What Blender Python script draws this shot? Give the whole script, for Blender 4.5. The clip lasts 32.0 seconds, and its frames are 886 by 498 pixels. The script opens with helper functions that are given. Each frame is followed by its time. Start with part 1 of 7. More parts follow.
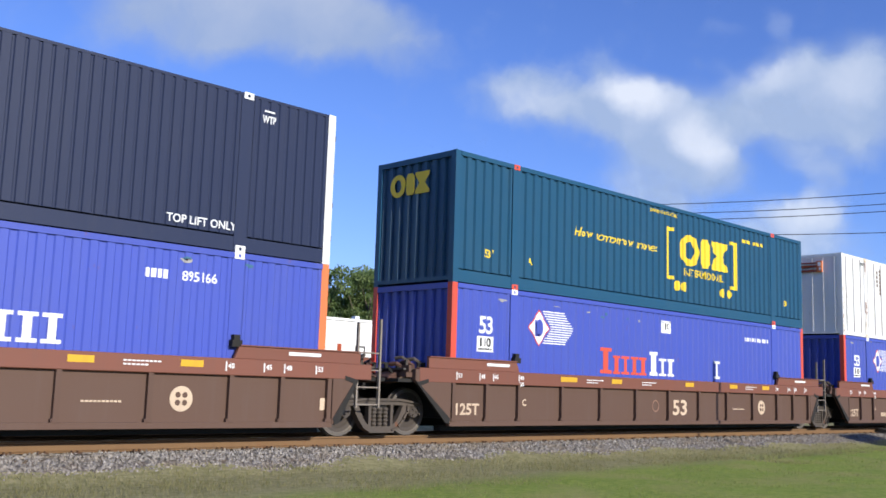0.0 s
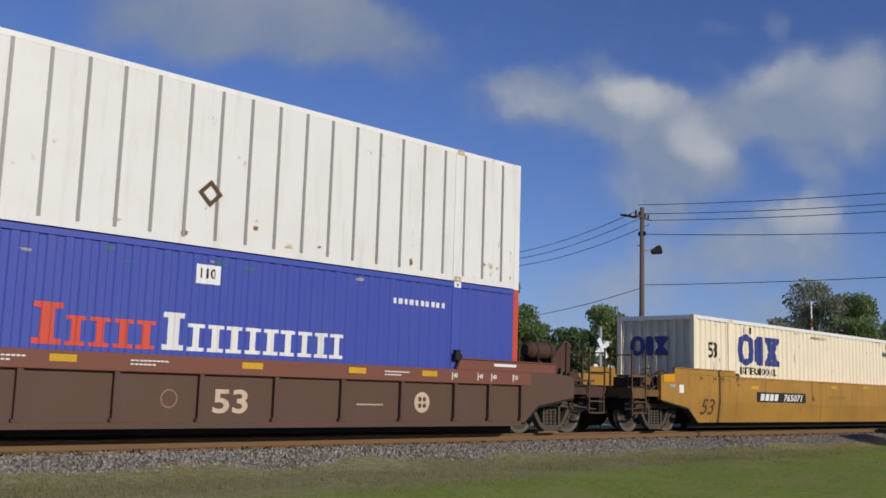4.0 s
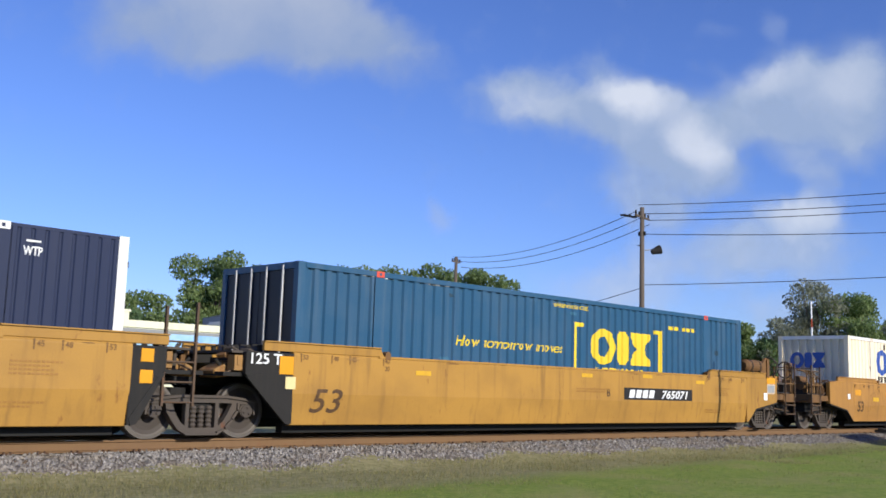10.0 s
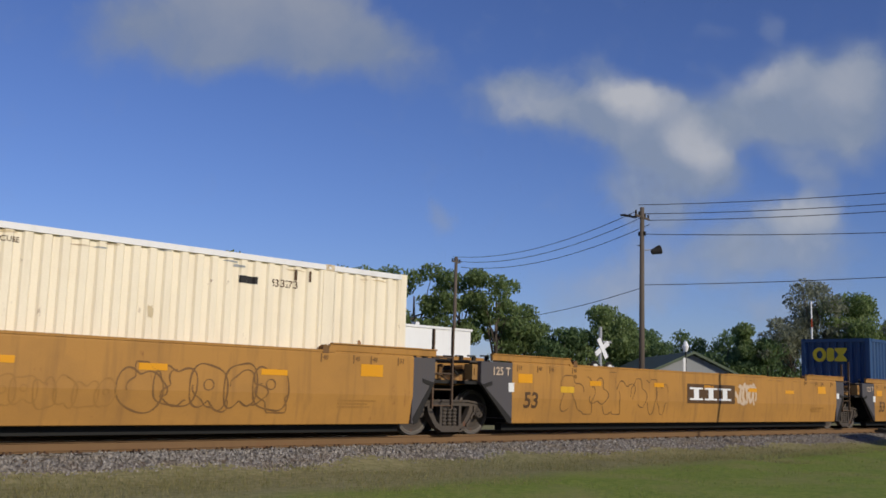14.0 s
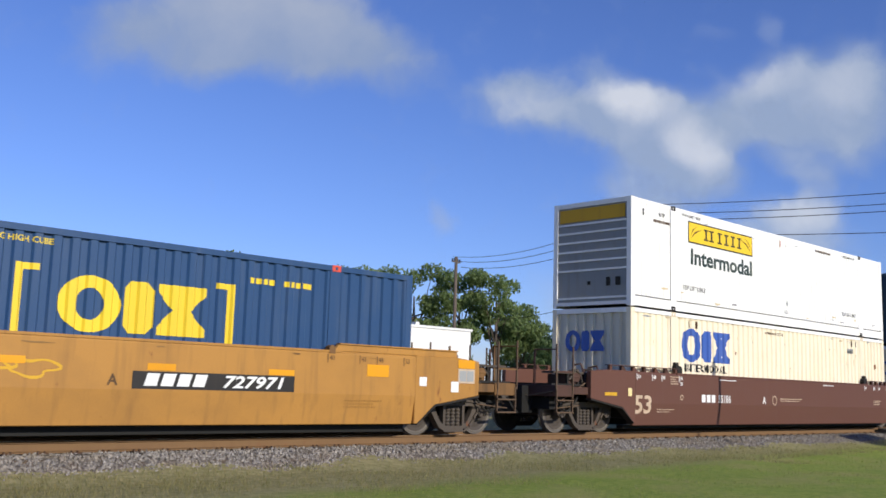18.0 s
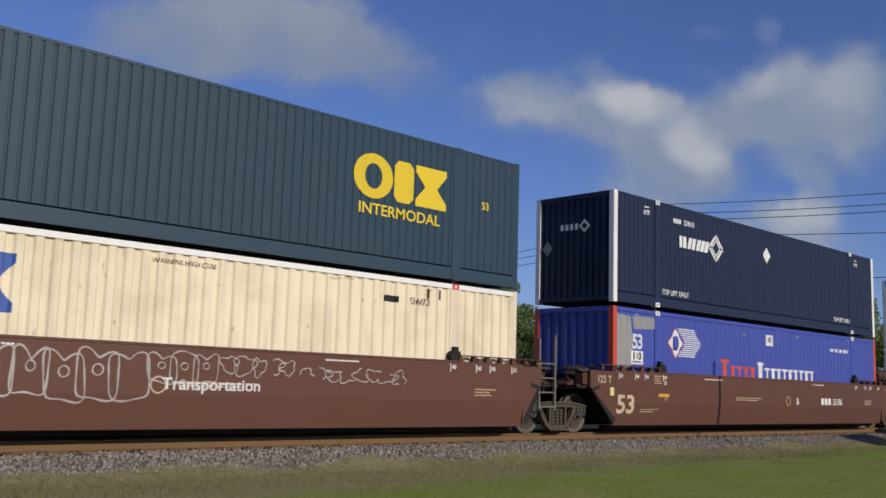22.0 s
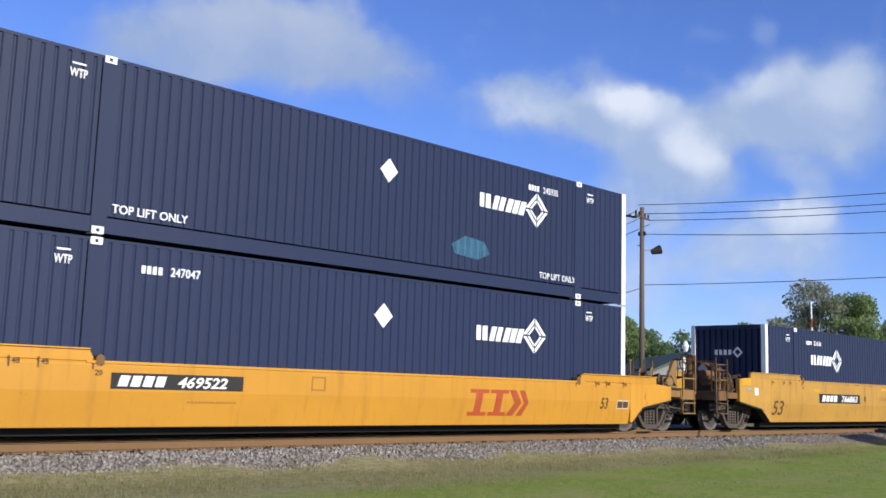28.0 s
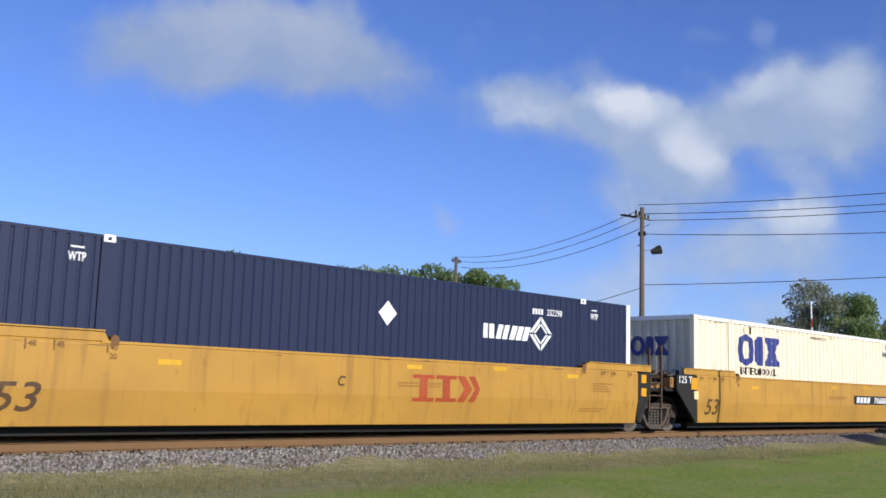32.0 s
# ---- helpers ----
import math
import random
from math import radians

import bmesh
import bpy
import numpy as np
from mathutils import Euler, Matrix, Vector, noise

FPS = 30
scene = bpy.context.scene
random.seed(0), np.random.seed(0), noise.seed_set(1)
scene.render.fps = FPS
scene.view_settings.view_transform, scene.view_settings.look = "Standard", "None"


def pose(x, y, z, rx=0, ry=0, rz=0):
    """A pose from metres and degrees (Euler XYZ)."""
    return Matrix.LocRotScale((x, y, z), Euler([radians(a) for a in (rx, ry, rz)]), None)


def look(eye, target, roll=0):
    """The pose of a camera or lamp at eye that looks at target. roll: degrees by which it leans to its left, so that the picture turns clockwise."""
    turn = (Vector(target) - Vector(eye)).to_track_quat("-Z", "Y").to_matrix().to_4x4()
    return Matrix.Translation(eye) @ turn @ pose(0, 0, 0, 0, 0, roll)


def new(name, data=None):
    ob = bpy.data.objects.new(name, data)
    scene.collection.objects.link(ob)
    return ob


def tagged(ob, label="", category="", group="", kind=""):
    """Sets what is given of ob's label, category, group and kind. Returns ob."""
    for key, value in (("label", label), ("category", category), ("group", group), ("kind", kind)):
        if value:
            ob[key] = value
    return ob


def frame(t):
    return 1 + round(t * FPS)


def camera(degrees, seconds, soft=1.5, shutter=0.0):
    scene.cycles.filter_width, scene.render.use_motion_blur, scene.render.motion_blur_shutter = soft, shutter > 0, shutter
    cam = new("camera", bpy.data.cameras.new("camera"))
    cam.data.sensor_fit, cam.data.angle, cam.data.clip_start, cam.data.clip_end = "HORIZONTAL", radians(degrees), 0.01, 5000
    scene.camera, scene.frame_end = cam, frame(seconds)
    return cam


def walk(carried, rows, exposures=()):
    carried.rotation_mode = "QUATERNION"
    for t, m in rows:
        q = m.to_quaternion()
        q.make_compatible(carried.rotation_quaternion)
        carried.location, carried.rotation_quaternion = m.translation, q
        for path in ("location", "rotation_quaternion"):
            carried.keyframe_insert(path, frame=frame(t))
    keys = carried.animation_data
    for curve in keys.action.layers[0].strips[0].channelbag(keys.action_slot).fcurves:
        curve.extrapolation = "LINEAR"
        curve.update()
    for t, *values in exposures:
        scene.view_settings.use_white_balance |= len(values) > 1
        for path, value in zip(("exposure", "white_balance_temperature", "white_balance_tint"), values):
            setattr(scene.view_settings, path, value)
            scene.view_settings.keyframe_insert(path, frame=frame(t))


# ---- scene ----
EYE = (0.0, -16.021, 0.949)
cam = camera(48.776, 32.0, soft=1.6, shutter=0.06)
VIEW = look(EYE, (0.68880, -16.021 + 0.71141, 0.949 + 0.13945), 1.78)
walk(cam, [(0.0, VIEW), (32.0, VIEW)],
     exposures=[(0.0, 0.25, 6220, 10), (2.0, 0.0, 6220, 10), (3.0, -0.55, 6420, 10), (3.5, -0.62, 6570, 10), (5.5, -0.72, 6650, 10), (6.5, -0.82, 6650, 10), (7.1, -0.74, 6650, 10),
                (7.6, -0.45, 6570, 10), (8.1, -0.17, 6240, 10), (8.8, 0.05, 6220, 10), (10.0, 0.05, 6220, 10), (11.2, -0.15, 6080, 10), (12.0, -0.13, 6250, 10), (12.5, -0.45, 6570, 10),
                (14.5, -0.65, 6650, 10), (16.5, -0.04, 6380, 10), (18.0, -0.1, 6380, 10), (18.5, -0.35, 6410, 10), (19.0, -0.66, 6650, 10), (20.0, -1.2, 6650, 10), (21.0, -0.78, 6650, 10),
                (22.0, -0.62, 6700, 10), (23.0, -0.05, 6550, 10), (24.0, 0.25, 6220, 10), (25.5, 0.08, 6220, 10), (28.0, 0.2, 6220, 10), (30.0, -0.02, 6220, 10), (32.0, 0.02, 6220, 10)])

# ---- light ----
SUN_AZ, SUN_EL = radians(-92.0), radians(22.5)   # azimuth of the sun, from +x towards +y
world = bpy.data.worlds.new("sky")
scene.world = world
world.use_nodes = True
wn, wl = world.node_tree.nodes, world.node_tree.links
wn.clear()
sky = wn.new("ShaderNodeTexSky")
sky.sky_type, sky.sun_disc = "NISHITA", False
sky.sun_elevation, sky.sun_rotation = SUN_EL, radians(90.0) - SUN_AZ
sky.air_density, sky.dust_density, sky.ozone_density = 1.0, 0.2, 4.0
bg = wn.new("ShaderNodeBackground")
bg.inputs["Strength"].default_value = 0.099
out = wn.new("ShaderNodeOutputWorld")
cast = wn.new("ShaderNodeMix")
cast.data_type, cast.blend_type = "RGBA", "MULTIPLY"
cast.inputs[0].default_value, cast.inputs[7].default_value = 1.0, (0.94, 1.0, 1.50, 1.0)
wl.new(sky.outputs[0], cast.inputs[6])
wl.new(cast.outputs[2], bg.inputs[0])
wl.new(bg.outputs[0], out.inputs[0])
sun_data = bpy.data.lights.new("sun", "SUN")
sun_data.energy, sun_data.angle, sun_data.color = 5.0, radians(0.6), (1.0, 0.93, 0.80)
sun = new("sun", sun_data)
SUN_WAY = Vector((math.cos(SUN_AZ) * math.cos(SUN_EL), math.sin(SUN_AZ) * math.cos(SUN_EL), math.sin(SUN_EL)))
sun.matrix_world = look(SUN_WAY * 200, (0, 0, 0))


# ---- materials ----
def nodes_of(name):
    m = bpy.data.materials.new(name)
    m.use_nodes = True
    nt = m.node_tree
    return m, nt.nodes, nt.links, nt.nodes["Principled BSDF"]


def noise_node(n, l, scale, stretch=(1, 1, 1), detail=4.0, coord="Object", rough=0.55):
    tc = n.new("ShaderNodeTexCoord")
    mp = n.new("ShaderNodeMapping")
    mp.inputs["Scale"].default_value = stretch
    nz = n.new("ShaderNodeTexNoise")
    nz.inputs["Scale"].default_value, nz.inputs["Detail"].default_value = scale, detail
    nz.inputs["Roughness"].default_value = rough
    l.new(tc.outputs[coord], mp.inputs[0])
    l.new(mp.outputs[0], nz.inputs[0])
    return nz.outputs["Fac"]


def ramp(n, l, fac, lo, hi):
    r = n.new("ShaderNodeMapRange")
    r.inputs["From Min"].default_value, r.inputs["From Max"].default_value = lo, hi
    l.new(fac, r.inputs["Value"])
    return r.outputs[0]


def mixed(n, l, fac, a, b):
    m = n.new("ShaderNodeMix")
    m.data_type = "RGBA"
    for k, s in ((0, fac), (6, a), (7, b)):
        if hasattr(s, "links"):
            l.new(s, m.inputs[k])
        else:
            m.inputs[k].default_value = s if k == 0 else (*s[:3], 1)
    return m.outputs[2]


def scaled(n, l, fac, k):
    m = n.new("ShaderNodeMath")
    m.operation = "MULTIPLY"
    l.new(fac, m.inputs[0])
    m.inputs[1].default_value = k
    return m.outputs[0]


def paint(name, col, rough=0.5, metal=0.0, dirt=(0.10, 0.075, 0.05), streak=0.35, stain=0.25, bump=0.15, rust=0.0, vary=0.06, spec=0.3):
    """Weathered paint: vertical streaks, broad stains, fine grain and rust specks."""
    m, n, l, b = nodes_of(name)
    info = n.new("ShaderNodeObjectInfo")
    hsv = n.new("ShaderNodeHueSaturation")
    hsv.inputs["Color"].default_value = (*col, 1)
    l.new(ramp_of(n, l, info.outputs["Random"], 1 - vary, 1 + vary), hsv.inputs["Value"])
    c = hsv.outputs[0]
    s1 = ramp(n, l, noise_node(n, l, 2.2, (2.6, 2.6, 0.22)), 0.52, 0.78)
    c = mixed(n, l, scaled(n, l, s1, streak), c, dirt)
    s2 = ramp(n, l, noise_node(n, l, 0.7, (1, 1, 1.4), 6.0), 0.45, 0.75)
    c = mixed(n, l, scaled(n, l, s2, stain), c, tuple(0.55 * x + 0.45 * y for x, y in zip(col, dirt)))
    fine = noise_node(n, l, 45.0, (1, 1, 1), 3.0)
    c = mixed(n, l, scaled(n, l, ramp(n, l, fine, 0.4, 0.75), 0.12), c, dirt)
    if rust:
        r1 = ramp(n, l, noise_node(n, l, 3.4, (1.5, 1.5, 0.6), 8.0, rough=0.7), 0.66 - 0.1 * rust, 0.74 - 0.06 * rust)
        c = mixed(n, l, scaled(n, l, r1, 0.85), c, (0.16, 0.055, 0.02))
    l.new(c, b.inputs["Base Color"])
    b.inputs["Roughness"].default_value, b.inputs["Metallic"].default_value = rough, metal
    b.inputs["Specular IOR Level"].default_value = spec
    if bump:
        bp = n.new("ShaderNodeBump")
        bp.inputs["Strength"].default_value, bp.inputs["Distance"].default_value = bump, 0.01
        l.new(noise_node(n, l, 9.0, (1, 1, 0.5), 4.0), bp.inputs["Height"])
        l.new(bp.outputs[0], b.inputs["Normal"])
    return m


def ramp_of(n, l, fac, lo, hi):
    r = n.new("ShaderNodeMapRange")
    r.inputs["To Min"].default_value, r.inputs["To Max"].default_value = lo, hi
    l.new(fac, r.inputs["Value"])
    return r.outputs[0]


def speckled(name, cols, scale, rough=0.9, bump=0.4, island=False):
    """A rough natural surface of three tones mixed at two scales."""
    m, n, l, b = nodes_of(name)
    c = mixed(n, l, ramp(n, l, noise_node(n, l, scale, detail=8.0), 0.38, 0.62), cols[0], cols[1])
    c = mixed(n, l, ramp(n, l, noise_node(n, l, scale * 0.13, detail=5.0), 0.45, 0.68), c, cols[2])
    if island:
        g = n.new("ShaderNodeNewGeometry")
        hsv = n.new("ShaderNodeHueSaturation")
        l.new(c, hsv.inputs["Color"])
        l.new(ramp_of(n, l, g.outputs["Random Per Island"], 0.70, 1.32), hsv.inputs["Value"])
        c = hsv.outputs[0]
    l.new(c, b.inputs["Base Color"])
    b.inputs["Roughness"].default_value = rough
    b.inputs["Specular IOR Level"].default_value = 0.2
    if bump:
        bp = n.new("ShaderNodeBump")
        bp.inputs["Strength"].default_value, bp.inputs["Distance"].default_value = bump, 0.03
        l.new(noise_node(n, l, scale * 2.0, detail=6.0), bp.inputs["Height"])
        l.new(bp.outputs[0], b.inputs["Normal"])
    return m


def leafy(name, col, tint):
    m, n, l, b = nodes_of(name)
    g = n.new("ShaderNodeNewGeometry")
    c = mixed(n, l, g.outputs["Random Per Island"], col, tint)
    l.new(c, b.inputs["Base Color"])
    b.inputs["Roughness"].default_value = 0.6
    b.inputs["Specular IOR Level"].default_value = 0.25
    tr = n.new("ShaderNodeBsdfTranslucent")
    l.new(c, tr.inputs[0])
    mx = n.new("ShaderNodeMixShader")
    mx.inputs[0].default_value = 0.58
    o = n["Material Output"]
    l.new(b.outputs[0], mx.inputs[1])
    l.new(tr.outputs[0], mx.inputs[2])
    l.new(mx.outputs[0], o.inputs[0])
    return m


NAVY = paint("navy_paint", (0.018, 0.026, 0.062), 0.5, streak=0.12, stain=0.12, dirt=(0.05, 0.05, 0.065), spec=0.2)
SLATE = paint("slate_paint", (0.024, 0.052, 0.080), 0.5, streak=0.2, stain=0.2, dirt=(0.07, 0.07, 0.07))
TEAL = paint("teal_paint", (0.011, 0.064, 0.124), 0.42, streak=0.2, stain=0.22, dirt=(0.05, 0.09, 0.12))
BLUE_CSX = paint("steel_blue_paint", (0.018, 0.058, 0.150), 0.45, streak=0.25, stain=0.25, dirt=(0.12, 0.14, 0.17))
SKYTEAL = paint("faded_blue_paint", (0.018, 0.078, 0.155), 0.45, streak=0.3, stain=0.35, dirt=(0.14, 0.17, 0.2))
PACER = paint("cobalt_paint", (0.050, 0.075, 0.36), 0.45, streak=0.2, stain=0.25, dirt=(0.11, 0.12, 0.25), rust=0.15)
CREAM = paint("cream_paint", (0.80, 0.71, 0.54), 0.55, streak=0.22, stain=0.22, dirt=(0.38, 0.27, 0.15), rust=0.15)
CREAM_STAINED = paint("stained_cream_paint", (0.77, 0.67, 0.50), 0.6, streak=0.5, stain=0.75, dirt=(0.32, 0.25, 0.17), rust=0.2)
WHITE = paint("white_paint", (0.80, 0.79, 0.77), 0.5, streak=0.2, stain=0.2, dirt=(0.38, 0.34, 0.28))
WHITE_RIB = paint("white_sheet", (0.76, 0.75, 0.73), 0.4, streak=0.25, stain=0.25, dirt=(0.36, 0.31, 0.25), rust=0.1)
RIB_GREY = paint("rib_grey", (0.27, 0.27, 0.265), 0.5, 0.2, streak=0.4, dirt=(0.22, 0.15, 0.10))
RUSTY = paint("rusted_white", (0.62, 0.52, 0.36), 0.7, streak=0.7, stain=0.5, dirt=(0.30, 0.15, 0.05), rust=1.7)
FADED_PRINT = paint("faded_yellow_print", (0.46, 0.30, 0.065), 0.7, streak=0.5, stain=0.6, dirt=(0.22, 0.13, 0.06))
SCALE = paint("tan_scale", (0.52, 0.40, 0.25), 0.8, streak=0.6, stain=0.6, dirt=(0.25, 0.12, 0.05), rust=0.6, bump=0)
RUST_RUN = paint("rust_run", (0.25, 0.135, 0.068), 0.8, streak=0.8, stain=0.5, dirt=(0.26, 0.11, 0.04), rust=1.5, bump=0)
# near black for draft gear, bottom flanges and floor beams
PITCH = paint("near_black", (0.008, 0.008, 0.008), 0.7, streak=0.2, dirt=(0.02, 0.016, 0.012))
POST_WHITE = paint("post_white", (0.75, 0.75, 0.73), 0.5, streak=0.3, dirt=(0.3, 0.27, 0.24), rust=0.1)
POST_RED = paint("post_red", (0.60, 0.075, 0.045), 0.5, streak=0.3)
POST_ORANGE = paint("post_orange", (0.62, 0.17, 0.055), 0.55, streak=0.3)
YELLOW = paint("car_yellow", (0.44, 0.240, 0.042), 0.5, streak=0.60, stain=0.70, dirt=(0.17, 0.085, 0.028), rust=0.35)
YELLOW_WORN = paint("car_yellow_worn", (0.375, 0.200, 0.038), 0.55, streak=0.65, stain=0.8, dirt=(0.14, 0.070, 0.025), rust=0.45)
YELLOW_DIRTY = paint("car_yellow_dirty", (0.385, 0.190, 0.042), 0.6, streak=0.6, stain=0.7, dirt=(0.13, 0.070, 0.030), rust=0.35)
YELLOW_NEW = paint("car_yellow_bright", (0.50, 0.240, 0.024), 0.5, streak=0.5, stain=0.5, dirt=(0.26, 0.11, 0.02), rust=0.2)
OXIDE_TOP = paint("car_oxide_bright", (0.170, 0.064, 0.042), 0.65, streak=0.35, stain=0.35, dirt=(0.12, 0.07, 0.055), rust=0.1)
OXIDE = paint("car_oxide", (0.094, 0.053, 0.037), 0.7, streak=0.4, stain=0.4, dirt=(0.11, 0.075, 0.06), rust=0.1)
# blue door leaves darkened: the shade on the -x end is in this colour
DOOR_SHADED = paint("door_dark", (0.010, 0.016, 0.030), 0.5, streak=0.2, stain=0.2, dirt=(0.04, 0.04, 0.05))
YELLOW_RUST = paint("car_yellow_rusted", (0.235, 0.130, 0.042), 0.65, streak=0.5, stain=0.5, dirt=(0.15, 0.075, 0.03), rust=0.55)
MAROON = paint("car_maroon", (0.112, 0.047, 0.032), 0.6, streak=0.35, stain=0.35, dirt=(0.11, 0.06, 0.045))
GREY_END = paint("grey_end", (0.075, 0.07, 0.075), 0.7, streak=0.35)
STEEL = paint("truck_steel", (0.070, 0.058, 0.048), 0.75, 0.1, streak=0.3, stain=0.5, dirt=(0.12, 0.085, 0.06), rust=0.3)
DARK = paint("dark_iron", (0.016, 0.015, 0.014), 0.8, streak=0.3, dirt=(0.05, 0.04, 0.03))
WHEEL = paint("wheel_iron", (0.060, 0.050, 0.043), 0.65, 0.1, streak=0.2, dirt=(0.09, 0.055, 0.035), rust=0.3)
TREAD = paint("polished_tread", (0.42, 0.40, 0.38), 0.3, 0.9, streak=0.1, bump=0)
RIM = paint("wheel_rim", (0.13, 0.115, 0.10), 0.6, 0.2, streak=0.3, stain=0.4, dirt=(0.09, 0.065, 0.045), rust=0.2)
RAIL = paint("rail_rust", (0.18, 0.105, 0.05), 0.85, streak=0.3, stain=0.6, dirt=(0.10, 0.052, 0.03), rust=0.4)
PLATE = paint("tie_plate_rust", (0.085, 0.045, 0.026), 0.9, streak=0.2, dirt=(0.05, 0.03, 0.02))
LADDER = paint("worn_ladder_iron", (0.21, 0.18, 0.15), 0.7, streak=0.4, stain=0.4, dirt=(0.12, 0.08, 0.05))
GRIME = paint("greasy_yellow", (0.165, 0.085, 0.030), 0.7, streak=0.8, stain=0.8, dirt=(0.045, 0.028, 0.016), rust=0.8)
BRACKET = paint("rusty_ochre", (0.30, 0.165, 0.055), 0.75, streak=0.7, stain=0.7, dirt=(0.09, 0.045, 0.018), rust=0.9)
POST_IRON = paint("dark_rusted_post", (0.105, 0.066, 0.040), 0.75, streak=0.5, stain=0.5, dirt=(0.035, 0.026, 0.020), rust=0.5)
GRIME_RED = paint("greasy_brown", (0.075, 0.036, 0.026), 0.75, streak=0.5, stain=0.5, dirt=(0.03, 0.022, 0.018), rust=0.3)
GALV = paint("galvanised", (0.42, 0.42, 0.42), 0.5, 0.5, streak=0.3)
WOOD = paint("pole_wood", (0.12, 0.095, 0.075), 0.9, streak=0.5, bump=0.5)
TIE = paint("tie_wood", (0.07, 0.055, 0.045), 0.9, streak=0.4, bump=0.5)
INK_WHITE = paint("lettering_white", (0.72, 0.72, 0.71), 0.5, streak=0.2, stain=0.1, dirt=(0.4, 0.38, 0.36), bump=0)
INK_BLACK = paint("lettering_black", (0.018, 0.017, 0.017), 0.5, streak=0.1, bump=0)
INK_BLUE = paint("lettering_blue", (0.030, 0.045, 0.21), 0.5, streak=0.15, dirt=(0.2, 0.18, 0.25), bump=0)
INK_SKY = paint("lettering_mid_blue", (0.035, 0.095, 0.36), 0.5, streak=0.15, dirt=(0.2, 0.2, 0.3), bump=0)
INK_YELLOW = paint("lettering_yellow", (0.72, 0.52, 0.03), 0.5, streak=0.2, dirt=(0.4, 0.3, 0.05), bump=0)
INK_RED = paint("lettering_red", (0.55, 0.05, 0.035), 0.5, streak=0.2, dirt=(0.35, 0.08, 0.06), bump=0)
INK_BRICK = paint("lettering_brick", (0.33, 0.055, 0.02), 0.5, streak=0.25, dirt=(0.4, 0.15, 0.04), bump=0)
INK_TAN = paint("lettering_tan", (0.55, 0.42, 0.30), 0.6, streak=0.3, bump=0)
INK_BROWN = paint("lettering_brown", (0.075, 0.04, 0.018), 0.6, streak=0.3, dirt=(0.2, 0.11, 0.04), bump=0)
REFLECT = paint("reflector_yellow", (0.66, 0.29, 0.012), 0.35, streak=0.15, dirt=(0.5, 0.25, 0.02), bump=0)
BAR_TONE = paint("worn_print", (0.30, 0.15, 0.035), 0.6, streak=0.3, dirt=(0.2, 0.1, 0.03), bump=0)
SIGN_YELLOW = paint("sign_yellow", (0.82, 0.55, 0.02), 0.4, streak=0.1, dirt=(0.5, 0.35, 0.05), bump=0)

# worn yellow marks, and the end sign with shade put into its yellow
SIGN_WORN_SHADED = paint("worn_and_shaded_yellow", (0.58, 0.33, 0.02), 0.6, streak=0.4, dirt=(0.35, 0.18, 0.04), bump=0)
BAR_DARK = paint("faded_spray", (0.15, 0.075, 0.025), 0.6, streak=0.4, dirt=(0.3, 0.16, 0.04), bump=0)
REFLECT_PALE = paint("reflector_pale", (0.70, 0.58, 0.28), 0.4, streak=0.2, bump=0)
INK_GREEN = paint("lettering_green", (0.014, 0.030, 0.025), 0.5, streak=0.2, dirt=(0.2, 0.22, 0.2), bump=0)
SPRAY = paint("spray_white", (0.42, 0.38, 0.36), 0.7, streak=0.5, stain=0.4, dirt=(0.16, 0.08, 0.06), bump=0)
INK_VIOLET = paint("spray_violet", (0.07, 0.025, 0.07), 0.6, streak=0.2, bump=0)
BROWN_PRINT = paint("brown_print", (0.25, 0.14, 0.10), 0.7, streak=0.3, bump=0)
RUSTY_GREY = paint("scraped_grey", (0.30, 0.29, 0.28), 0.7, streak=0.5, stain=0.6, dirt=(0.12, 0.13, 0.22), rust=0.2)
WALL_WORN = paint("worn_white_print", (0.60, 0.48, 0.30), 0.7, streak=0.3, bump=0)
NAVY_SCUFF = paint("scuffed_navy", (0.045, 0.13, 0.20), 0.5, streak=0.4, dirt=(0.04, 0.06, 0.12), bump=0)



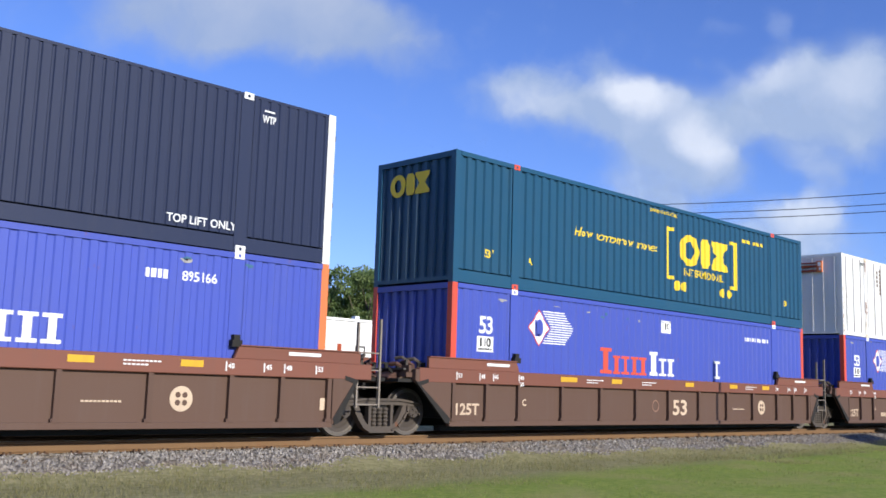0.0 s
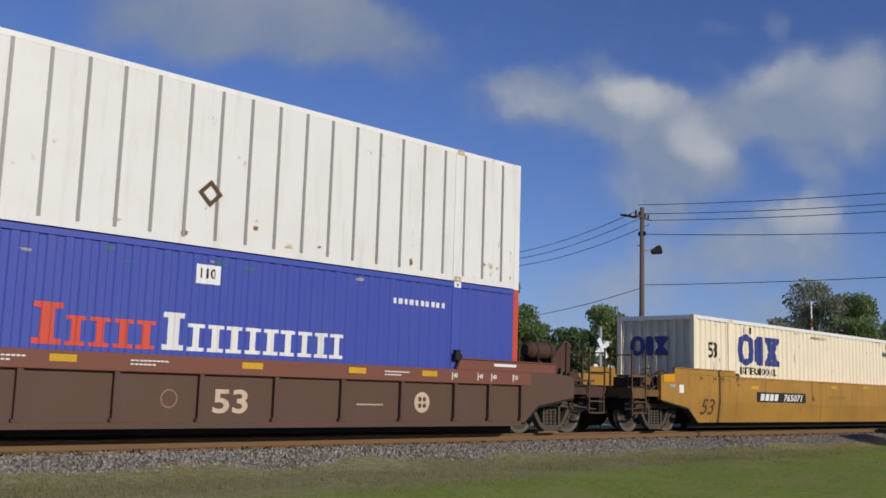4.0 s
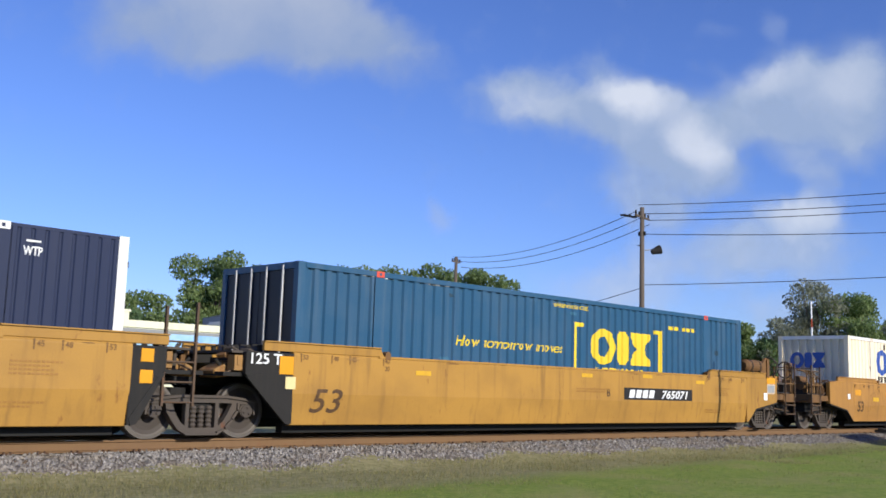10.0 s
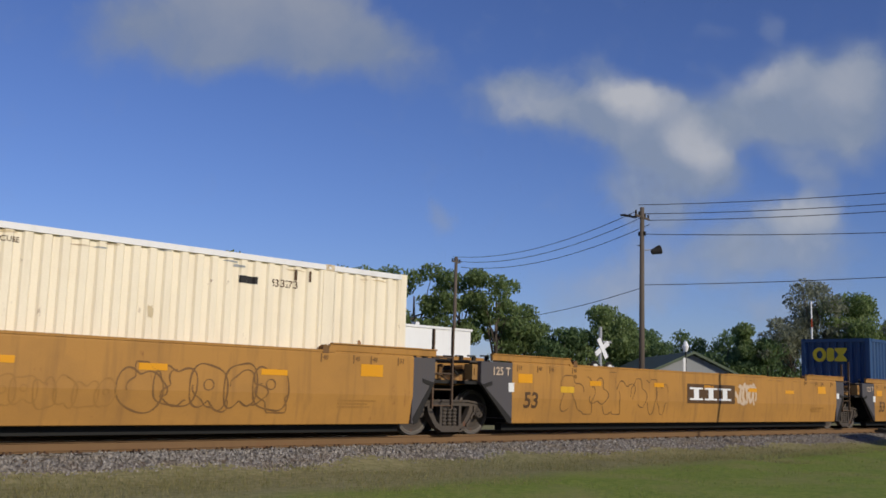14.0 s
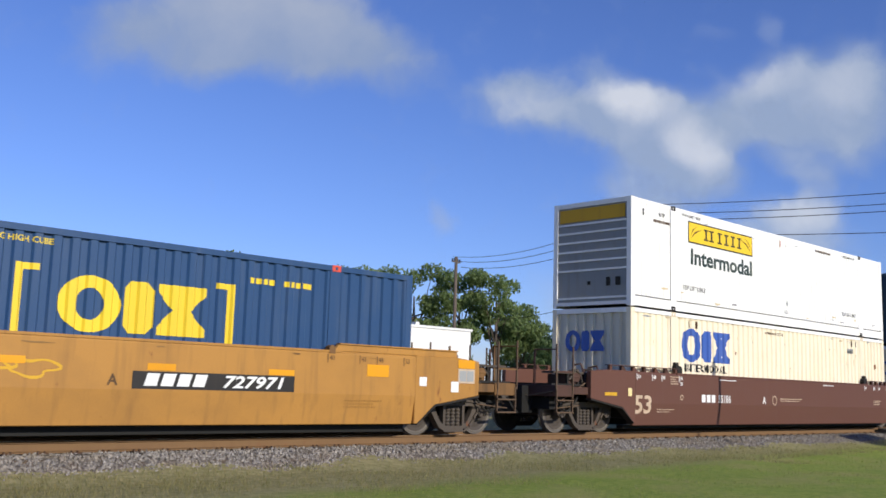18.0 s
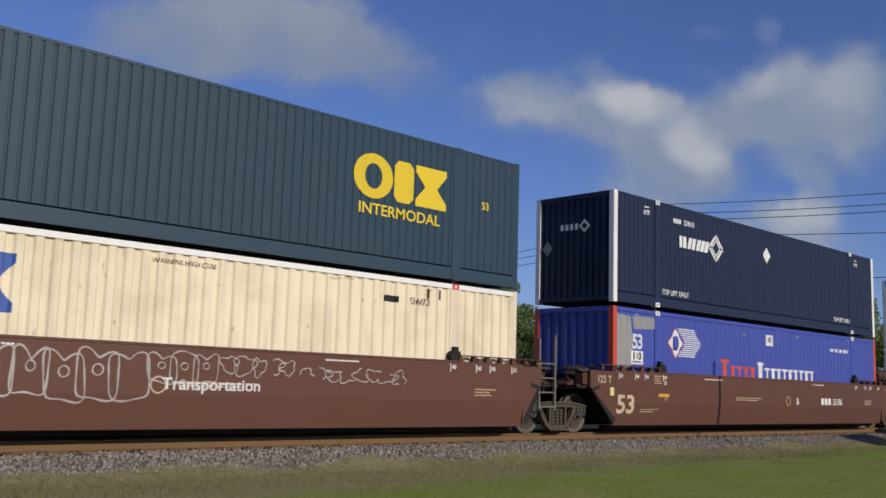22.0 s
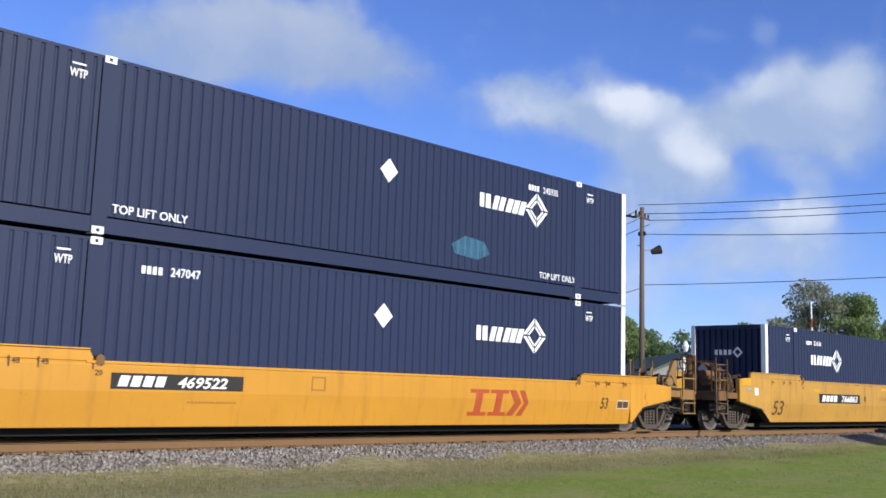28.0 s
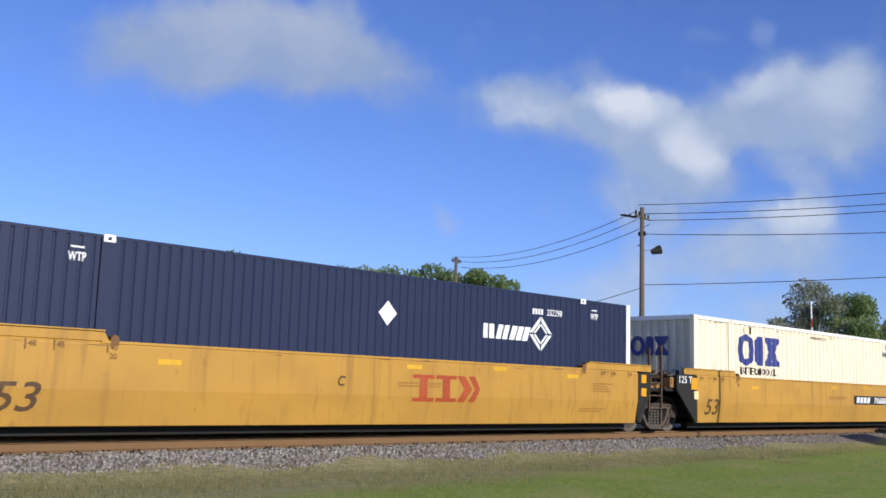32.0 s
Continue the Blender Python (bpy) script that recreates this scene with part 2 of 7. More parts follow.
def lawn(name):
    """Mown grass that turns to dry weeds and dirt along the track."""
    m, n, l, b = nodes_of(name)
    c = mixed(n, l, ramp(n, l, noise_node(n, l, 9.0, detail=8.0), 0.36, 0.64), (0.16, 0.22, 0.04), (0.26, 0.30, 0.065))
    c = mixed(n, l, ramp(n, l, noise_node(n, l, 0.5, detail=5.0), 0.48, 0.70), c, (0.27, 0.26, 0.09))
    dry = mixed(n, l, ramp(n, l, noise_node(n, l, 6.0, detail=8.0), 0.35, 0.65), (0.20, 0.19, 0.085), (0.31, 0.28, 0.145))
    tc = n.new("ShaderNodeTexCoord")
    sep = n.new("ShaderNodeSeparateXYZ")
    l.new(tc.outputs["Object"], sep.inputs[0])
    wob = n.new("ShaderNodeMath")
    wob.operation = "MULTIPLY_ADD"
    l.new(noise_node(n, l, 0.8, (0.35, 1, 1), 6.0), wob.inputs[0])
    wob.inputs[1].default_value = 1.6
    slope = n.new("ShaderNodeMath")
    slope.operation = "MULTIPLY_ADD"
    l.new(sep.outputs["X"], slope.inputs[0])
    slope.inputs[1].default_value = -0.10
    l.new(sep.outputs["Y"], slope.inputs[2])
    l.new(slope.outputs[0], wob.inputs[2])
    c = mixed(n, l, ramp(n, l, wob.outputs[0], -5.9, -4.8), c, dry)
    l.new(c, b.inputs["Base Color"])
    b.inputs["Roughness"].default_value = 0.95
    b.inputs["Specular IOR Level"].default_value = 0.1
    bp = n.new("ShaderNodeBump")
    bp.inputs["Strength"].default_value, bp.inputs["Distance"].default_value = 0.6, 0.04
    l.new(noise_node(n, l, 24.0, detail=6.0), bp.inputs["Height"])
    l.new(bp.outputs[0], b.inputs["Normal"])
    return m


GRASS = lawn("grass_ground")
BALLAST = speckled("ballast_bed", ((0.11, 0.10, 0.09), (0.20, 0.18, 0.16), (0.16, 0.12, 0.085)), 22.0, bump=1.0)
STONE = speckled("ballast_stone", ((0.16, 0.145, 0.13), (0.29, 0.265, 0.235), (0.205, 0.17, 0.13)), 14.0, bump=0.3, island=True)
ASPHALT = speckled("asphalt", ((0.05, 0.05, 0.05), (0.085, 0.082, 0.08), (0.07, 0.065, 0.06)), 30.0)
WALL_CREAM = paint("wall_cream", (0.72, 0.71, 0.51), 0.85, streak=0.25, stain=0.3, dirt=(0.35, 0.30, 0.2))
WALL_WHITE = paint("wall_white", (0.76, 0.76, 0.74), 0.85, streak=0.15, stain=0.2, dirt=(0.45, 0.43, 0.4))
WALL_GREY = paint("wall_grey", (0.30, 0.31, 0.31), 0.85, streak=0.15, stain=0.2)
ROOF_GREEN = paint("roof_green", (0.10, 0.13, 0.085), 0.8, streak=0.2, stain=0.3)
ROOF_GREY = paint("roof_grey", (0.28, 0.29, 0.29), 0.8, streak=0.2, stain=0.3)
MURAL = speckled("mural_sky", ((0.22, 0.42, 0.68), (0.36, 0.55, 0.74), (0.66, 0.72, 0.78)), 1.6, 0.8, 0)
MURAL_TREE = paint("mural_tree", (0.30, 0.44, 0.50), 0.8, streak=0.1, bump=0)
MURAL_GREEN = paint("mural_green", (0.16, 0.36, 0.22), 0.8, streak=0.1, bump=0)
BARK = paint("bark", (0.10, 0.078, 0.06), 0.95, streak=0.5, bump=0.8)
LEAF_A = leafy("oak_leaves", (0.13, 0.20, 0.065), (0.30, 0.37, 0.15))
LEAF_B = leafy("dark_leaves", (0.09, 0.155, 0.06), (0.20, 0.28, 0.12))
LEAF_C = leafy("greyish_leaves", (0.20, 0.22, 0.15), (0.35, 0.36, 0.25))
BLADE = leafy("grass_blades", (0.21, 0.29, 0.06), (0.36, 0.42, 0.11))
WEED = leafy("dry_weeds", (0.22, 0.22, 0.085), (0.37, 0.34, 0.17))


# ---- mesh building ----
class Shape:
    """Collects boxes, prisms and tubes into one mesh."""

    def __init__(self):
        self.v, self.f = [], []

    def add(self, verts, faces):
        k = len(self.v)
        self.v += [tuple(p) for p in verts]
        self.f += [tuple(i + k for i in f) for f in faces]
        return self

    def box(self, x0, x1, y0, y1, z0, z1):
        p = [(x, y, z) for z in (z0, z1) for x, y in ((x0, y0), (x1, y0), (x1, y1), (x0, y1))]
        return self.add(p, [(3, 2, 1, 0), (4, 5, 6, 7), (0, 1, 5, 4), (1, 2, 6, 5), (2, 3, 7, 6), (3, 0, 4, 7)])

    def prism(self, pts, y0, y1):
        """pts: (x, z) counter-clockwise seen from -y."""
        n = len(pts)
        p = [(x, y0, z) for x, z in pts] + [(x, y1, z) for x, z in pts]
        f = [tuple(range(n)), tuple(range(2 * n - 1, n - 1, -1))]
        f += [(i, i + n, (i + 1) % n + n, (i + 1) % n) for i in range(n)]
        return self.add(p, f)

    def prism_x(self, pts, x0, x1):
        """pts: (y, z) outline drawn along x."""
        n = len(pts)
        p = [(x0, y, z) for y, z in pts] + [(x1, y, z) for y, z in pts]
        f = [tuple(range(n - 1, -1, -1)), tuple(range(n, 2 * n))]
        f += [(i, (i + 1) % n, (i + 1) % n + n, i + n) for i in range(n)]
        return self.add(p, f)

    def tube(self, a, b, r, seg=8, r2=None):
        a, b = Vector(a), Vector(b)
        q = (b - a).to_track_quat("Z", "Y")
        r2 = r if r2 is None else r2
        ring = [(math.cos(2 * math.pi * i / seg), math.sin(2 * math.pi * i / seg)) for i in range(seg)]
        p = [a + q @ Vector((c * r, s * r, 0)) for c, s in ring] + [b + q @ Vector((c * r2, s * r2, 0)) for c, s in ring]
        f = [tuple(range(seg - 1, -1, -1)), tuple(range(seg, 2 * seg))]
        f += [(i, (i + 1) % seg, (i + 1) % seg + seg, i + seg) for i in range(seg)]
        return self.add(p, f)

    def path(self, pts, r, seg=6, closed=False):
        """A tube swept along points, in one piece."""
        pts = [Vector(p) for p in pts]
        n, v, f = len(pts), [], []
        for i, p in enumerate(pts):
            a, b = (pts[i - 1], pts[(i + 1) % n]) if closed else (pts[max(0, i - 1)], pts[min(n - 1, i + 1)])
            w = (b - a).normalized()
            ref = Vector((0, 0, 1)) if abs(w.z) < 0.95 else Vector((1, 0, 0))
            s = w.cross(ref).normalized()
            u = s.cross(w)
            v += [p + r * (s * math.cos(2 * math.pi * k / seg) + u * math.sin(2 * math.pi * k / seg)) for k in range(seg)]
        for i in range(n if closed else n - 1):
            j = (i + 1) % n
            f += [(i * seg + k, i * seg + (k + 1) % seg, j * seg + (k + 1) % seg, j * seg + k) for k in range(seg)]
        if not closed:
            f += [tuple(range(seg - 1, -1, -1)), tuple(range((n - 1) * seg, n * seg))]
        return self.add(v, f)

    def torus(self, c, axis, big, r, seg=20):
        c, q = Vector(c), Vector(axis).to_track_quat("Z", "Y")
        pts = [c + q @ Vector((big * math.cos(2 * math.pi * i / seg), big * math.sin(2 * math.pi * i / seg), 0)) for i in range(seg)]
        return self.path(pts, r, 6, True)

    def data(self, name, mat):
        me = bpy.data.meshes.new(name)
        me.from_pydata(self.v, [], self.f)
        me.update()
        me.materials.append(mat)
        return me


def part(name, shape, mat, parent, label="", bevel=0.0, smooth=False):
    me = shape if isinstance(shape, bpy.types.Mesh) else shape.data(name, mat)
    ob = new(name, me)
    ob.parent = parent
    if label:
        tagged(ob, label)
    if bevel:
        bv = ob.modifiers.new("edges", "BEVEL")
        bv.width, bv.segments, bv.limit_method = bevel, 1, "ANGLE"
    if smooth:
        me.polygons.foreach_set("use_smooth", [True] * len(me.polygons))
    return ob


def thing(name, label, category, x=0, y=0, z=0, turn=0, group="", kind=""):
    ob = new(name)
    ob.matrix_basis = pose(x, y, z, 0, 0, turn)
    ob.empty_display_size = 0.3
    return tagged(ob, label, category, group, kind)


# ---- lettering ----
TEXTS = {}
MARKS = []   # painted marks that follow the folds of a side


def text_data(words, size, mat, slant=0.0, stretch=1.0):
    key = (words, size, mat.name, slant, stretch)
    if key not in TEXTS:
        cu = bpy.data.curves.new("lettering", "FONT")
        cu.body, cu.size, cu.shear, cu.resolution_u = words, size * 1.38, slant, 3
        cu.extrude, cu.offset = 0.0015, (0.036 if words == "Intermodal" else 0.012 if slant and (size > 0.3 or len(words) > 9) else 0.03 if slant or len(words) < 5 else 0.016) * size
        ob = new("lettering", cu)
        me = bpy.data.meshes.new_from_object(ob)
        bpy.data.objects.remove(ob)
        me.transform(Matrix.Diagonal((stretch, 1, 1, 1)))
        me.transform(pose(0, 0, 0, 90))
        me.materials.clear()
        me.materials.append(mat)
        TEXTS[key] = me
    return TEXTS[key]


def letters(words, x, z, size, mat, parent, y, slant=0.0, stretch=1.0, name="lettering"):
    """Lettering that faces -y; x and z are its left end and base line, size the height of a capital."""
    ob = part(name, text_data(words, size, mat, slant, stretch), mat, parent)
    ob.location = (x, y, z)
    MARKS.append(ob)
    return ob


def slabs(name, polys, mat, parent, x, z, y, k=1.0, label=""):
    """Flat painted shapes; polys are lists of (x, z) outlines."""
    if name in ("brand_word", "number_mark", "owner_mark", "small_print") and 1 < len(polys) < 25:
        for pts in polys:
            ob = part(name, Shape().prism([(a * k, b * k) for a, b in pts], -0.003, 0.0), mat, parent, label)
            ob.location = (x, y, z)
            MARKS.append(ob)
        return ob
    s = Shape()
    for pts in polys:
        s.prism([(a * k, b * k) for a, b in pts], -0.003, 0.0)
    ob = part(name, s, mat, parent, label)
    ob.location = (x, y, z)
    MARKS.append(ob)
    return ob


def rect(x0, x1, z0, z1):
    return [(x0, z0), (x1, z0), (x1, z1), (x0, z1)]


def bars(n, w, h, gap, skew=0.0):
    """A row of n plain bars standing in for writing."""
    return [[(i * (w + gap), 0), (i * (w + gap) + w, 0), (i * (w + gap) + w + skew, h), (i * (w + gap) + skew, h)] for i in range(n)]


def ring(cx, cz, r1, r2, n=4, turn=0.0, span=1.0):
    """A ring of n straight pieces round a centre."""
    res = []
    for i in range(n):
        a, b = turn + 2 * math.pi * span * i / n, turn + 2 * math.pi * span * (i + 1) / n
        res.append([(cx + r1 * math.cos(a), cz + r1 * math.sin(a)), (cx + r2 * math.cos(a), cz + r2 * math.sin(a)),
                    (cx + r2 * math.cos(b), cz + r2 * math.sin(b)), (cx + r1 * math.cos(b), cz + r1 * math.sin(b))])
    return res

# ---- containers: 16.15 m long, 2.59 m wide, 2.90 m high ----
HL, HW, CH, BASE = 8.077, 1.2955, 2.896, 0.28
FOLDS = {"deep": (0.116, 0.034, 0.106, 0.034, 0.044), "mid": (0.124, 0.026, 0.104, 0.026, 0.021), "fine": (0.140, 0.018, 0.030, 0.018, 0.022),
         "slim": (0.150, 0.012, 0.026, 0.012, 0.016), "post": (0.560, 0.004, 0.0, 0.004, 0.0), "end": (0.110, 0.030, 0.125, 0.030, 0.055)}
SHEETS = {}
FOLD_OF = {}
FOOT_OF = {}


def folded(a0, a1, style):
    """Stations (a, inset) of a folded sheet from a0 to a1."""
    o, s1, i, s2, d = FOLDS[style]
    n = max(1, round((a1 - a0) / (o + s1 + i + s2)))
    k = (a1 - a0) / (n * (o + s1 + i + s2))
    pts = [(a0, 0.0)]
    for j in range(n):
        b = a0 + j * k * (o + s1 + i + s2)
        pts += [(b + k * o / 2, 0), (b + k * (o / 2 + s1), d), (b + k * (o / 2 + s1 + i), d), (b + k * (o / 2 + s1 + i + s2), 0)]
    return pts + [(a1, 0.0)]


def sheet(shape, pts, z0, z1, face, place):
    """A folded sheet with a flat back. face: '-y', '+y', '-x' or '+x'; place: where its outer face lies."""
    v, f = [], []
    for a, d in pts:
        for z in (z0, z1):
            v.append({"-y": (a, place + d, z), "+y": (-a, place - d, z), "-x": (place + d, -a, z), "+x": (place - d, a, z)}[face])
    for i in range(len(pts) - 1):
        f.append((2 * i, 2 * i + 2, 2 * i + 3, 2 * i + 1))
    back = 0.10
    for a in (pts[0][0], pts[-1][0]):
        for z in (z0, z1):
            v.append({"-y": (a, place + back, z), "+y": (-a, place - back, z), "-x": (place + back, -a, z), "+x": (place - back, a, z)}[face])
    n = 2 * len(pts)
    f.append((n, n + 1, n + 3, n + 2))
    return shape.add(v, f)


def cached(key, mat, build):
    k = (key, mat.name)
    if k not in SHEETS:
        SHEETS[k] = build().data(key.split(":")[0], mat)
    return SHEETS[k]


def container(x, level, label, body, style="deep", posts=None, leaf=None, front="wall", lift=None, rail=None, tint=None, rise=0.0, drop=0.0, low=0.0, group="freight containers"):
    """One container; front is its end that faces -x. Returns the thing, whose origin is the middle of its base."""
    posts, rail, lift, leaf = posts or body, rail or body, lift or body, leaf or body
    c = thing("shipping_container", label, "container", x, 0, BASE + level * CH + rise, group=group)
    FOLD_OF[c.name] = style
    low, top = low or (0.30 if style in ("fine", "slim") else 0.16), (0.06 if style == "fine" else 0.11)
    z0, z1 = low, CH - top
    mid = 6.096
    for face, sgn in (("-y", -1), ("+y", 1)):
        for nm, a0, a1 in (("side_panel", -HL + 0.16, -mid - 0.14), ("side_panel", -mid + 0.14, mid - 0.14), ("side_panel", mid + 0.14, HL - 0.16)):
            part(nm, cached("%s:%s%s%.2f%.2f" % (nm, style, face, a0, low), body,
                            lambda: sheet(Shape(), folded(a0, a1, style) if face == "-y" else [(-a, d) for a, d in reversed(folded(a0, a1, style))][::1], z0, z1, face, sgn * (HW - 0.004))), body, c)
        ys = sorted((sgn * HW, sgn * (HW - 0.07)))
        yt = sorted((sgn * (HW + (0.016 if style in ("deep", "mid") else 0.0)), sgn * (HW - 0.07)))
        part("top_rail", cached("top_rail:" + style + face, rail, lambda: Shape().box(-HL + 0.16, HL - 0.16, *yt, CH - top, CH - 0.01)), rail, c)
        part("bottom_rail", cached("bottom_rail:%s%s%.2f" % (style, face, low), rail,
             lambda: (Shape().box(-HL + 0.16, HL - 0.16, *ys, 0.018, low - 0.03) if low > 0.2 else Shape().box(-HL + 0.16, HL - 0.16, *ys, 0.018, low))), rail, c)
        for s in (-1, 1):
            yp = sorted((sgn * (HW + 0.010), sgn * (HW - 0.08)))
            part("lift_post", cached("lift_post:%s%s%d" % (style, face, s), body,
                 lambda: Shape().box(s * mid - (0.14 if s > 0 else 0.122), s * mid + (0.14 if s < 0 else 0.122), *yp, 0.03, CH - 0.02)), body, c)
            for zc in (0.0, CH - 0.12):
                yc = sorted((sgn * (HW + 0.020), sgn * (HW - 0.16)))
                part("casting", cached("casting:%s%d%.1f" % (face, s, zc), lift,
                     lambda: Shape().box(s * mid - 0.10, s * mid - 0.028, *yc, zc, zc + 0.118).box(s * mid + 0.028, s * mid + 0.10, *yc, zc, zc + 0.118)
                     .box(s * mid - 0.03, s * mid + 0.03, *yc, zc + 0.085, zc + 0.12).box(s * mid - 0.03, s * mid + 0.03, *yc, zc, zc + 0.03)), lift, c)
        if style == "post":
            for i in range(26):
                a = -HL + 0.32 + i * 0.609
                part("side_rib", cached("side_rib:%d%s" % (i, face), RIB_GREY, lambda: Shape().prism_x([(sgn * (HW - 0.03), 0.14), (sgn * (HW + 0.010), 0.14), (sgn * (HW + 0.010), CH - 0.10), (sgn * (HW - 0.03), CH - 0.10)], a - 0.030, a + 0.030)), RIB_GREY, c)
    for sx in (-1, 1):
        for sy in (-1, 1):
            part("corner_post", cached("corner_post:%d%d" % (sx, sy), posts,
                 lambda: Shape().box(*sorted((sx * HL, sx * (HL - 0.165))), *sorted((sy * (HW + 0.003), sy * (HW - 0.14))), 0.0, CH)), posts, c)
        xs = sorted((sx * HL, sx * (HL - 0.09)))
        part("end_header", cached("end_header:%d" % sx, rail, lambda: Shape().box(*xs, -HW + 0.14, HW - 0.14, CH - 0.13, CH - 0.005)), rail, c)
        part("end_sill", cached("end_sill:%d" % sx, rail, lambda: Shape().box(*xs, -HW + 0.14, HW - 0.14, 0.05, 0.14)), rail, c)
        kind = front if sx < 0 else ("wall" if front == "door" else "door")
        if kind == "wall":
            pts = [(-HW + 0.14, 0.0), (HW - 0.14, 0.0)] if style in ("slim", "post") else [(a, d * (1.0 if style in ("deep", "mid") else 2.4)) for a, d in folded(-HW + 0.14, HW - 0.14, "end" if style in ("deep", "mid") else "fine")]
            # slim end is white paint greyed: its shade is put into the colour
            part("end_wall", cached("end_wall:%d%s" % (sx, style), RIB_GREY if style == "slim" else body, lambda: sheet(Shape(), pts, 0.14, CH - 0.13, "-x" if sx < 0 else "+x", sx * (HL - (0.038 if style == "post" else 0.03)))), body, c)
            for k in range(6 if style == "post" else 0):
                yk = -HW + 0.28 + k * 0.405
                part("end_rib", cached("end_rib:%d%d" % (sx, k), body, lambda: Shape().box(*sorted((sx * (HL + 0.004), sx * (HL - 0.04))), yk - 0.016, yk + 0.016, 0.14, CH - 0.13)), body, c)
        else:
            for sy in (-1, 1):
                ya = sorted((sy * 0.008, sy * (HW - 0.15)))
                door = part("door", cached("door:%d%d" % (sx, sy), leaf, lambda: Shape().box(*sorted((sx * (HL - 0.03), sx * (HL - 0.08))), *ya, 0.14, CH - 0.13)), body, c)
                for yr in (0.26, 0.80):
                    part("lock_rod", cached("lock_rod:%d%d%.1f" % (sx, sy, yr), GALV, lambda: Shape().tube((sx * (HL - 0.005), sy * yr, 0.05), (sx * (HL - 0.005), sy * yr, CH - 0.05), 0.024)
                         .box(*sorted((sx * (HL + 0.012), sx * (HL - 0.03))), *sorted((sy * yr, sy * (yr + 0.28))), 1.12, 1.17)), GALV, door)
    if drop:
        for sx in (-1, 1):
            for sy in (-1, 1):
                part("twist_lock", cached("twist_lock:%d%d%.2f" % (sx, sy, drop), DARK, lambda: Shape().box(sx * mid - 0.05, sx * mid + 0.05, sy * (HW - 0.11) - 0.05, sy * (HW - 0.11) + 0.05, -drop, 0.0)), DARK, c)
    part("roof", cached("roof:" + style, body, lambda: Shape().box(-HL + 0.09, HL - 0.09, -HW + 0.07, HW - 0.07, CH - 0.05, CH - 0.015)), body, c)
    part("floor", cached("floor:", DARK, lambda: Shape().box(-HL + 0.09, HL - 0.09, -HW + 0.07, HW - 0.07, 0.10, 0.16)), DARK, c)
    return c


# ---- trucks ----
SINK = 0.07   # how far the rail head lies under the datum of the car bodies
WR = 0.483
WHEELSETS = []


def wheelset_mesh():
    s, seg = Shape(), 28
    for sy in (-1, 1):
        prof = [(0.0, 0.700), (0.09, 0.690), (0.13, 0.735), (0.30, 0.752), (0.385, 0.705), (0.425, 0.690), (WR + 0.026, 0.690), (WR + 0.026, 0.715),
                (WR, 0.735), (WR - 0.004, 0.825), (0.425, 0.830), (0.40, 0.815), (0.33, 0.800), (0.16, 0.815), (0.12, 0.845), (0.0, 0.845)]
        v, f = [], []
        for r, y in prof:
            v += [(r * math.cos(2 * math.pi * i / seg), sy * y, r * math.sin(2 * math.pi * i / seg)) for i in range(seg)]
        for j in range(len(prof) - 1):
            for i in range(seg):
                q = (j * seg + i, j * seg + (i + 1) % seg, (j + 1) * seg + (i + 1) % seg, (j + 1) * seg + i)
                f.append(q if sy < 0 else q[::-1])
        s.add(v, f)
        # bearing cap with its three bolts
        s.tube((0, sy * 0.84, 0), (0, sy * 1.05, 0), 0.115, 14)
        for i in range(3):
            a = 2 * math.pi * i / 3
            s.tube((0.06 * math.cos(a), sy * 1.05, 0.06 * math.sin(a)), (0.06 * math.cos(a), sy * 1.075, 0.06 * math.sin(a)), 0.02, 6)
    s.tube((0, -0.8, 0), (0, 0.8, 0), 0.085, 12)
    me = s.data("wheelset", WHEEL)
    me.materials.append(TREAD)
    me.materials.append(RIM)
    for p in me.polygons:
        y = abs(p.center.y)
        r = math.hypot(p.center.x, p.center.z)
        if r > WR - 0.012 and 0.73 < y < 0.83:
            p.material_index = 1
        elif r > 0.40 and y > 0.8:
            p.material_index = 2
    return me


WHEELSET = wheelset_mesh()


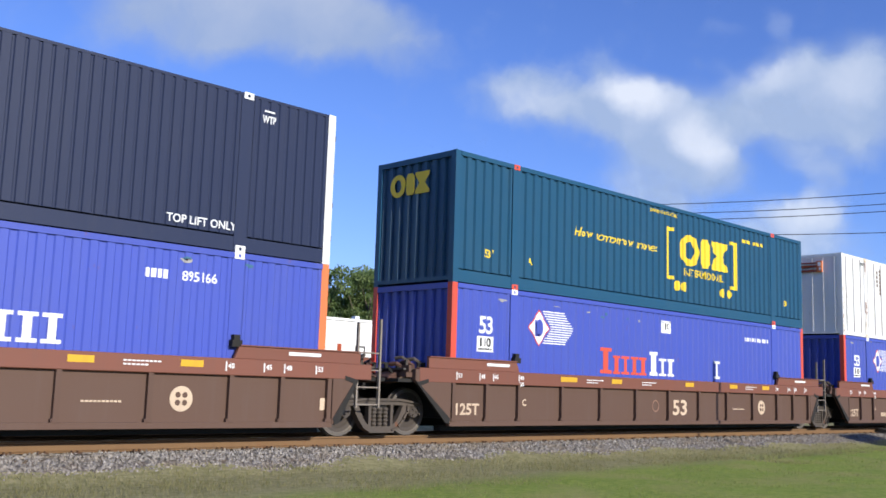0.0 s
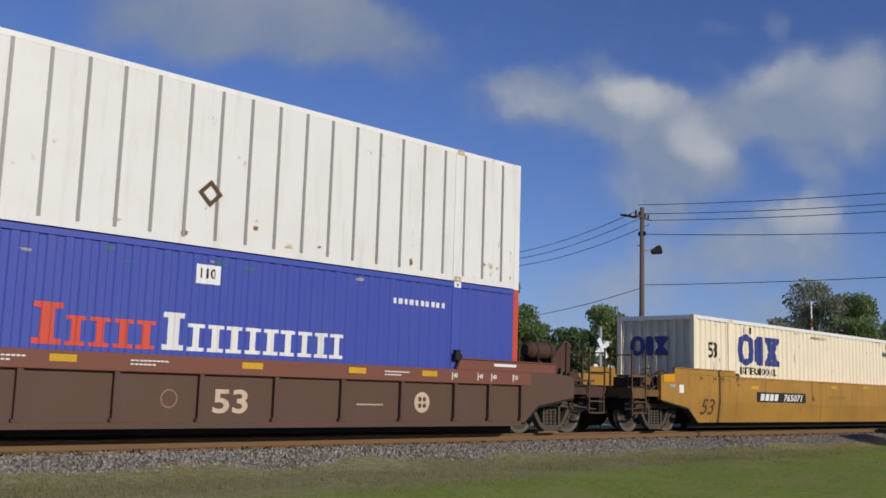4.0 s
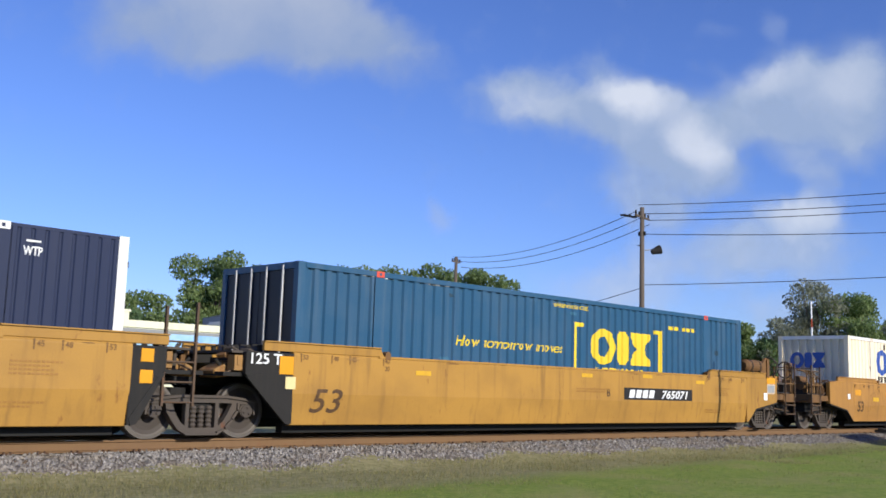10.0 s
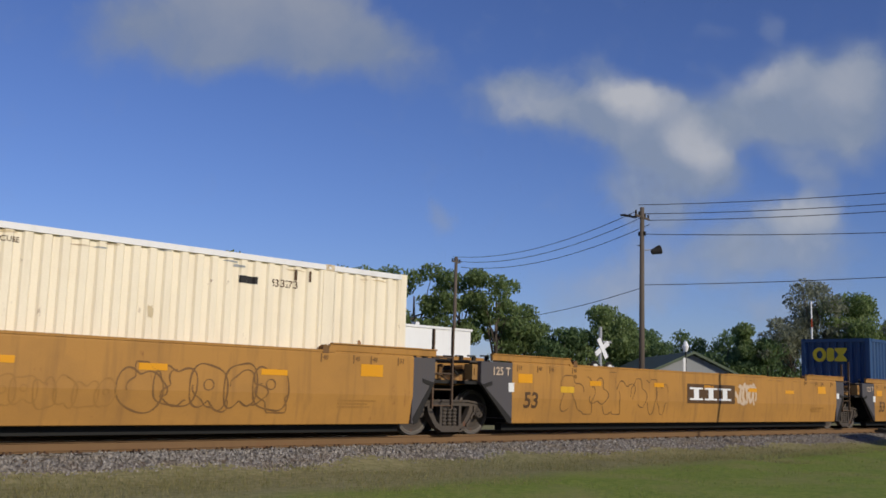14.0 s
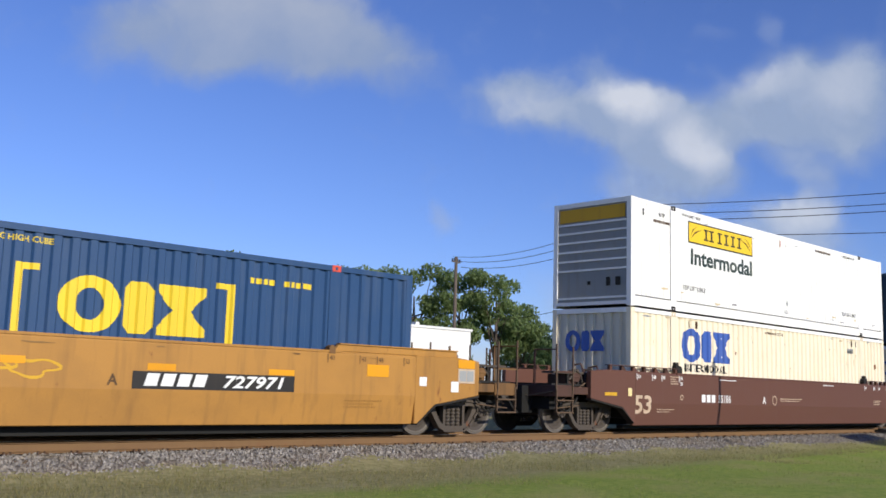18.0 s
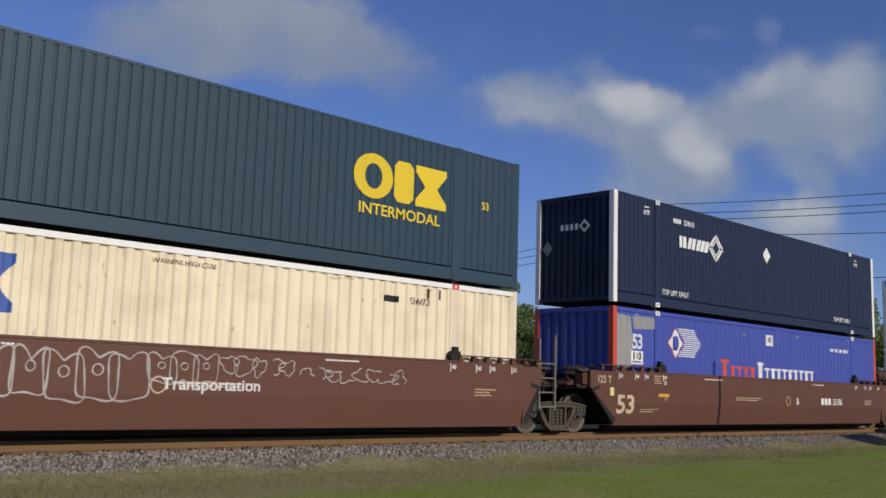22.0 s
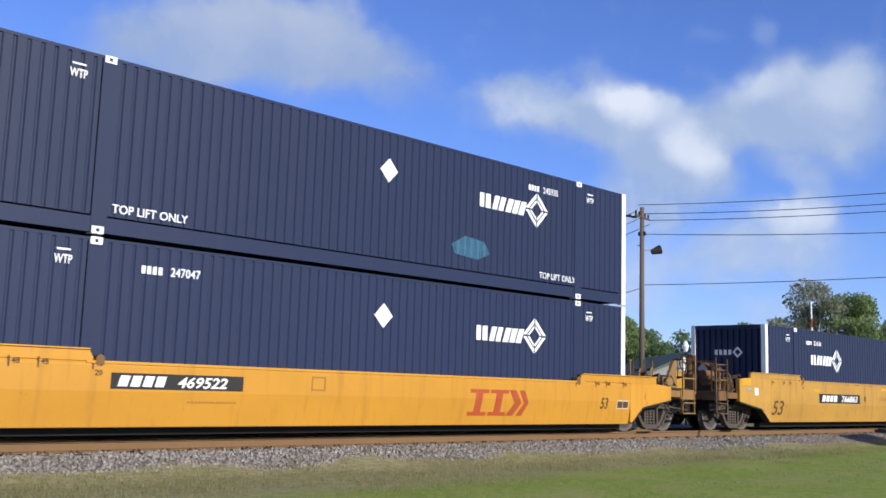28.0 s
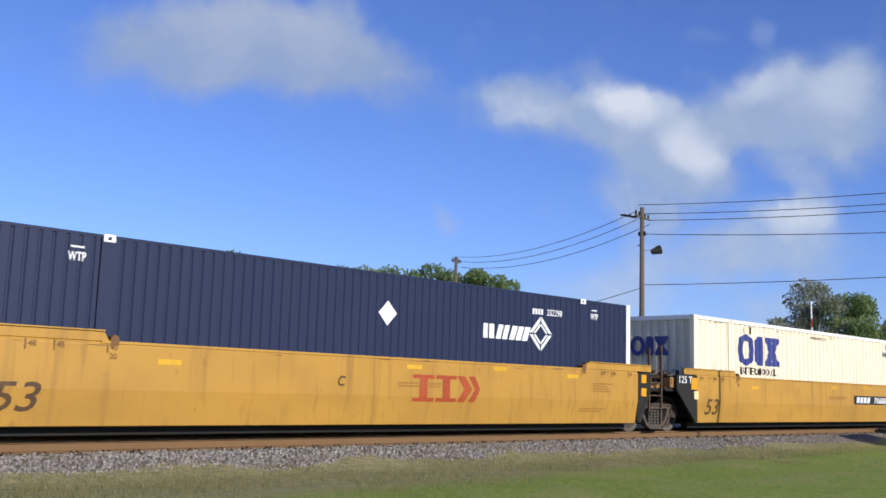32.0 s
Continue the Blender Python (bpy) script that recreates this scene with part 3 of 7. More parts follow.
def side_frame_shape(sy):
    """Cast side frame: a bowed top chord, curved arms down to a short spring seat, columns and bearing adapters."""
    s = Shape()
    y0, y1 = sorted((sy * 0.93, sy * 1.05))
    o0, o1 = sorted((sy * 1.05, sy * 1.09))

    def cast(pts, a, b):
        area = sum(p[0] * q[1] - q[0] * p[1] for p, q in zip(pts, pts[1:] + pts[:1]))
        s.prism(pts if area > 0 else pts[::-1], a, b)

    cast([(-1.06, 0.60), (-0.74, 0.60), (-0.46, 0.62), (0.46, 0.62), (0.74, 0.60), (1.06, 0.60), (1.06, 0.66), (0.80, 0.71), (0.46, 0.75), (-0.46, 0.75), (-0.80, 0.71), (-1.06, 0.66)], y0, y1)
    arm_in, arm_out = [(0.58, 0.61), (0.50, 0.44), (0.40, 0.29), (0.27, 0.20)], [(0.31, 0.09), (0.47, 0.17), (0.60, 0.33), (0.70, 0.48), (0.72, 0.61)]
    for d in (-1, 1):
        for k in range(3):
            cast([(d * arm_in[k][0], arm_in[k][1]), (d * arm_in[k + 1][0], arm_in[k + 1][1]), (d * arm_out[2 - k + 0][0], arm_out[2 - k][1]), (d * arm_out[3 - k][0], arm_out[3 - k][1])], y0, y1)
        cast([(d * 0.58, 0.61), (d * 0.70, 0.48), (d * 0.72, 0.61)], y0, y1)
        for k in range(4):
            a, b = arm_out[k], arm_out[k + 1]
            cast([(d * a[0], a[1]), (d * b[0], b[1]), (d * (b[0] - 0.045), b[1] + 0.01), (d * (a[0] - 0.03), a[1] + 0.045)], o0, o1)
        cast([(d * 0.25, 0.20), (d * 0.32, 0.20), (d * 0.32, 0.63), (d * 0.25, 0.63)], y0, y1)
        cast([(d * 1.06, 0.60), (d * 1.00, 0.60), (d * 1.03, 0.42), (d * 1.06, 0.42)], y0, y1)
        cast([(d * 0.46, 0.705), (d * 0.81, 0.665), (d * 1.06, 0.625), (d * 1.06, 0.66), (d * 0.81, 0.71), (d * 0.46, 0.75)], o0, o1)
        s.tube((d * 0.89, sy * 0.92, WR + 0.02), (d * 0.89, sy * 1.03, WR + 0.02), 0.14, 14)
    cast([(-0.31, 0.08), (0.31, 0.08), (0.30, 0.20), (-0.30, 0.20)], y0, y1)
    cast([(-0.32, 0.075), (0.32, 0.075), (0.32, 0.11), (-0.32, 0.11)], o0, o1)
    cast([(-0.46, 0.705), (0.46, 0.705), (0.46, 0.75), (-0.46, 0.75)], o0, o1)
    return s


def spring_shape():
    """A coil spring, its turns as ridges."""
    s, seg = Shape(), 10
    v, f = [], []
    prof = [(0.0, 0.0)] + [(0.062 if i % 2 else 0.044, 0.0 + 0.037 * i) for i in range(11)] + [(0.0, 0.37)]
    for r, z in prof:
        v += [(r * math.cos(2 * math.pi * k / seg), r * math.sin(2 * math.pi * k / seg), z) for k in range(seg)]
    for q in range(len(prof) - 1):
        f += [(q * seg + k, q * seg + (k + 1) % seg, (q + 1) * seg + (k + 1) % seg, (q + 1) * seg + k) for k in range(seg)]
    return s.add(v, f)


def truck(parent, x):
    """A four-wheel truck under a car at x in the car's space."""
    b = Shape().box(-0.20, 0.20, -0.98, 0.98, 0.46, 0.72).tube((0, 0, 0.70), (0, 0, 0.86), 0.22, 14)
    b.box(-0.86, -0.80, -0.62, 0.62, 0.36, 0.44).box(0.80, 0.86, -0.62, 0.62, 0.36, 0.44)
    t = part("truck", cached("truck:", DARK, lambda: b), DARK, parent, "cast steel four-wheel freight truck")
    t.location = (x, 0, -SINK)
    for sy in (-1, 1):
        part("side_frame", cached("side_frame:%d" % sy, STEEL, lambda: side_frame_shape(sy)), STEEL, t)
        for i in range(3):
            part("spring", cached("spring:%d" % sy, STEEL, spring_shape), STEEL, t).location = (-0.15 + 0.15 * i, sy * 1.0, 0.20)
    for dx in (-0.89, 0.89):
        w = part("wheelset", WHEELSET, WHEEL, t)
        w.location = (dx, 0, WR)
        WHEELSETS.append(w)
    return t


# ---- well cars ----
OX_RIBS = [-8.1, -7.08, -6.03, -4.5, -3.0, -1.5, 0.0, 1.5, 3.0, 4.5, 6.0, 7.05, 8.1]
TT_RIBS = [1.016 * (i - 8) for i in range(17)]
CAR_STYLES = {  # body, top of side, foot of side, top of end guides, ribs, top chord depth, ends
    "yellow": (YELLOW, 1.485, 0.18, 1.64, 0, 0.0, DARK), "dirty": (YELLOW_DIRTY, 1.55, 0.19, 1.68, 0, 0.0, GREY_END),
    "bright": (YELLOW_NEW, 1.175, 0.16, 1.35, 0, 0.0, YELLOW_NEW), "ribbed_yellow": (YELLOW_RUST, 1.47, 0.14, 1.58, TT_RIBS, 0.13, YELLOW_RUST),
    "oxide": (OXIDE, 1.32, 0.14, 1.54, OX_RIBS, 0.29, OXIDE), "maroon": (MAROON, 1.49, 0.12, 1.60, 0, 0.0, MAROON)}
YC = 1.466
GREASY = {"yellow": GRIME, "dirty": GRIME, "bright": YELLOW_RUST, "ribbed_yellow": GRIME, "maroon": GRIME_RED, "oxide": GRIME_RED}
WORN_IRON = {"ribbed_yellow": GALV, "yellow": POST_IRON, "dirty": POST_IRON, "bright": YELLOW_RUST, "maroon": POST_IRON, "oxide": POST_IRON}
BREAK, TUCK = 0.56, 0.085   # smooth sides: height of the upright face over the foot, and how far the foot is tucked in


def ladder(parent, x, z0, z1, mat, w=0.42, y=-1.40, n=4):
    s = Shape()
    for dx in (0, w):
        s.box(x + dx - 0.02, x + dx + 0.02, y - 0.03, y + 0.03, z0, z1 + (0.1 if dx else 0.0))
    for i in range(n):
        z = z0 + 0.06 + i * 0.33
        if z < z1 - 0.1:
            s.tube((x, y, z), (x + w, y, z), 0.016)
    return part("ladder", s, mat, parent)


def flip(pts, d):
    return pts if d > 0 else pts[::-1]


def art_end(car, d, mat, zt, zc, style, steel=DARK):
    """An articulated end; d is -1 for the end towards -x, 1 for the other."""
    a = HL + 0.10
    reach = 1.02 if d < 0 else 0.62
    for sy in (-1, 1):
        y0, y1 = sorted((sy * (YC - 0.006), sy * (YC - 0.13)))
        pts = [(d * a, 0.20), (d * (a + 0.06), 0.20), (d * (a + reach - 0.12), 0.98), (d * (a + reach), 1.06), (d * (a + reach), zt - 0.03), (d * a, zt - 0.03)]
        part("end_panel", Shape().prism(flip(pts, d), y0, y1), steel, car, bevel=0.01)
        y0, y1 = sorted((sy * (YC + 0.006), sy * (YC - 0.05)))
        pts = [(d * (a + 0.06), 0.19), (d * (a + 0.16), 0.22), (d * (a + reach - 0.02), 1.02), (d * (a + reach - 0.35), 1.10), (d * (a + reach - 0.35), 1.02), (d * (a + reach - 0.14), 0.96), (d * (a + 0.02), 0.30)]
        part("end_brace", Shape().prism(flip(pts, d), y0, y1), DARK, car)
        y0, y1 = sorted((sy * (YC - 0.12), sy * (YC - 0.35)))
        part("lift_bracket", Shape().box(*sorted((d * (a + reach), d * (a + reach + 0.16))), y0, y1, 1.12, zt - 0.1).box(*sorted((d * (a + reach + 0.05), d * (a + reach + 0.11))), y0 - 0.02, y1, 1.22, 1.36), BRACKET if style in ("yellow", "dirty") else mat, car)
    part("end_platform", Shape().box(*sorted((d * (HL + 0.08), d * (HL + 1.48))), -YC + 0.14, YC - 0.14, 1.02, 1.09)
         .box(*sorted((d * (HL + 0.3), d * (HL + 1.55))), -0.32, 0.32, 0.84, 1.02), DARK, car)
    part("bulkhead", Shape().box(*sorted((d * (HL + 0.09), d * (HL + 0.16))), -YC + 0.14, YC - 0.14, 0.30, zt - 0.1), DARK, car)
    part("cross_beam", Shape().box(*sorted((d * (HL + 0.5), d * (HL + 0.68))), -YC + 0.14, YC - 0.14, 1.09, zt - 0.22), mat, car)
    part("walkway", Shape().box(*sorted((d * (HL + 0.55), d * (HL + 1.30))), -1.28, 1.28, zt - 0.06, zt - 0.02), STEEL, car)
    for i in range(7):
        y = -1.17 + 0.39 * i
        part("walkway_hook", Shape().box(*sorted((d * (HL + 0.62), d * (HL + 0.70))), y - 0.03, y + 0.03, zt - 0.02, zt + 0.10).box(*sorted((d * (HL + 0.62), d * (HL + 0.84))), y - 0.03, y + 0.03, zt + 0.08, zt + 0.11), DARK, car)
    hose = [(d * (HL + 0.7 + 0.12 * i), -0.95, 1.30 - 0.22 * math.sin(math.pi * i / 6)) for i in range(7)]
    part("brake_pipe", Shape().path(hose, 0.03), DARK, car)
    grime = GREASY.get(style, mat)
    for k, (q, z1, r) in enumerate(((0.72, 1.44, 0.045), (0.90, 1.36, 0.06), (1.06, 1.46, 0.035), (1.20, 1.33, 0.05))):
        part("valve_pipe", Shape().path([(d * (HL + q), -1.08, 1.09), (d * (HL + q), -1.10, z1), (d * (HL + q + 0.09), -1.06, z1 + 0.06), (d * (HL + q + 0.14), -0.9, z1 + 0.04)], r), grime if k % 2 else STEEL, car)
    part("bearing_casting", Shape().prism(flip([(d * (HL + 0.62), 1.09), (d * (HL + 1.46), 0.98), (d * (HL + 1.50), 1.12), (d * (HL + 1.12), 1.30), (d * (HL + 0.70), 1.26)], d), -1.05, -0.52), BRACKET if style in ("yellow", "dirty") else grime, car, bevel=0.02)
    part("lever", Shape().path([(d * (HL + 0.66), -1.24, 1.12), (d * (HL + 0.98), -1.26, 1.22), (d * (HL + 1.40), -1.20, 1.06)], 0.020), POST_IRON, car)


def coup_end(car, d, mat, zt, zc, style, wheel=True):
    """A coupled end with its platform, coupler, hoses, steps, posts and hand brake."""
    grime = GREASY.get(style, mat)
    for sy in (-1, 1):
        y0, y1 = sorted((sy * (YC - 0.003), sy * (YC - 0.15)))
        pts = [(d * (HL + 0.02), 0.20), (d * (HL + 0.10), 0.20), (d * (HL + 0.58), 0.58), (d * (HL + 1.1), 0.66), (d * (HL + 1.87), 0.78), (d * (HL + 1.87), zt - 0.05), (d * (HL + 1.25), zt + 0.004), (d * (HL + 0.02), zt + 0.004)]
        if style == "ribbed_yellow":
            pts = [(d * (HL + q), z) for q, z in ((0.02, 0.15), (0.08, 0.15), (0.12, 0.42), (0.22, 0.62), (0.40, 0.76), (0.70, 0.83), (1.10, 0.85), (1.87, 0.86), (1.87, zt - 0.05), (1.25, zt + 0.004), (0.02, zt + 0.004))]
        part("end_side", Shape().prism(flip(pts, d), y0, y1), mat, car, bevel=0.012)
        if style != "ribbed_yellow":
            part("end_flange", Shape().prism(flip([(d * (HL + 0.08), 0.175), (d * (HL + 0.60), 0.545), (d * (HL + 1.12), 0.625), (d * (HL + 1.87), 0.745), (d * (HL + 1.87), 0.78), (d * (HL + 1.1), 0.66), (d * (HL + 0.58), 0.58), (d * (HL + 0.10), 0.20)], d), *sorted((sy * (YC + 0.006), sy * (YC - 0.2)))), DARK, car)
    part("end_platform", Shape().box(*sorted((d * (HL + 0.08), d * (HL + 3.1))), -1.25, 1.25, 1.06, 1.11), DARK, car)
    part("end_beam", Shape().box(*sorted((d * (HL + 2.45), d * (HL + 3.12))), -1.40, 1.40, 0.80, 1.07), grime, car, bevel=0.012)
    for sy in (-1, 1):
        part("side_step_box", Shape().box(*sorted((d * (HL + 1.87), d * (HL + 2.45))), *sorted((sy * 1.38, sy * 1.1)), 0.86, 1.04), grime, car, bevel=0.01)
    part("centre_sill", Shape().box(*sorted((d * (HL + 0.1), d * (HL + 3.1))), -0.30, 0.30, 0.66, 1.06), DARK, car)
    part("bulkhead", Shape().box(*sorted((d * (HL + 0.09), d * (HL + 0.16))), -YC + 0.14, YC - 0.14, 0.30, zt - 0.1), DARK, car)
    k = Shape().box(*sorted((d * (HL + 3.0), d * (HL + 3.45))), -0.09, 0.09, 0.76, 0.94).box(*sorted((d * (HL + 3.40), d * (HL + 3.64))), -0.17, 0.14, 0.70, 1.0)
    k.prism(flip([(d * (HL + 3.60), 0.72), (d * (HL + 3.72), 0.74), (d * (HL + 3.72), 0.96), (d * (HL + 3.60), 0.98)], d), -0.17, -0.05)
    part("coupler", k, STEEL, car, bevel=0.015)
    hose = [(d * (HL + 2.75 + 0.11 * i), -0.42, 0.84 - 0.46 * math.sin(math.pi * min(1.0, 0.105 * i))) for i in range(10)]
    part("air_hose", Shape().path(hose, 0.026), DARK, car)
    part("cut_lever", Shape().path([(d * (HL + 3.14), -1.3, 0.92), (d * (HL + 3.2), -0.6, 0.80), (d * (HL + 3.3), -0.2, 0.98)], 0.014), STEEL, car)
    for sy in (-1, 1):
        st = Shape()
        for dx in (2.50, 3.09):
            st.box(*sorted((d * (HL + dx), d * (HL + dx + 0.03))), *sorted((sy * 1.42, sy * 1.37)), 0.42, 1.0)
        for z in (0.42, 0.70):
            st.box(*sorted((d * (HL + 2.50), d * (HL + 3.12))), *sorted((sy * 1.44, sy * 1.34)), z, z + 0.03)
        part("sill_step", st, WORN_IRON.get(style, mat), car)
        for dx, ht in ((2.50, 1.98), (3.12, 2.02)):
            part("hand_post", Shape().box(*sorted((d * (HL + dx), d * (HL + dx + 0.032))), *sorted((sy * 1.43, sy * 1.395)), 0.95, ht if style != "ribbed_yellow" else 1.5), WORN_IRON.get(style, mat), car)
        part("hand_bar", Shape().box(*sorted((d * (HL + 2.52), d * (HL + 3.14))), *sorted((sy * 1.42, sy * 1.39)), 1.36, 1.40), grime, car)
        part("end_post", Shape().box(*sorted((d * (HL + 3.1), d * (HL + 3.14))), *sorted((sy * 0.75, sy * 0.71)), 1.08, 1.92), grime, car)
    part("end_rail", Shape().tube((d * (HL + 3.13), -1.40, 1.90), (d * (HL + 3.13), -0.72, 1.90), 0.016).tube((d * (HL + 3.13), -0.72, 1.45), (d * (HL + 3.13), 0.72, 1.45), 0.016), grime, car)
    part("walkway", Shape().box(*sorted((d * (HL + 0.7), d * (HL + 3.0))), -1.22, -0.85, zt - 0.14, zt - 0.09), STEEL, car)
    for i in range(6):
        part("walkway_leg", Shape().box(*sorted((d * (HL + 0.8 + 0.4 * i), d * (HL + 0.86 + 0.4 * i))), -1.20, -1.14, 1.10, zt - 0.13), DARK, car)
    eq = Shape().box(*sorted((d * (HL + 1.95), d * (HL + 2.38))), -1.15, -0.75, 1.11, 1.40).tube((d * (HL + 2.0), -1.15, 1.28), (d * (HL + 2.32), -1.15, 1.28), 0.10, 10).box(*sorted((d * (HL + 2.05), d * (HL + 2.28))), -1.24, -1.12, 1.16, 1.38)
    part("brake_valve", eq, grime, car, bevel=0.01)
    part("retainer_pipe", Shape().path([(d * (HL + 1.9), -1.22, 1.12), (d * (HL + 2.0), -1.24, 1.36), (d * (HL + 2.2), -1.24, 1.44), (d * (HL + 2.42), -1.22, 1.20)], 0.022), STEEL, car)
    if wheel is False and style in ("yellow", "dirty"):
        part("brake_housing", Shape().box(*sorted((d * (HL + 2.95), d * (HL + 3.16))), -0.72, -0.40, 1.10, 1.55).tube((d * (HL + 3.06), -0.56, 1.5), (d * (HL + 3.06), -0.56, 2.02), 0.13, 12, 0.10).box(*sorted((d * (HL + 2.98), d * (HL + 3.14))), -0.70, -0.46, 1.78, 2.08), grime, car, bevel=0.015)
        part("brake_wheel", Shape().torus((d * (HL + 3.24), -0.56, 1.85), (1, 0, 0), 0.26, 0.022).tube((d * (HL + 3.12), -0.56, 1.85), (d * (HL + 3.27), -0.56, 1.85), 0.04).tube((d * (HL + 3.24), -0.82, 1.85), (d * (HL + 3.24), -0.30, 1.85), 0.014).tube((d * (HL + 3.24), -0.56, 1.59), (d * (HL + 3.24), -0.56, 2.11), 0.014), STEEL, car, smooth=True)
        for i in range(5):
            q = HL + 1.96 + 0.11 * i
            part("valve_pipe", Shape().path([(d * q, -1.26, 1.10), (d * q, -1.28, 1.28 + 0.07 * (i % 3)), (d * (q + 0.10), -1.24, 1.42 + 0.05 * (i % 2)), (d * (q + 0.16), -1.1, 1.40)], 0.02), grime, car)
        for i in range(6):
            q, y = HL + 2.52 + 0.10 * i, -1.30 + 0.09 * (i % 2)
            part("cage_pipe", Shape().path([(d * q, y, 1.10), (d * q, y, 1.62 + 0.05 * (i % 3)), (d * (q + 0.05), y + 0.1, 1.82), (d * (q + 0.02), y + 0.34, 1.86)], 0.024), BRACKET if i % 3 else grime, car)
        part("cage_rail", Shape().tube((d * (HL + 2.48), -1.34, 1.66), (d * (HL + 3.10), -1.34, 1.66), 0.022).tube((d * (HL + 2.48), -1.34, 1.82), (d * (HL + 3.10), -1.34, 1.82), 0.022), POST_IRON, car)
        part("reservoir", Shape().tube((d * (HL + 2.6), -0.95, 1.36), (d * (HL + 3.0), -0.95, 1.36), 0.15, 14).tube((d * (HL + 2.0), -0.6, 1.55), (d * (HL + 2.5), -0.6, 1.55), 0.13, 14), grime, car)
    for k, (q, y, z1) in enumerate(((0.95, -1.02, 1.58), (1.22, -1.05, 1.50), (1.55, -0.98, 1.62), (1.78, -1.06, 1.46))):
        part("valve_pipe", Shape().path([(d * (HL + q), y, 1.10), (d * (HL + q + 0.03), y - 0.03, z1 - 0.2), (d * (HL + q + 0.12), y, z1), (d * (HL + q + 0.20), y + 0.2, z1 - 0.05)], 0.028 + 0.012 * (k % 2)), STEEL if k % 2 else grime, car)
    part("rigging_rod", Shape().tube((d * (HL + 1.9), -1.30, 1.14), (d * (HL + 2.9), -1.24, 0.62), 0.018).tube((d * (HL + 2.05), -1.25, 0.60), (d * (HL + 3.0), -1.25, 0.52), 0.016), POST_IRON, car)
    hang = [(d * (HL + 2.0 + 0.10 * i), -1.18, 0.86 - 0.40 * math.sin(math.pi * i / 9)) for i in range(10)]
    part("hose_loop", Shape().path(hang, 0.024), DARK, car)
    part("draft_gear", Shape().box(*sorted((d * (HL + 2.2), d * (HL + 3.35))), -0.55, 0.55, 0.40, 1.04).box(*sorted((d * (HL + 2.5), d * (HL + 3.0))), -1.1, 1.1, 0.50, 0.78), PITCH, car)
    if wheel and style == "bright":
        part("brake_stand", Shape().prism(flip([(d * (HL + 2.35), 1.11), (d * (HL + 2.95), 1.11), (d * (HL + 2.95), 1.86), (d * (HL + 2.82), 1.86)], d), -0.95, -0.85), grime, car, bevel=0.01)
        part("brake_wheel", Shape().torus((d * (HL + 3.08), -0.90, 1.66), (1, 0, 0), 0.27, 0.022).tube((d * (HL + 2.95), -0.90, 1.66), (d * (HL + 3.12), -0.90, 1.66), 0.04).tube((d * (HL + 3.08), -1.17, 1.66), (d * (HL + 3.08), -0.63, 1.66), 0.014).tube((d * (HL + 3.08), -0.90, 1.39), (d * (HL + 3.08), -0.90, 1.93), 0.014), STEEL, car, smooth=True)
    elif wheel:
        hb = flip([(d * (HL + 0.55), zt + 0.02), (d * (HL + 1.95), zt + 0.02), (d * (HL + 2.15), 1.11), (d * (HL + 2.28), 1.11), (d * (HL + 2.28), 2.12), (d * (HL + 2.12), 2.16), (d * (HL + 1.75), 1.82), (d * (HL + 0.55), zt + 0.16)], d)
        part("brake_stand", Shape().prism(hb, -0.98, -0.88), grime, car, bevel=0.01)
        part("stand_leg", Shape().box(*sorted((d * (HL + 2.12), d * (HL + 2.26))), -1.02, -0.84, 1.11, 2.10), grime, car)
        bw = Shape().torus((d * (HL + 2.40), -0.93, 1.88), (1, 0, 0), 0.28, 0.022).tube((d * (HL + 2.26), -0.93, 1.88), (d * (HL + 2.44), -0.93, 1.88), 0.045)
        for i in range(5):
            a = 2 * math.pi * i / 5
            bw.tube((d * (HL + 2.36), -0.93, 1.88), (d * (HL + 2.40), -0.93 + 0.28 * math.cos(a), 1.88 + 0.28 * math.sin(a)), 0.015, 5)
        part("brake_wheel", bw, STEEL, car, smooth=True)
        part("air_tank", Shape().tube((d * (HL + 0.62), -1.05, 1.86), (d * (HL + 1.42), -1.05, 1.86), 0.20, 18).tube((d * (HL + 0.54), -1.05, 1.86), (d * (HL + 0.62), -1.05, 1.86), 0.12, 18, 0.20).tube((d * (HL + 1.42), -1.05, 1.86), (d * (HL + 1.50), -1.05, 1.86), 0.20, 18, 0.12), grime, car)
        for q in (0.78, 1.26):
            part("tank_strap", Shape().tube((d * (HL + q), -1.05, 1.86), (d * (HL + q + 0.05), -1.05, 1.86), 0.207, 18).box(*sorted((d * (HL + q), d * (HL + q + 0.05))), -1.25, -0.85, zt - 0.1, 1.70), DARK, car)


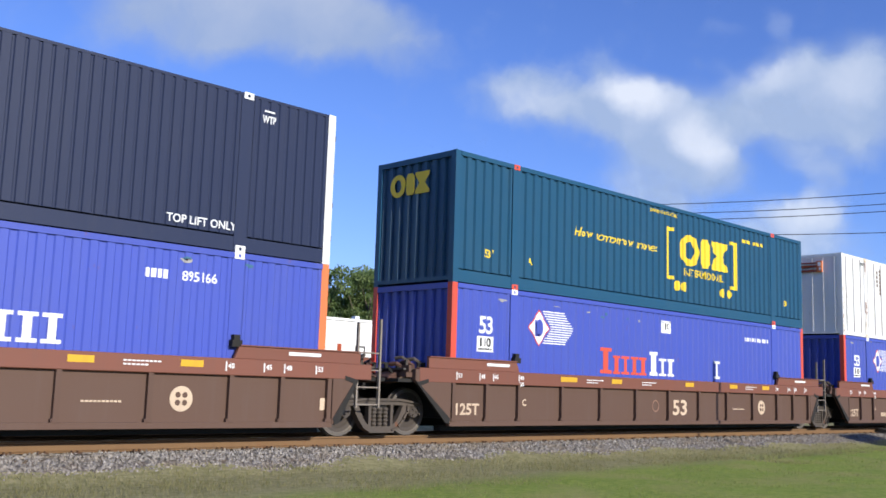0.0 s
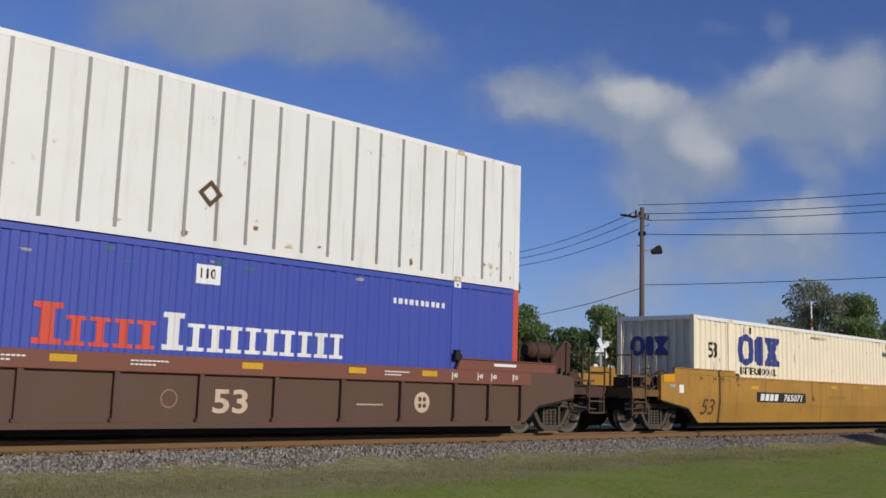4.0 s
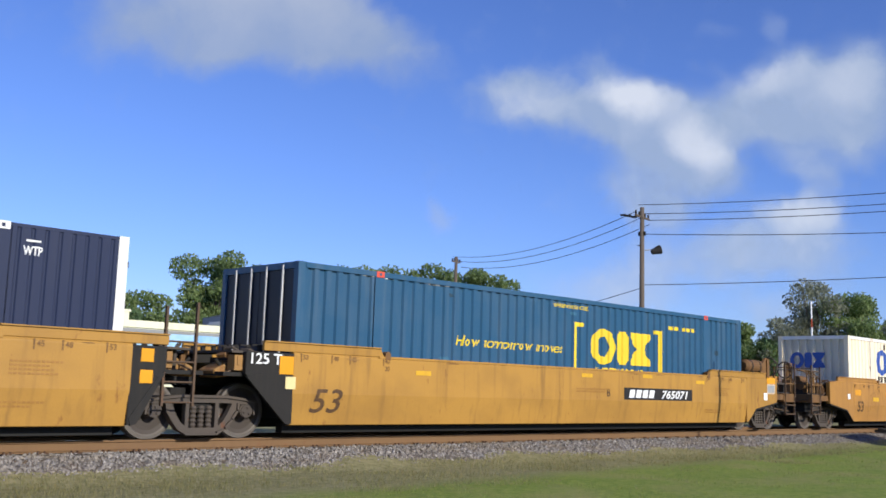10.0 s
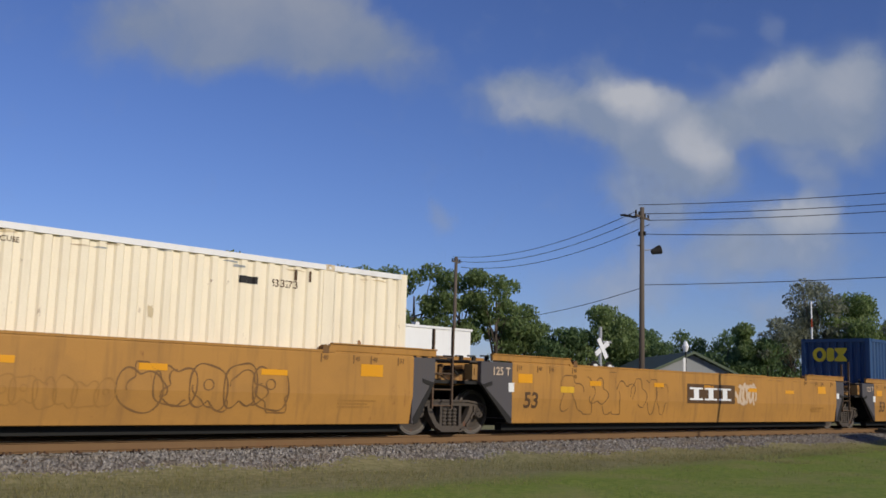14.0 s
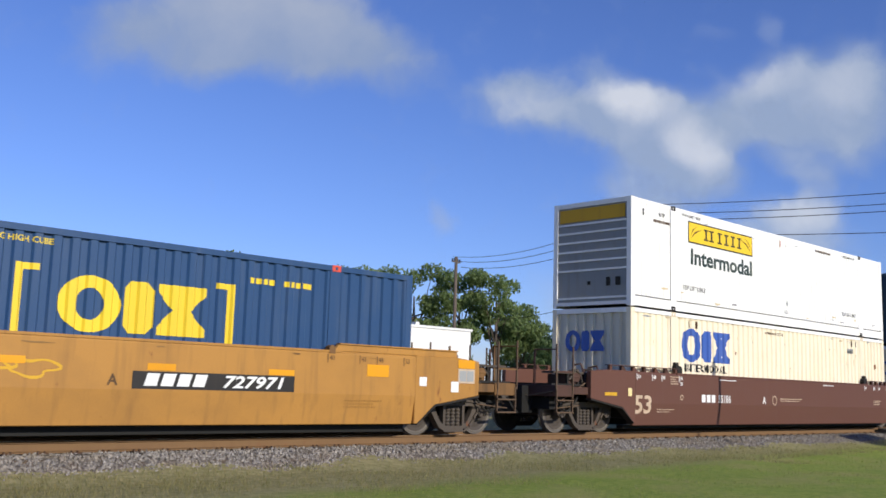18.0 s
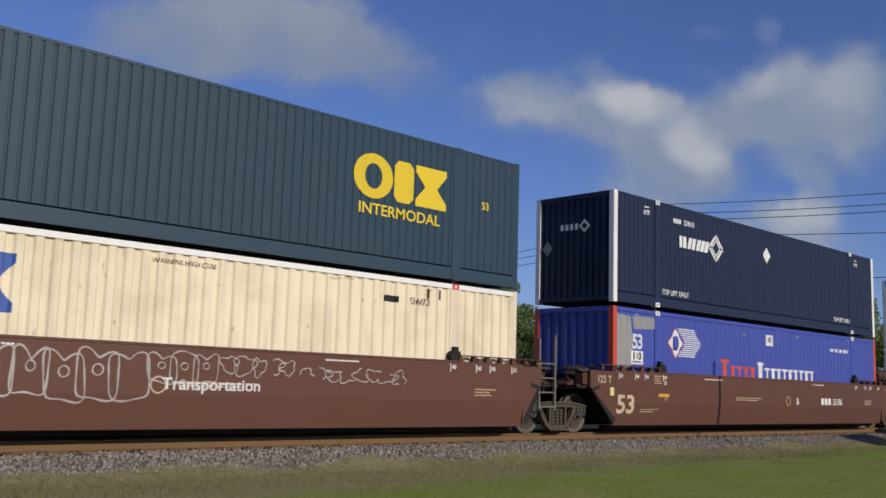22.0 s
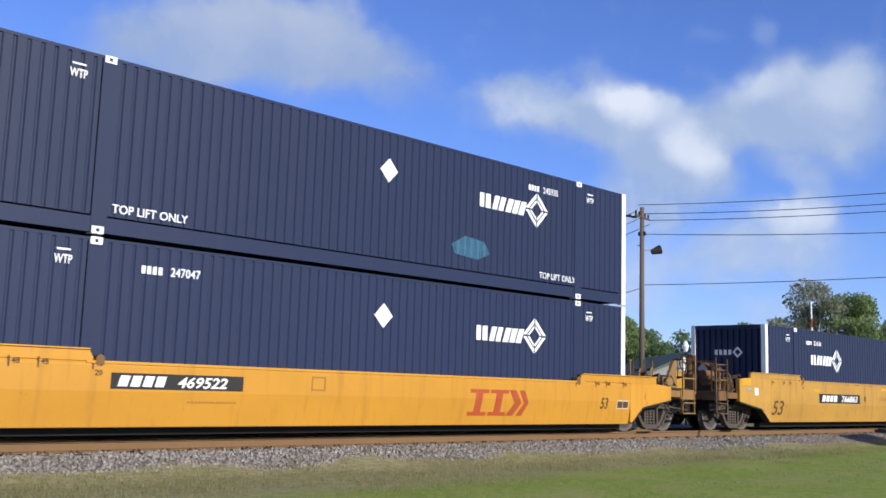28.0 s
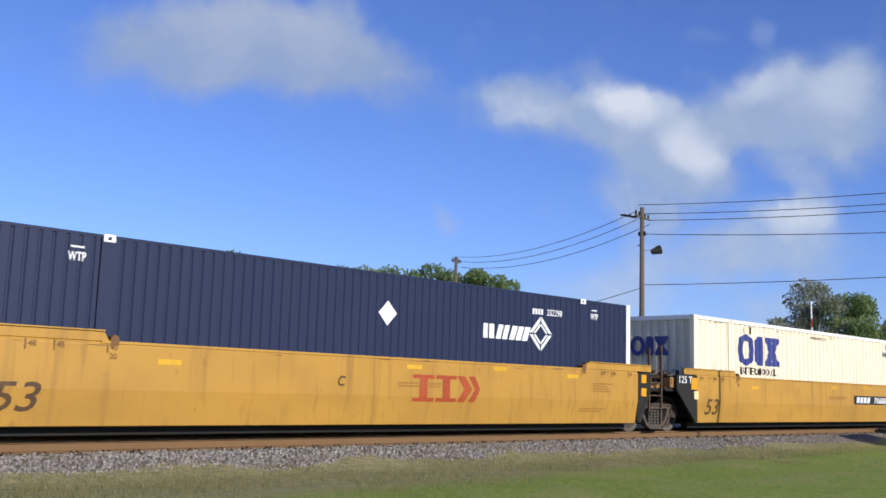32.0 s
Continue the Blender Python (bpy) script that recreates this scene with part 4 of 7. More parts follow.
def well_car(x, style, label, left, right, bare=False, tone=None):
    body, zt, zb, zc, ribs, chord, steel = CAR_STYLES[style]
    body = tone or body
    car = thing("well_car", label, "rail car", x, group="well cars of the train")
    if not ribs:
        FOOT_OF[car.name] = zb
    for sy in (-1, 1):
        inner, outer = sy * (YC - 0.13), sy * YC
        y0, y1 = sorted((inner, outer))
        e0, e1 = (0.12 if left == "art" else 0.02), (0.12 if right == "art" else 0.02)
        pts = [(-HL - e0, zb), (HL + e1, zb), (HL + e1, zt), (-HL - e0, zt)]
        if ribs:
            sb = sorted((inner, sy * (YC - 0.09)))
            part("side_plate", Shape().prism(pts, *sb), body, car)
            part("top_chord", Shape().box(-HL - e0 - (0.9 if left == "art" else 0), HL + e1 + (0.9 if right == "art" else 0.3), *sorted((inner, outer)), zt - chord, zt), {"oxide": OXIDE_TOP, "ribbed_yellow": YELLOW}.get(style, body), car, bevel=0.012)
            part("bottom_chord", Shape().box(-HL - e0, HL + e1, *sorted((inner, sy * (YC - 0.02))), zb, zb + 0.10), body, car)
            for xr in ribs:
                part("side_rib", cached("side_rib:%s%d" % (style, sy), body, lambda: Shape().box(-0.045, 0.045, *sorted((sy * (YC - 0.10), sy * (YC - 0.005))), zb + 0.10, zt - chord)
                     .box(-0.07, 0.07, *sorted((sy * (YC - 0.10), sy * (YC - 0.012))), zb + 0.10, zb + 0.16)), body, car).location = (xr, 0, 0)
        else:
            # pressed side: upright face, with a slight break inwards towards the foot
            prof = [(sy * (YC - TUCK), zb), (sy * YC, zb + BREAK), (sy * YC, zt - 0.05), (sy * (YC - 0.03), zt), (sy * (YC - 0.16), zt), (sy * (YC - 0.16), zb)]
            s = Shape().prism_x(prof if sy > 0 else prof[::-1], -HL - e0, HL + e1)
            part("side_plate", s, body, car, bevel=0.01)
            part("top_lip", Shape().box(-HL + 1.9, HL - 1.9, *sorted((sy * (YC - 0.15), sy * (YC + 0.008))), zt - 0.03, zt + 0.012), body, car)
        for s in (-1, 1):
            gx = sorted((s * (HL + (0.75 if (left if s < 0 else right) == "art" else 1.2)), s * (HL - 2.05)))
            if style == "maroon":
                for k in range(7):
                    q = gx[0] + 0.12 + (gx[1] - gx[0] - 0.30) * k / 6
                    part("guide_post", Shape().prism([(q, zt), (q + (0.20 if k % 3 else 0.10), zt), (q + 0.08, zc + 0.004), (q, zc + 0.004)], *sorted((sy * (YC - 0.03), sy * (YC - 0.11)))), GRIME_RED if k % 2 else body, car)
                part("guide_roller", Shape().tube((s * (HL - 2.08), sy * (YC - 0.02), zc - 0.02), (s * (HL - 2.08), sy * (YC - 0.16), zc - 0.02), 0.12, 14), DARK, car)
            else:
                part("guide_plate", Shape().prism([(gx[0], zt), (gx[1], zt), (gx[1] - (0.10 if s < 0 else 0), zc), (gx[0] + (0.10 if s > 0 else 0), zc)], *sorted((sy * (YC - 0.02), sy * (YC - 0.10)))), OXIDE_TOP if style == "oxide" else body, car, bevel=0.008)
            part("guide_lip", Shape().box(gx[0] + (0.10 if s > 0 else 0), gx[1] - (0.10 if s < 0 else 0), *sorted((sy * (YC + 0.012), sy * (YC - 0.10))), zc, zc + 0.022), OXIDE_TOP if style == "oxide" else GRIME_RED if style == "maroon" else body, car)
            if style in ("yellow", "dirty", "bright"):
                part("guide_lug", cached("guide_lug:%d%d%s" % (s, sy, style), GRIME, lambda: Shape().box(s * (HL - 2.12) - 0.07, s * (HL - 2.12) + 0.07, *sorted((sy * (YC + 0.01), sy * (YC - 0.13))), zt - 0.05, zt + 0.07)
                     .tube((s * (HL - 2.12), sy * (YC + 0.01), zt + 0.05), (s * (HL - 2.12), sy * (YC - 0.12), zt + 0.05), 0.06, 10)), GRIME, car)
            else:
                part("guide_lug", cached("guide_lug:%d%d%s" % (s, sy, style), DARK, lambda: Shape().box(s * (HL - 2.0) - 0.10, s * (HL - 2.0) + 0.10, *sorted((sy * (YC - 0.03), sy * (YC - 0.15))), zc - 0.02, zc + 0.10)
                 .box(s * (HL - 2.0) - 0.06, s * (HL - 2.0) + 0.06, *sorted((sy * (YC - 0.05), sy * (YC - 0.15))), zc + 0.10, zc + 0.19)), DARK, car)
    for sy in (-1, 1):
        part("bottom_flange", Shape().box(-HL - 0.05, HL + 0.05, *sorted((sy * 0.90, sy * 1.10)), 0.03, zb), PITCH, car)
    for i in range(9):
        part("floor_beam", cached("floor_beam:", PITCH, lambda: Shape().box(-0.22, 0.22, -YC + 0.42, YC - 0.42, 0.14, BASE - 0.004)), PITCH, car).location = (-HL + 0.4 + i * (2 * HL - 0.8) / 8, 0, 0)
    for d, kind in ((-1, left), (1, right)):
        if kind == "art":
            art_end(car, d, body, zt, zc, style, steel)
        else:
            coup_end(car, d, body, zt, zc, style, wheel=None if bare or d > 0 and style == "dirty" else d > 0)
            truck(car, d * (HL + 1.55))
    if right == "art":
        ladder(car, HL + 0.70, 0.50, 2.12, POST_IRON if style in ("yellow", "dirty") else LADDER, 0.56)
    return car

# ---- the train ----
LEFT = {0: -4.89, 1: 14.57, 2: 33.81, 3: 57.39, 4: 76.69, 5: 96.19, 6: 119.79, 7: 139.15, 8: 158.67, 9: 182.49,
        10: 201.99, 11: 221.83, 12: 245.37, 13: 268.82, 14: 292.34, 15: 311.80, 16: 331.02}   # where each load begins at 0 s
MID = {u: a + HL for u, a in LEFT.items()}
MOVERS = []
CARS = {}
OX = "rust-brown ribbed well car with dusty sides on the rails"
YL = "yellow smooth-sided well car on the rails"
DY = "dirty ochre well car with grey ends and scrawled graffiti"
MR = "maroon-brown smooth-sided well car on the rails"
for u, style, label, left, right in (
        (0, "oxide", OX, "coup", "art"), (1, "oxide", OX, "art", "art"), (2, "oxide", OX, "art", "coup"),
        (3, "yellow", YL, "coup", "art"), (4, "yellow", YL, "art", "art"), (5, "yellow", YL, "art", "coup"),
        (6, "dirty", DY, "coup", "art"), (7, "dirty", "empty " + DY, "art", "art"), (8, "dirty", DY, "art", "coup"),
        (9, "maroon", MR, "coup", "art"), (10, "maroon", MR + " with white graffiti", "art", "art"), (11, "maroon", MR, "art", "coup"),
        (12, "ribbed_yellow", "weathered yellow well car with upright side ribs", "coup", "coup"),
        (13, "bright", "bright orange-yellow low-sided well car on the rails", "coup", "coup"),
        (14, "yellow", YL, "coup", "art"), (15, "yellow", YL, "art", "art"), (16, "yellow", YL, "art", "coup")):
    CARS[u] = well_car(MID[u], style, label, left, right, bare=u == 3, tone=YELLOW_WORN if u in (3, 4, 5) else None)
    MOVERS.append((CARS[u], MID[u]))
    if left == "art":
        truck(CARS[u], (MID[u - 1] - MID[u]) / 2)

BOXES = {}
RISE = {9: (-0.02, 0.015), 10: (-0.05, 0.025), 11: (-0.05, 0.06), 12: (0.06, 0.12), 13: (-0.06, -0.01)}   # how far loads sit above the usual seat
UM = "navy blue 53-foot container with fine ribs and white corner posts"
PC = "cobalt blue 53-foot container with red corner posts"
CR = "cream 53-foot container with deep corrugations and weathered paint"
for u, level, label, body, style, kw in (
        (0, 0, "cobalt blue 53-foot container with orange corner posts", PACER, "mid", dict(posts=POST_ORANGE, lift=POST_WHITE)),
        (0, 1, UM, NAVY, "fine", dict(posts=POST_WHITE, lift=POST_WHITE)),
        (1, 0, PC, PACER, "mid", dict(posts=POST_RED, lift=POST_WHITE)),
        (1, 1, "dark teal corrugated 53-foot container with yellow lettering", TEAL, "deep", dict(lift=POST_RED, low=0.31)),
        (2, 0, PC, PACER, "mid", dict(posts=POST_RED, lift=POST_WHITE)),
        (2, 1, "white 53-foot container with outside posts and rust streaks", WHITE_RIB, "post", dict(lift=RUSTY)),
        (3, 0, CR, CREAM, "deep", dict(lift=RUSTY, rail=WHITE)),
        (4, 0, UM, NAVY, "fine", dict(posts=POST_WHITE, lift=POST_WHITE)),
        (5, 0, "faded blue 53-foot container with yellow lettering", SKYTEAL, "deep", dict(front="door", lift=POST_RED, leaf=DOOR_SHADED)),
        (6, 0, CR + " and black graffiti", CREAM, "deep", dict(lift=RUSTY, rail=WHITE)),
        (8, 0, "steel blue 53-foot container with yellow lettering", BLUE_CSX, "deep", dict(lift=POST_RED)),
        (9, 0, CR, CREAM, "deep", dict(lift=RUSTY, rail=WHITE)),
        (9, 1, "white 53-foot container with a yellow sign on its side", WHITE, "slim", dict(lift=DARK)),
        (10, 0, CR + " and dark scrapes", CREAM_STAINED, "deep", dict(lift=POST_RED, rail=WHITE)),
        (10, 1, "dark slate 53-foot container with yellow lettering", SLATE, "fine", {}),
        (11, 0, "cobalt blue 53-foot container, red corner posts, grey scraped patch", PACER, "mid", dict(posts=POST_RED, lift=POST_WHITE)),
        (11, 1, UM, NAVY, "fine", dict(posts=POST_WHITE, lift=POST_WHITE)),
        (12, 0, UM, NAVY, "fine", dict(posts=POST_WHITE, lift=POST_WHITE)),
        (12, 1, UM, NAVY, "fine", dict(posts=POST_WHITE, lift=POST_WHITE)),
        (13, 0, UM, NAVY, "fine", dict(posts=POST_WHITE, lift=POST_WHITE)),
        (13, 1, "navy blue ribbed 53-foot container, white posts, doors forward", NAVY, "fine", dict(posts=POST_WHITE, lift=POST_WHITE, front="door")),
        (14, 0, UM, NAVY, "fine", dict(posts=POST_WHITE, lift=POST_WHITE)),
        (15, 0, "navy blue ribbed 53-foot container, white posts, doors forward", NAVY, "fine", dict(posts=POST_WHITE, lift=POST_WHITE, front="door")),
        (16, 0, CR, CREAM, "deep", dict(lift=RUSTY, rail=WHITE))):
    BOXES[u, level] = container(MID[u], level, label, body, style, rise=RISE.get(u, (0, 0))[level], drop=RISE.get(u, (0, 0))[level] - (RISE.get(u, (0, 0))[0] if level else 0), **kw)
    MOVERS.append((BOXES[u, level], MID[u]))

# ---- ground ----
GZ = -0.52


def ground_height(x, y):
    a = abs(y)
    z = GZ
    if a < 2.9:
        z = -0.31 if a < 1.45 else -0.31 + (GZ + 0.31) * (a - 1.45) / 1.45
    if 36.5 < x < 44.5 and a < 5:
        z = max(z, -0.31 + (GZ + 0.31) * max(0, a - 2.5) / 2.5)
    return z


def ground_sheet():
    xs = [-2500, -900, -300, -120, -60] + list(np.arange(-30, 60, 0.6)) + [60, 70, 85, 110, 160, 300, 900, 2500]
    ys = [-2500, -900, -300, -120, -60, -40] + list(np.arange(-24, 20, 0.4)) + [20, 24, 30, 40, 60, 120, 300, 900, 2500]
    v, f = [], []
    for y in ys:
        for x in xs:
            near = abs(x - 15) < 50 and abs(y) < 25
            v.append((x, y, ground_height(x, y) + (0.035 * noise.noise((x * 0.7, y * 0.7, 0)) if near and abs(y) > 1.5 else 0)))
    n = len(xs)
    for j in range(len(ys) - 1):
        for i in range(n - 1):
            f.append((j * n + i, j * n + i + 1, (j + 1) * n + i + 1, (j + 1) * n + i))
    s = Shape()
    s.v, s.f = v, f
    ob = new("ground", s.data("ground", GRASS))
    return tagged(ob, "flat ground of mown grass with bare weedy patches", "ground", kind="structure")


ground_sheet()
bed = Shape().prism_x([(-2.75, GZ - 0.2), (2.75, GZ - 0.2), (2.55, GZ + 0.02), (1.5, -0.285), (-1.5, -0.285), (-2.55, GZ + 0.02)], -160, 340)
tagged(new("ballast_bed", bed.data("ballast_bed", BALLAST)), "grey crushed stone ballast under the track", "ballast", kind="structure")


def rail_shape():
    p = [(-0.076, -0.185), (0.076, -0.185), (0.076, -0.172), (0.012, -0.150), (0.010, -0.045), (0.038, -0.035), (0.038, -0.006), (0.030, 0.0), (-0.030, 0.0), (-0.038, -0.006), (-0.038, -0.035), (-0.010, -0.045), (-0.012, -0.150), (-0.076, -0.172)]
    me = Shape().prism_x(p, -160, 340).data("rail", RAIL)
    me.materials.append(TREAD)
    for q in me.polygons:
        if q.normal.z > 0.9 and q.center.z > -0.01:
            q.material_index = 1
    return me


track = thing("railway_track", "straight railway track with rusty rails on wooden ties", "track", kind="structure")
RAIL_ME = rail_shape()
for y in (-0.756, 0.756):
    part("rail", RAIL_ME, RAIL, track).location = (0, y, -SINK)
tie_me = Shape().box(-0.115, 0.115, -1.30, 1.30, -0.36, -0.188).data("tie", TIE)
for i in range(250):
    part("tie", tie_me, TIE, track).location = (-40 + 0.52 * i, 0, -SINK)


plate_me = Shape().box(-0.10, 0.10, -0.19, 0.19, -0.188, -0.176).box(-0.06, -0.035, -0.11, -0.075, -0.178, -0.15).box(0.035, 0.06, -0.11, -0.075, -0.178, -0.15).data("tie_plate", PLATE)
for i in range(80, 160):
    for y in (-0.756, 0.756):
        part("tie_plate", plate_me, PLATE, track).location = (-40 + 0.52 * i, y, -SINK)


def stones(x0, x1, y0, y1, n, seed, name):
    rng = np.random.default_rng(seed)
    base = np.array([(1, 0, 0), (-1, 0, 0), (0, 1, 0), (0, -1, 0), (0, 0, 1), (0, 0, -1)], float)
    tri = [(0, 2, 4), (2, 1, 4), (1, 3, 4), (3, 0, 4), (2, 0, 5), (1, 2, 5), (3, 1, 5), (0, 3, 5)]
    v, f = [], []
    for i in range(n):
        x, y = rng.uniform(x0, x1), rng.uniform(y0, y1)
        a = abs(y)
        z = -0.285 if a < 1.5 else max(GZ, -0.285 - 0.235 * (a - 1.5) / 1.05)
        size = rng.uniform(0.018, 0.042)
        q = Euler(rng.uniform(0, 6.28, 3)).to_matrix()
        p = base * rng.uniform(0.6, 1.25, (6, 1)) * size * np.array([1.25, 1.0, 0.85])
        p = p @ np.array(q).T + (x, y, z + size * rng.uniform(0.0, 0.6))
        k = len(v)
        v += [tuple(t) for t in p]
        f += [(a_ + k, b_ + k, c_ + k) for a_, b_, c_ in tri]
    me = bpy.data.meshes.new(name)
    me.from_pydata(v, [], f)
    me.materials.append(STONE)
    return tagged(new(name, me), "loose grey crushed ballast stones along the rail", "ballast", kind="stuff")


stones(1.0, 24.0, -2.6, -0.86, 14000, 3, "ballast_stones")
stones(24.0, 37.0, -2.6, -0.84, 4500, 4, "ballast_stones")

road = Shape().prism_x([(-60, GZ - 0.1), (60, GZ - 0.1), (60, GZ + 0.02), (5.2, GZ + 0.02), (2.6, -0.26), (0.9, -0.085), (0.9, -0.17), (-0.9, -0.17), (-0.9, -0.085), (-2.6, -0.26), (-5.2, GZ + 0.02), (-60, GZ + 0.02)][::-1], 37.5, 44.5)
tagged(new("road", road.data("road", ASPHALT)), "grey asphalt road over the railway crossing", "road", kind="structure")


def blades(x0, x1, y0, y1, n, seed, mat, h0, h1, label, name):
    rng = np.random.default_rng(seed)
    x, y, h, a = rng.uniform(x0, x1, n), rng.uniform(y0, y1, n), rng.uniform(h0, h1, n), rng.uniform(0, 6.28, n)
    v, f = [], []
    for i in range(n):
        patch = noise.noise((x[i] * 0.5, y[i] * 0.5, 3.0))
        if patch < -0.15 and rng.random() < 0.7:
            continue
        edge = y[i] + 5.3 + 0.4 * max(0.0, 9.0 - x[i]) + 0.9 * patch
        if mat == BLADE and edge > 0 and rng.random() < 0.45 + 0.8 * edge:
            continue
        if mat == WEED and edge < -0.4 and rng.random() < 0.92:
            continue
        w = h[i] * 0.10
        c, s = math.cos(a[i]) * w, math.sin(a[i]) * w
        z = ground_height(x[i], y[i]) - 0.02
        lx, ly = rng.normal(0, 0.3) * h[i], rng.normal(0, 0.3) * h[i]
        k = len(v)
        v += [(x[i] - c, y[i] - s, z), (x[i] + c, y[i] + s, z), (x[i] + lx, y[i] + ly, z + h[i])]
        f.append((k, k + 1, k + 2))
    me = bpy.data.meshes.new(name)
    me.from_pydata(v, [], f)
    me.materials.append(mat)
    return tagged(new(name, me), label, "grass", kind="stuff")


blades(-1, 22, -8.5, -2.6, 52000, 15, WEED, 0.02, 0.07, "short dry grass beside the track", "grass")
blades(-1, 22, -10.5, -3.2, 50000, 5, BLADE, 0.02, 0.06, "short green lawn grass beside the track", "grass")
blades(22, 42, -7, -3.2, 14000, 8, BLADE, 0.03, 0.09, "short green lawn grass beside the track", "grass")
blades(0, 36, -4.6, -2.30, 26000, 6, WEED, 0.03, 0.10, "dry low weeds along the ballast", "weeds")

# ---- clouds ----


def lobe(n, l, vec, cx, cy, rx, ry, turn):
    """A soft round patch: 1 in its middle, 0 at its rim."""
    mp = n.new("ShaderNodeMapping")
    mp.vector_type = "TEXTURE"
    mp.inputs["Location"].default_value = (cx, cy, 0)
    mp.inputs["Rotation"].default_value = (0, 0, radians(turn))
    mp.inputs["Scale"].default_value = (rx, ry, 1)
    l.new(vec, mp.inputs[0])
    ln = n.new("ShaderNodeVectorMath")
    ln.operation = "LENGTH"
    l.new(mp.outputs[0], ln.inputs[0])
    r = n.new("ShaderNodeMapRange")
    r.interpolation_type = "SMOOTHERSTEP"
    r.inputs["From Min"].default_value, r.inputs["From Max"].default_value = 1.45, 0.0
    l.new(ln.outputs["Value"], r.inputs["Value"])
    return r.outputs[0]


def summed(n, l, parts, weights):
    total = None
    for p, w in zip(parts, weights):
        m = n.new("ShaderNodeMath")
        m.operation = "MULTIPLY_ADD"
        l.new(p, m.inputs[0])
        m.inputs[1].default_value = w
        if total is None:
            m.inputs[2].default_value = 0.0
        else:
            l.new(total, m.inputs[2])
        total = m.outputs[0]
    return total


def cloud_material(seed, lobes, crests, grey, white, most, ragged):
    """Soft cloud built of lobes, torn at the rim by noise; crests catch the sun."""
    m, n, l, b = nodes_of("cloud")
    n.remove(b)
    tc = n.new("ShaderNodeTexCoord")
    warp = n.new("ShaderNodeTexNoise")
    warp.noise_dimensions = "4D"
    warp.inputs["Scale"].default_value, warp.inputs["Detail"].default_value, warp.inputs["W"].default_value = 1.1, 5.0, seed + 5
    l.new(tc.outputs["Object"], warp.inputs["Vector"])
    off = n.new("ShaderNodeVectorMath")
    off.operation = "SUBTRACT"
    l.new(warp.outputs["Color"], off.inputs[0])
    off.inputs[1].default_value = (0.5, 0.5, 0.5)
    mv = n.new("ShaderNodeVectorMath")
    mv.operation = "MULTIPLY_ADD"
    l.new(off.outputs[0], mv.inputs[0])
    mv.inputs[1].default_value = (0.85, 0.75, 0.0)
    l.new(tc.outputs["Object"], mv.inputs[2])
    wisp = n.new("ShaderNodeTexNoise")
    wisp.noise_dimensions = "4D"
    wisp.inputs["Scale"].default_value, wisp.inputs["Detail"].default_value, wisp.inputs["W"].default_value = 1.4, 7.0, seed
    wisp.inputs["Roughness"].default_value = 0.50
    l.new(mv.outputs[0], wisp.inputs["Vector"])
    dens = summed(n, l, [lobe(n, l, mv.outputs[0], *q[:5]) for q in lobes] + [ramp_of(n, l, wisp.outputs["Fac"], -0.5, 0.5)], [q[5] for q in lobes] + [ragged])
    a = n.new("ShaderNodeMapRange")
    a.interpolation_type = "SMOOTHSTEP"
    a.inputs["From Min"].default_value, a.inputs["From Max"].default_value = 0.02, 0.95
    a.inputs["To Max"].default_value = most
    l.new(dens, a.inputs["Value"])
    sun_lit = summed(n, l, [lobe(n, l, mv.outputs[0], *q[:5]) for q in crests] + [ramp_of(n, l, wisp.outputs["Fac"], -0.5, 0.5)], [q[5] for q in crests] + [0.9])
    c = mixed(n, l, ramp(n, l, sun_lit, 0.0, 1.0), grey, white)
    em = n.new("ShaderNodeEmission")
    em.inputs[1].default_value = 0.87
    l.new(c, em.inputs[0])
    tr = n.new("ShaderNodeBsdfTransparent")
    mx = n.new("ShaderNodeMixShader")
    l.new(a.outputs[0], mx.inputs[0])
    l.new(tr.outputs[0], mx.inputs[1])
    l.new(em.outputs[0], mx.inputs[2])
    l.new(mx.outputs[0], n["Material Output"].inputs[0])
    return m


CLOUDS = []


def sky_point(px, py, far=3000.0):
    """A place far off in the way that crosses the picture plane at (px, py), in half widths from its middle."""
    h = math.tan(radians(48.776 / 2))
    return Vector(EYE) + VIEW.to_3x3() @ Vector((px * h, py * h, -1.0)) * far


def cloud(label, start, end, seed, lobes, crests=(), grey=(0.40, 0.50, 0.70), white=(0.84, 0.87, 0.94), most=0.9, ragged=0.8):
    """lobes and crests: middle, half sizes, turn and weight of soft patches, in eighths of the view's half width."""
    far = 3000.0 + 90.0 * len(CLOUDS)
    k = far * math.tan(radians(48.776 / 2)) / 8
    x0, x1 = min(q[0] - q[2] for q in lobes) - 1.2, max(q[0] + q[2] for q in lobes) + 1.2
    y0, y1 = min(q[1] - max(q[2:4]) for q in lobes) - 1.0, max(q[1] + max(q[2:4]) for q in lobes) + 1.0
    s = Shape()
    s.add([(x0, y0, 0), (x1, y0, 0), (x1, y1, 0), (x0, y1, 0)], [(0, 1, 2, 3)])
    ob = tagged(new("cloud", s.data("cloud", cloud_material(seed, lobes, crests, grey, white, most, ragged))), label, "cloud", kind="structure")
    ob.scale = (k, k, k)
    ob.visible_shadow = False
    rows = []
    for t, (px, py) in ((0.0, start), (32.0, end)):
        m = VIEW.to_3x3().to_4x4()
        m.translation = sky_point(px, py, far)
        rows.append((t, m))
    CLOUDS.append((ob, rows))
    return ob


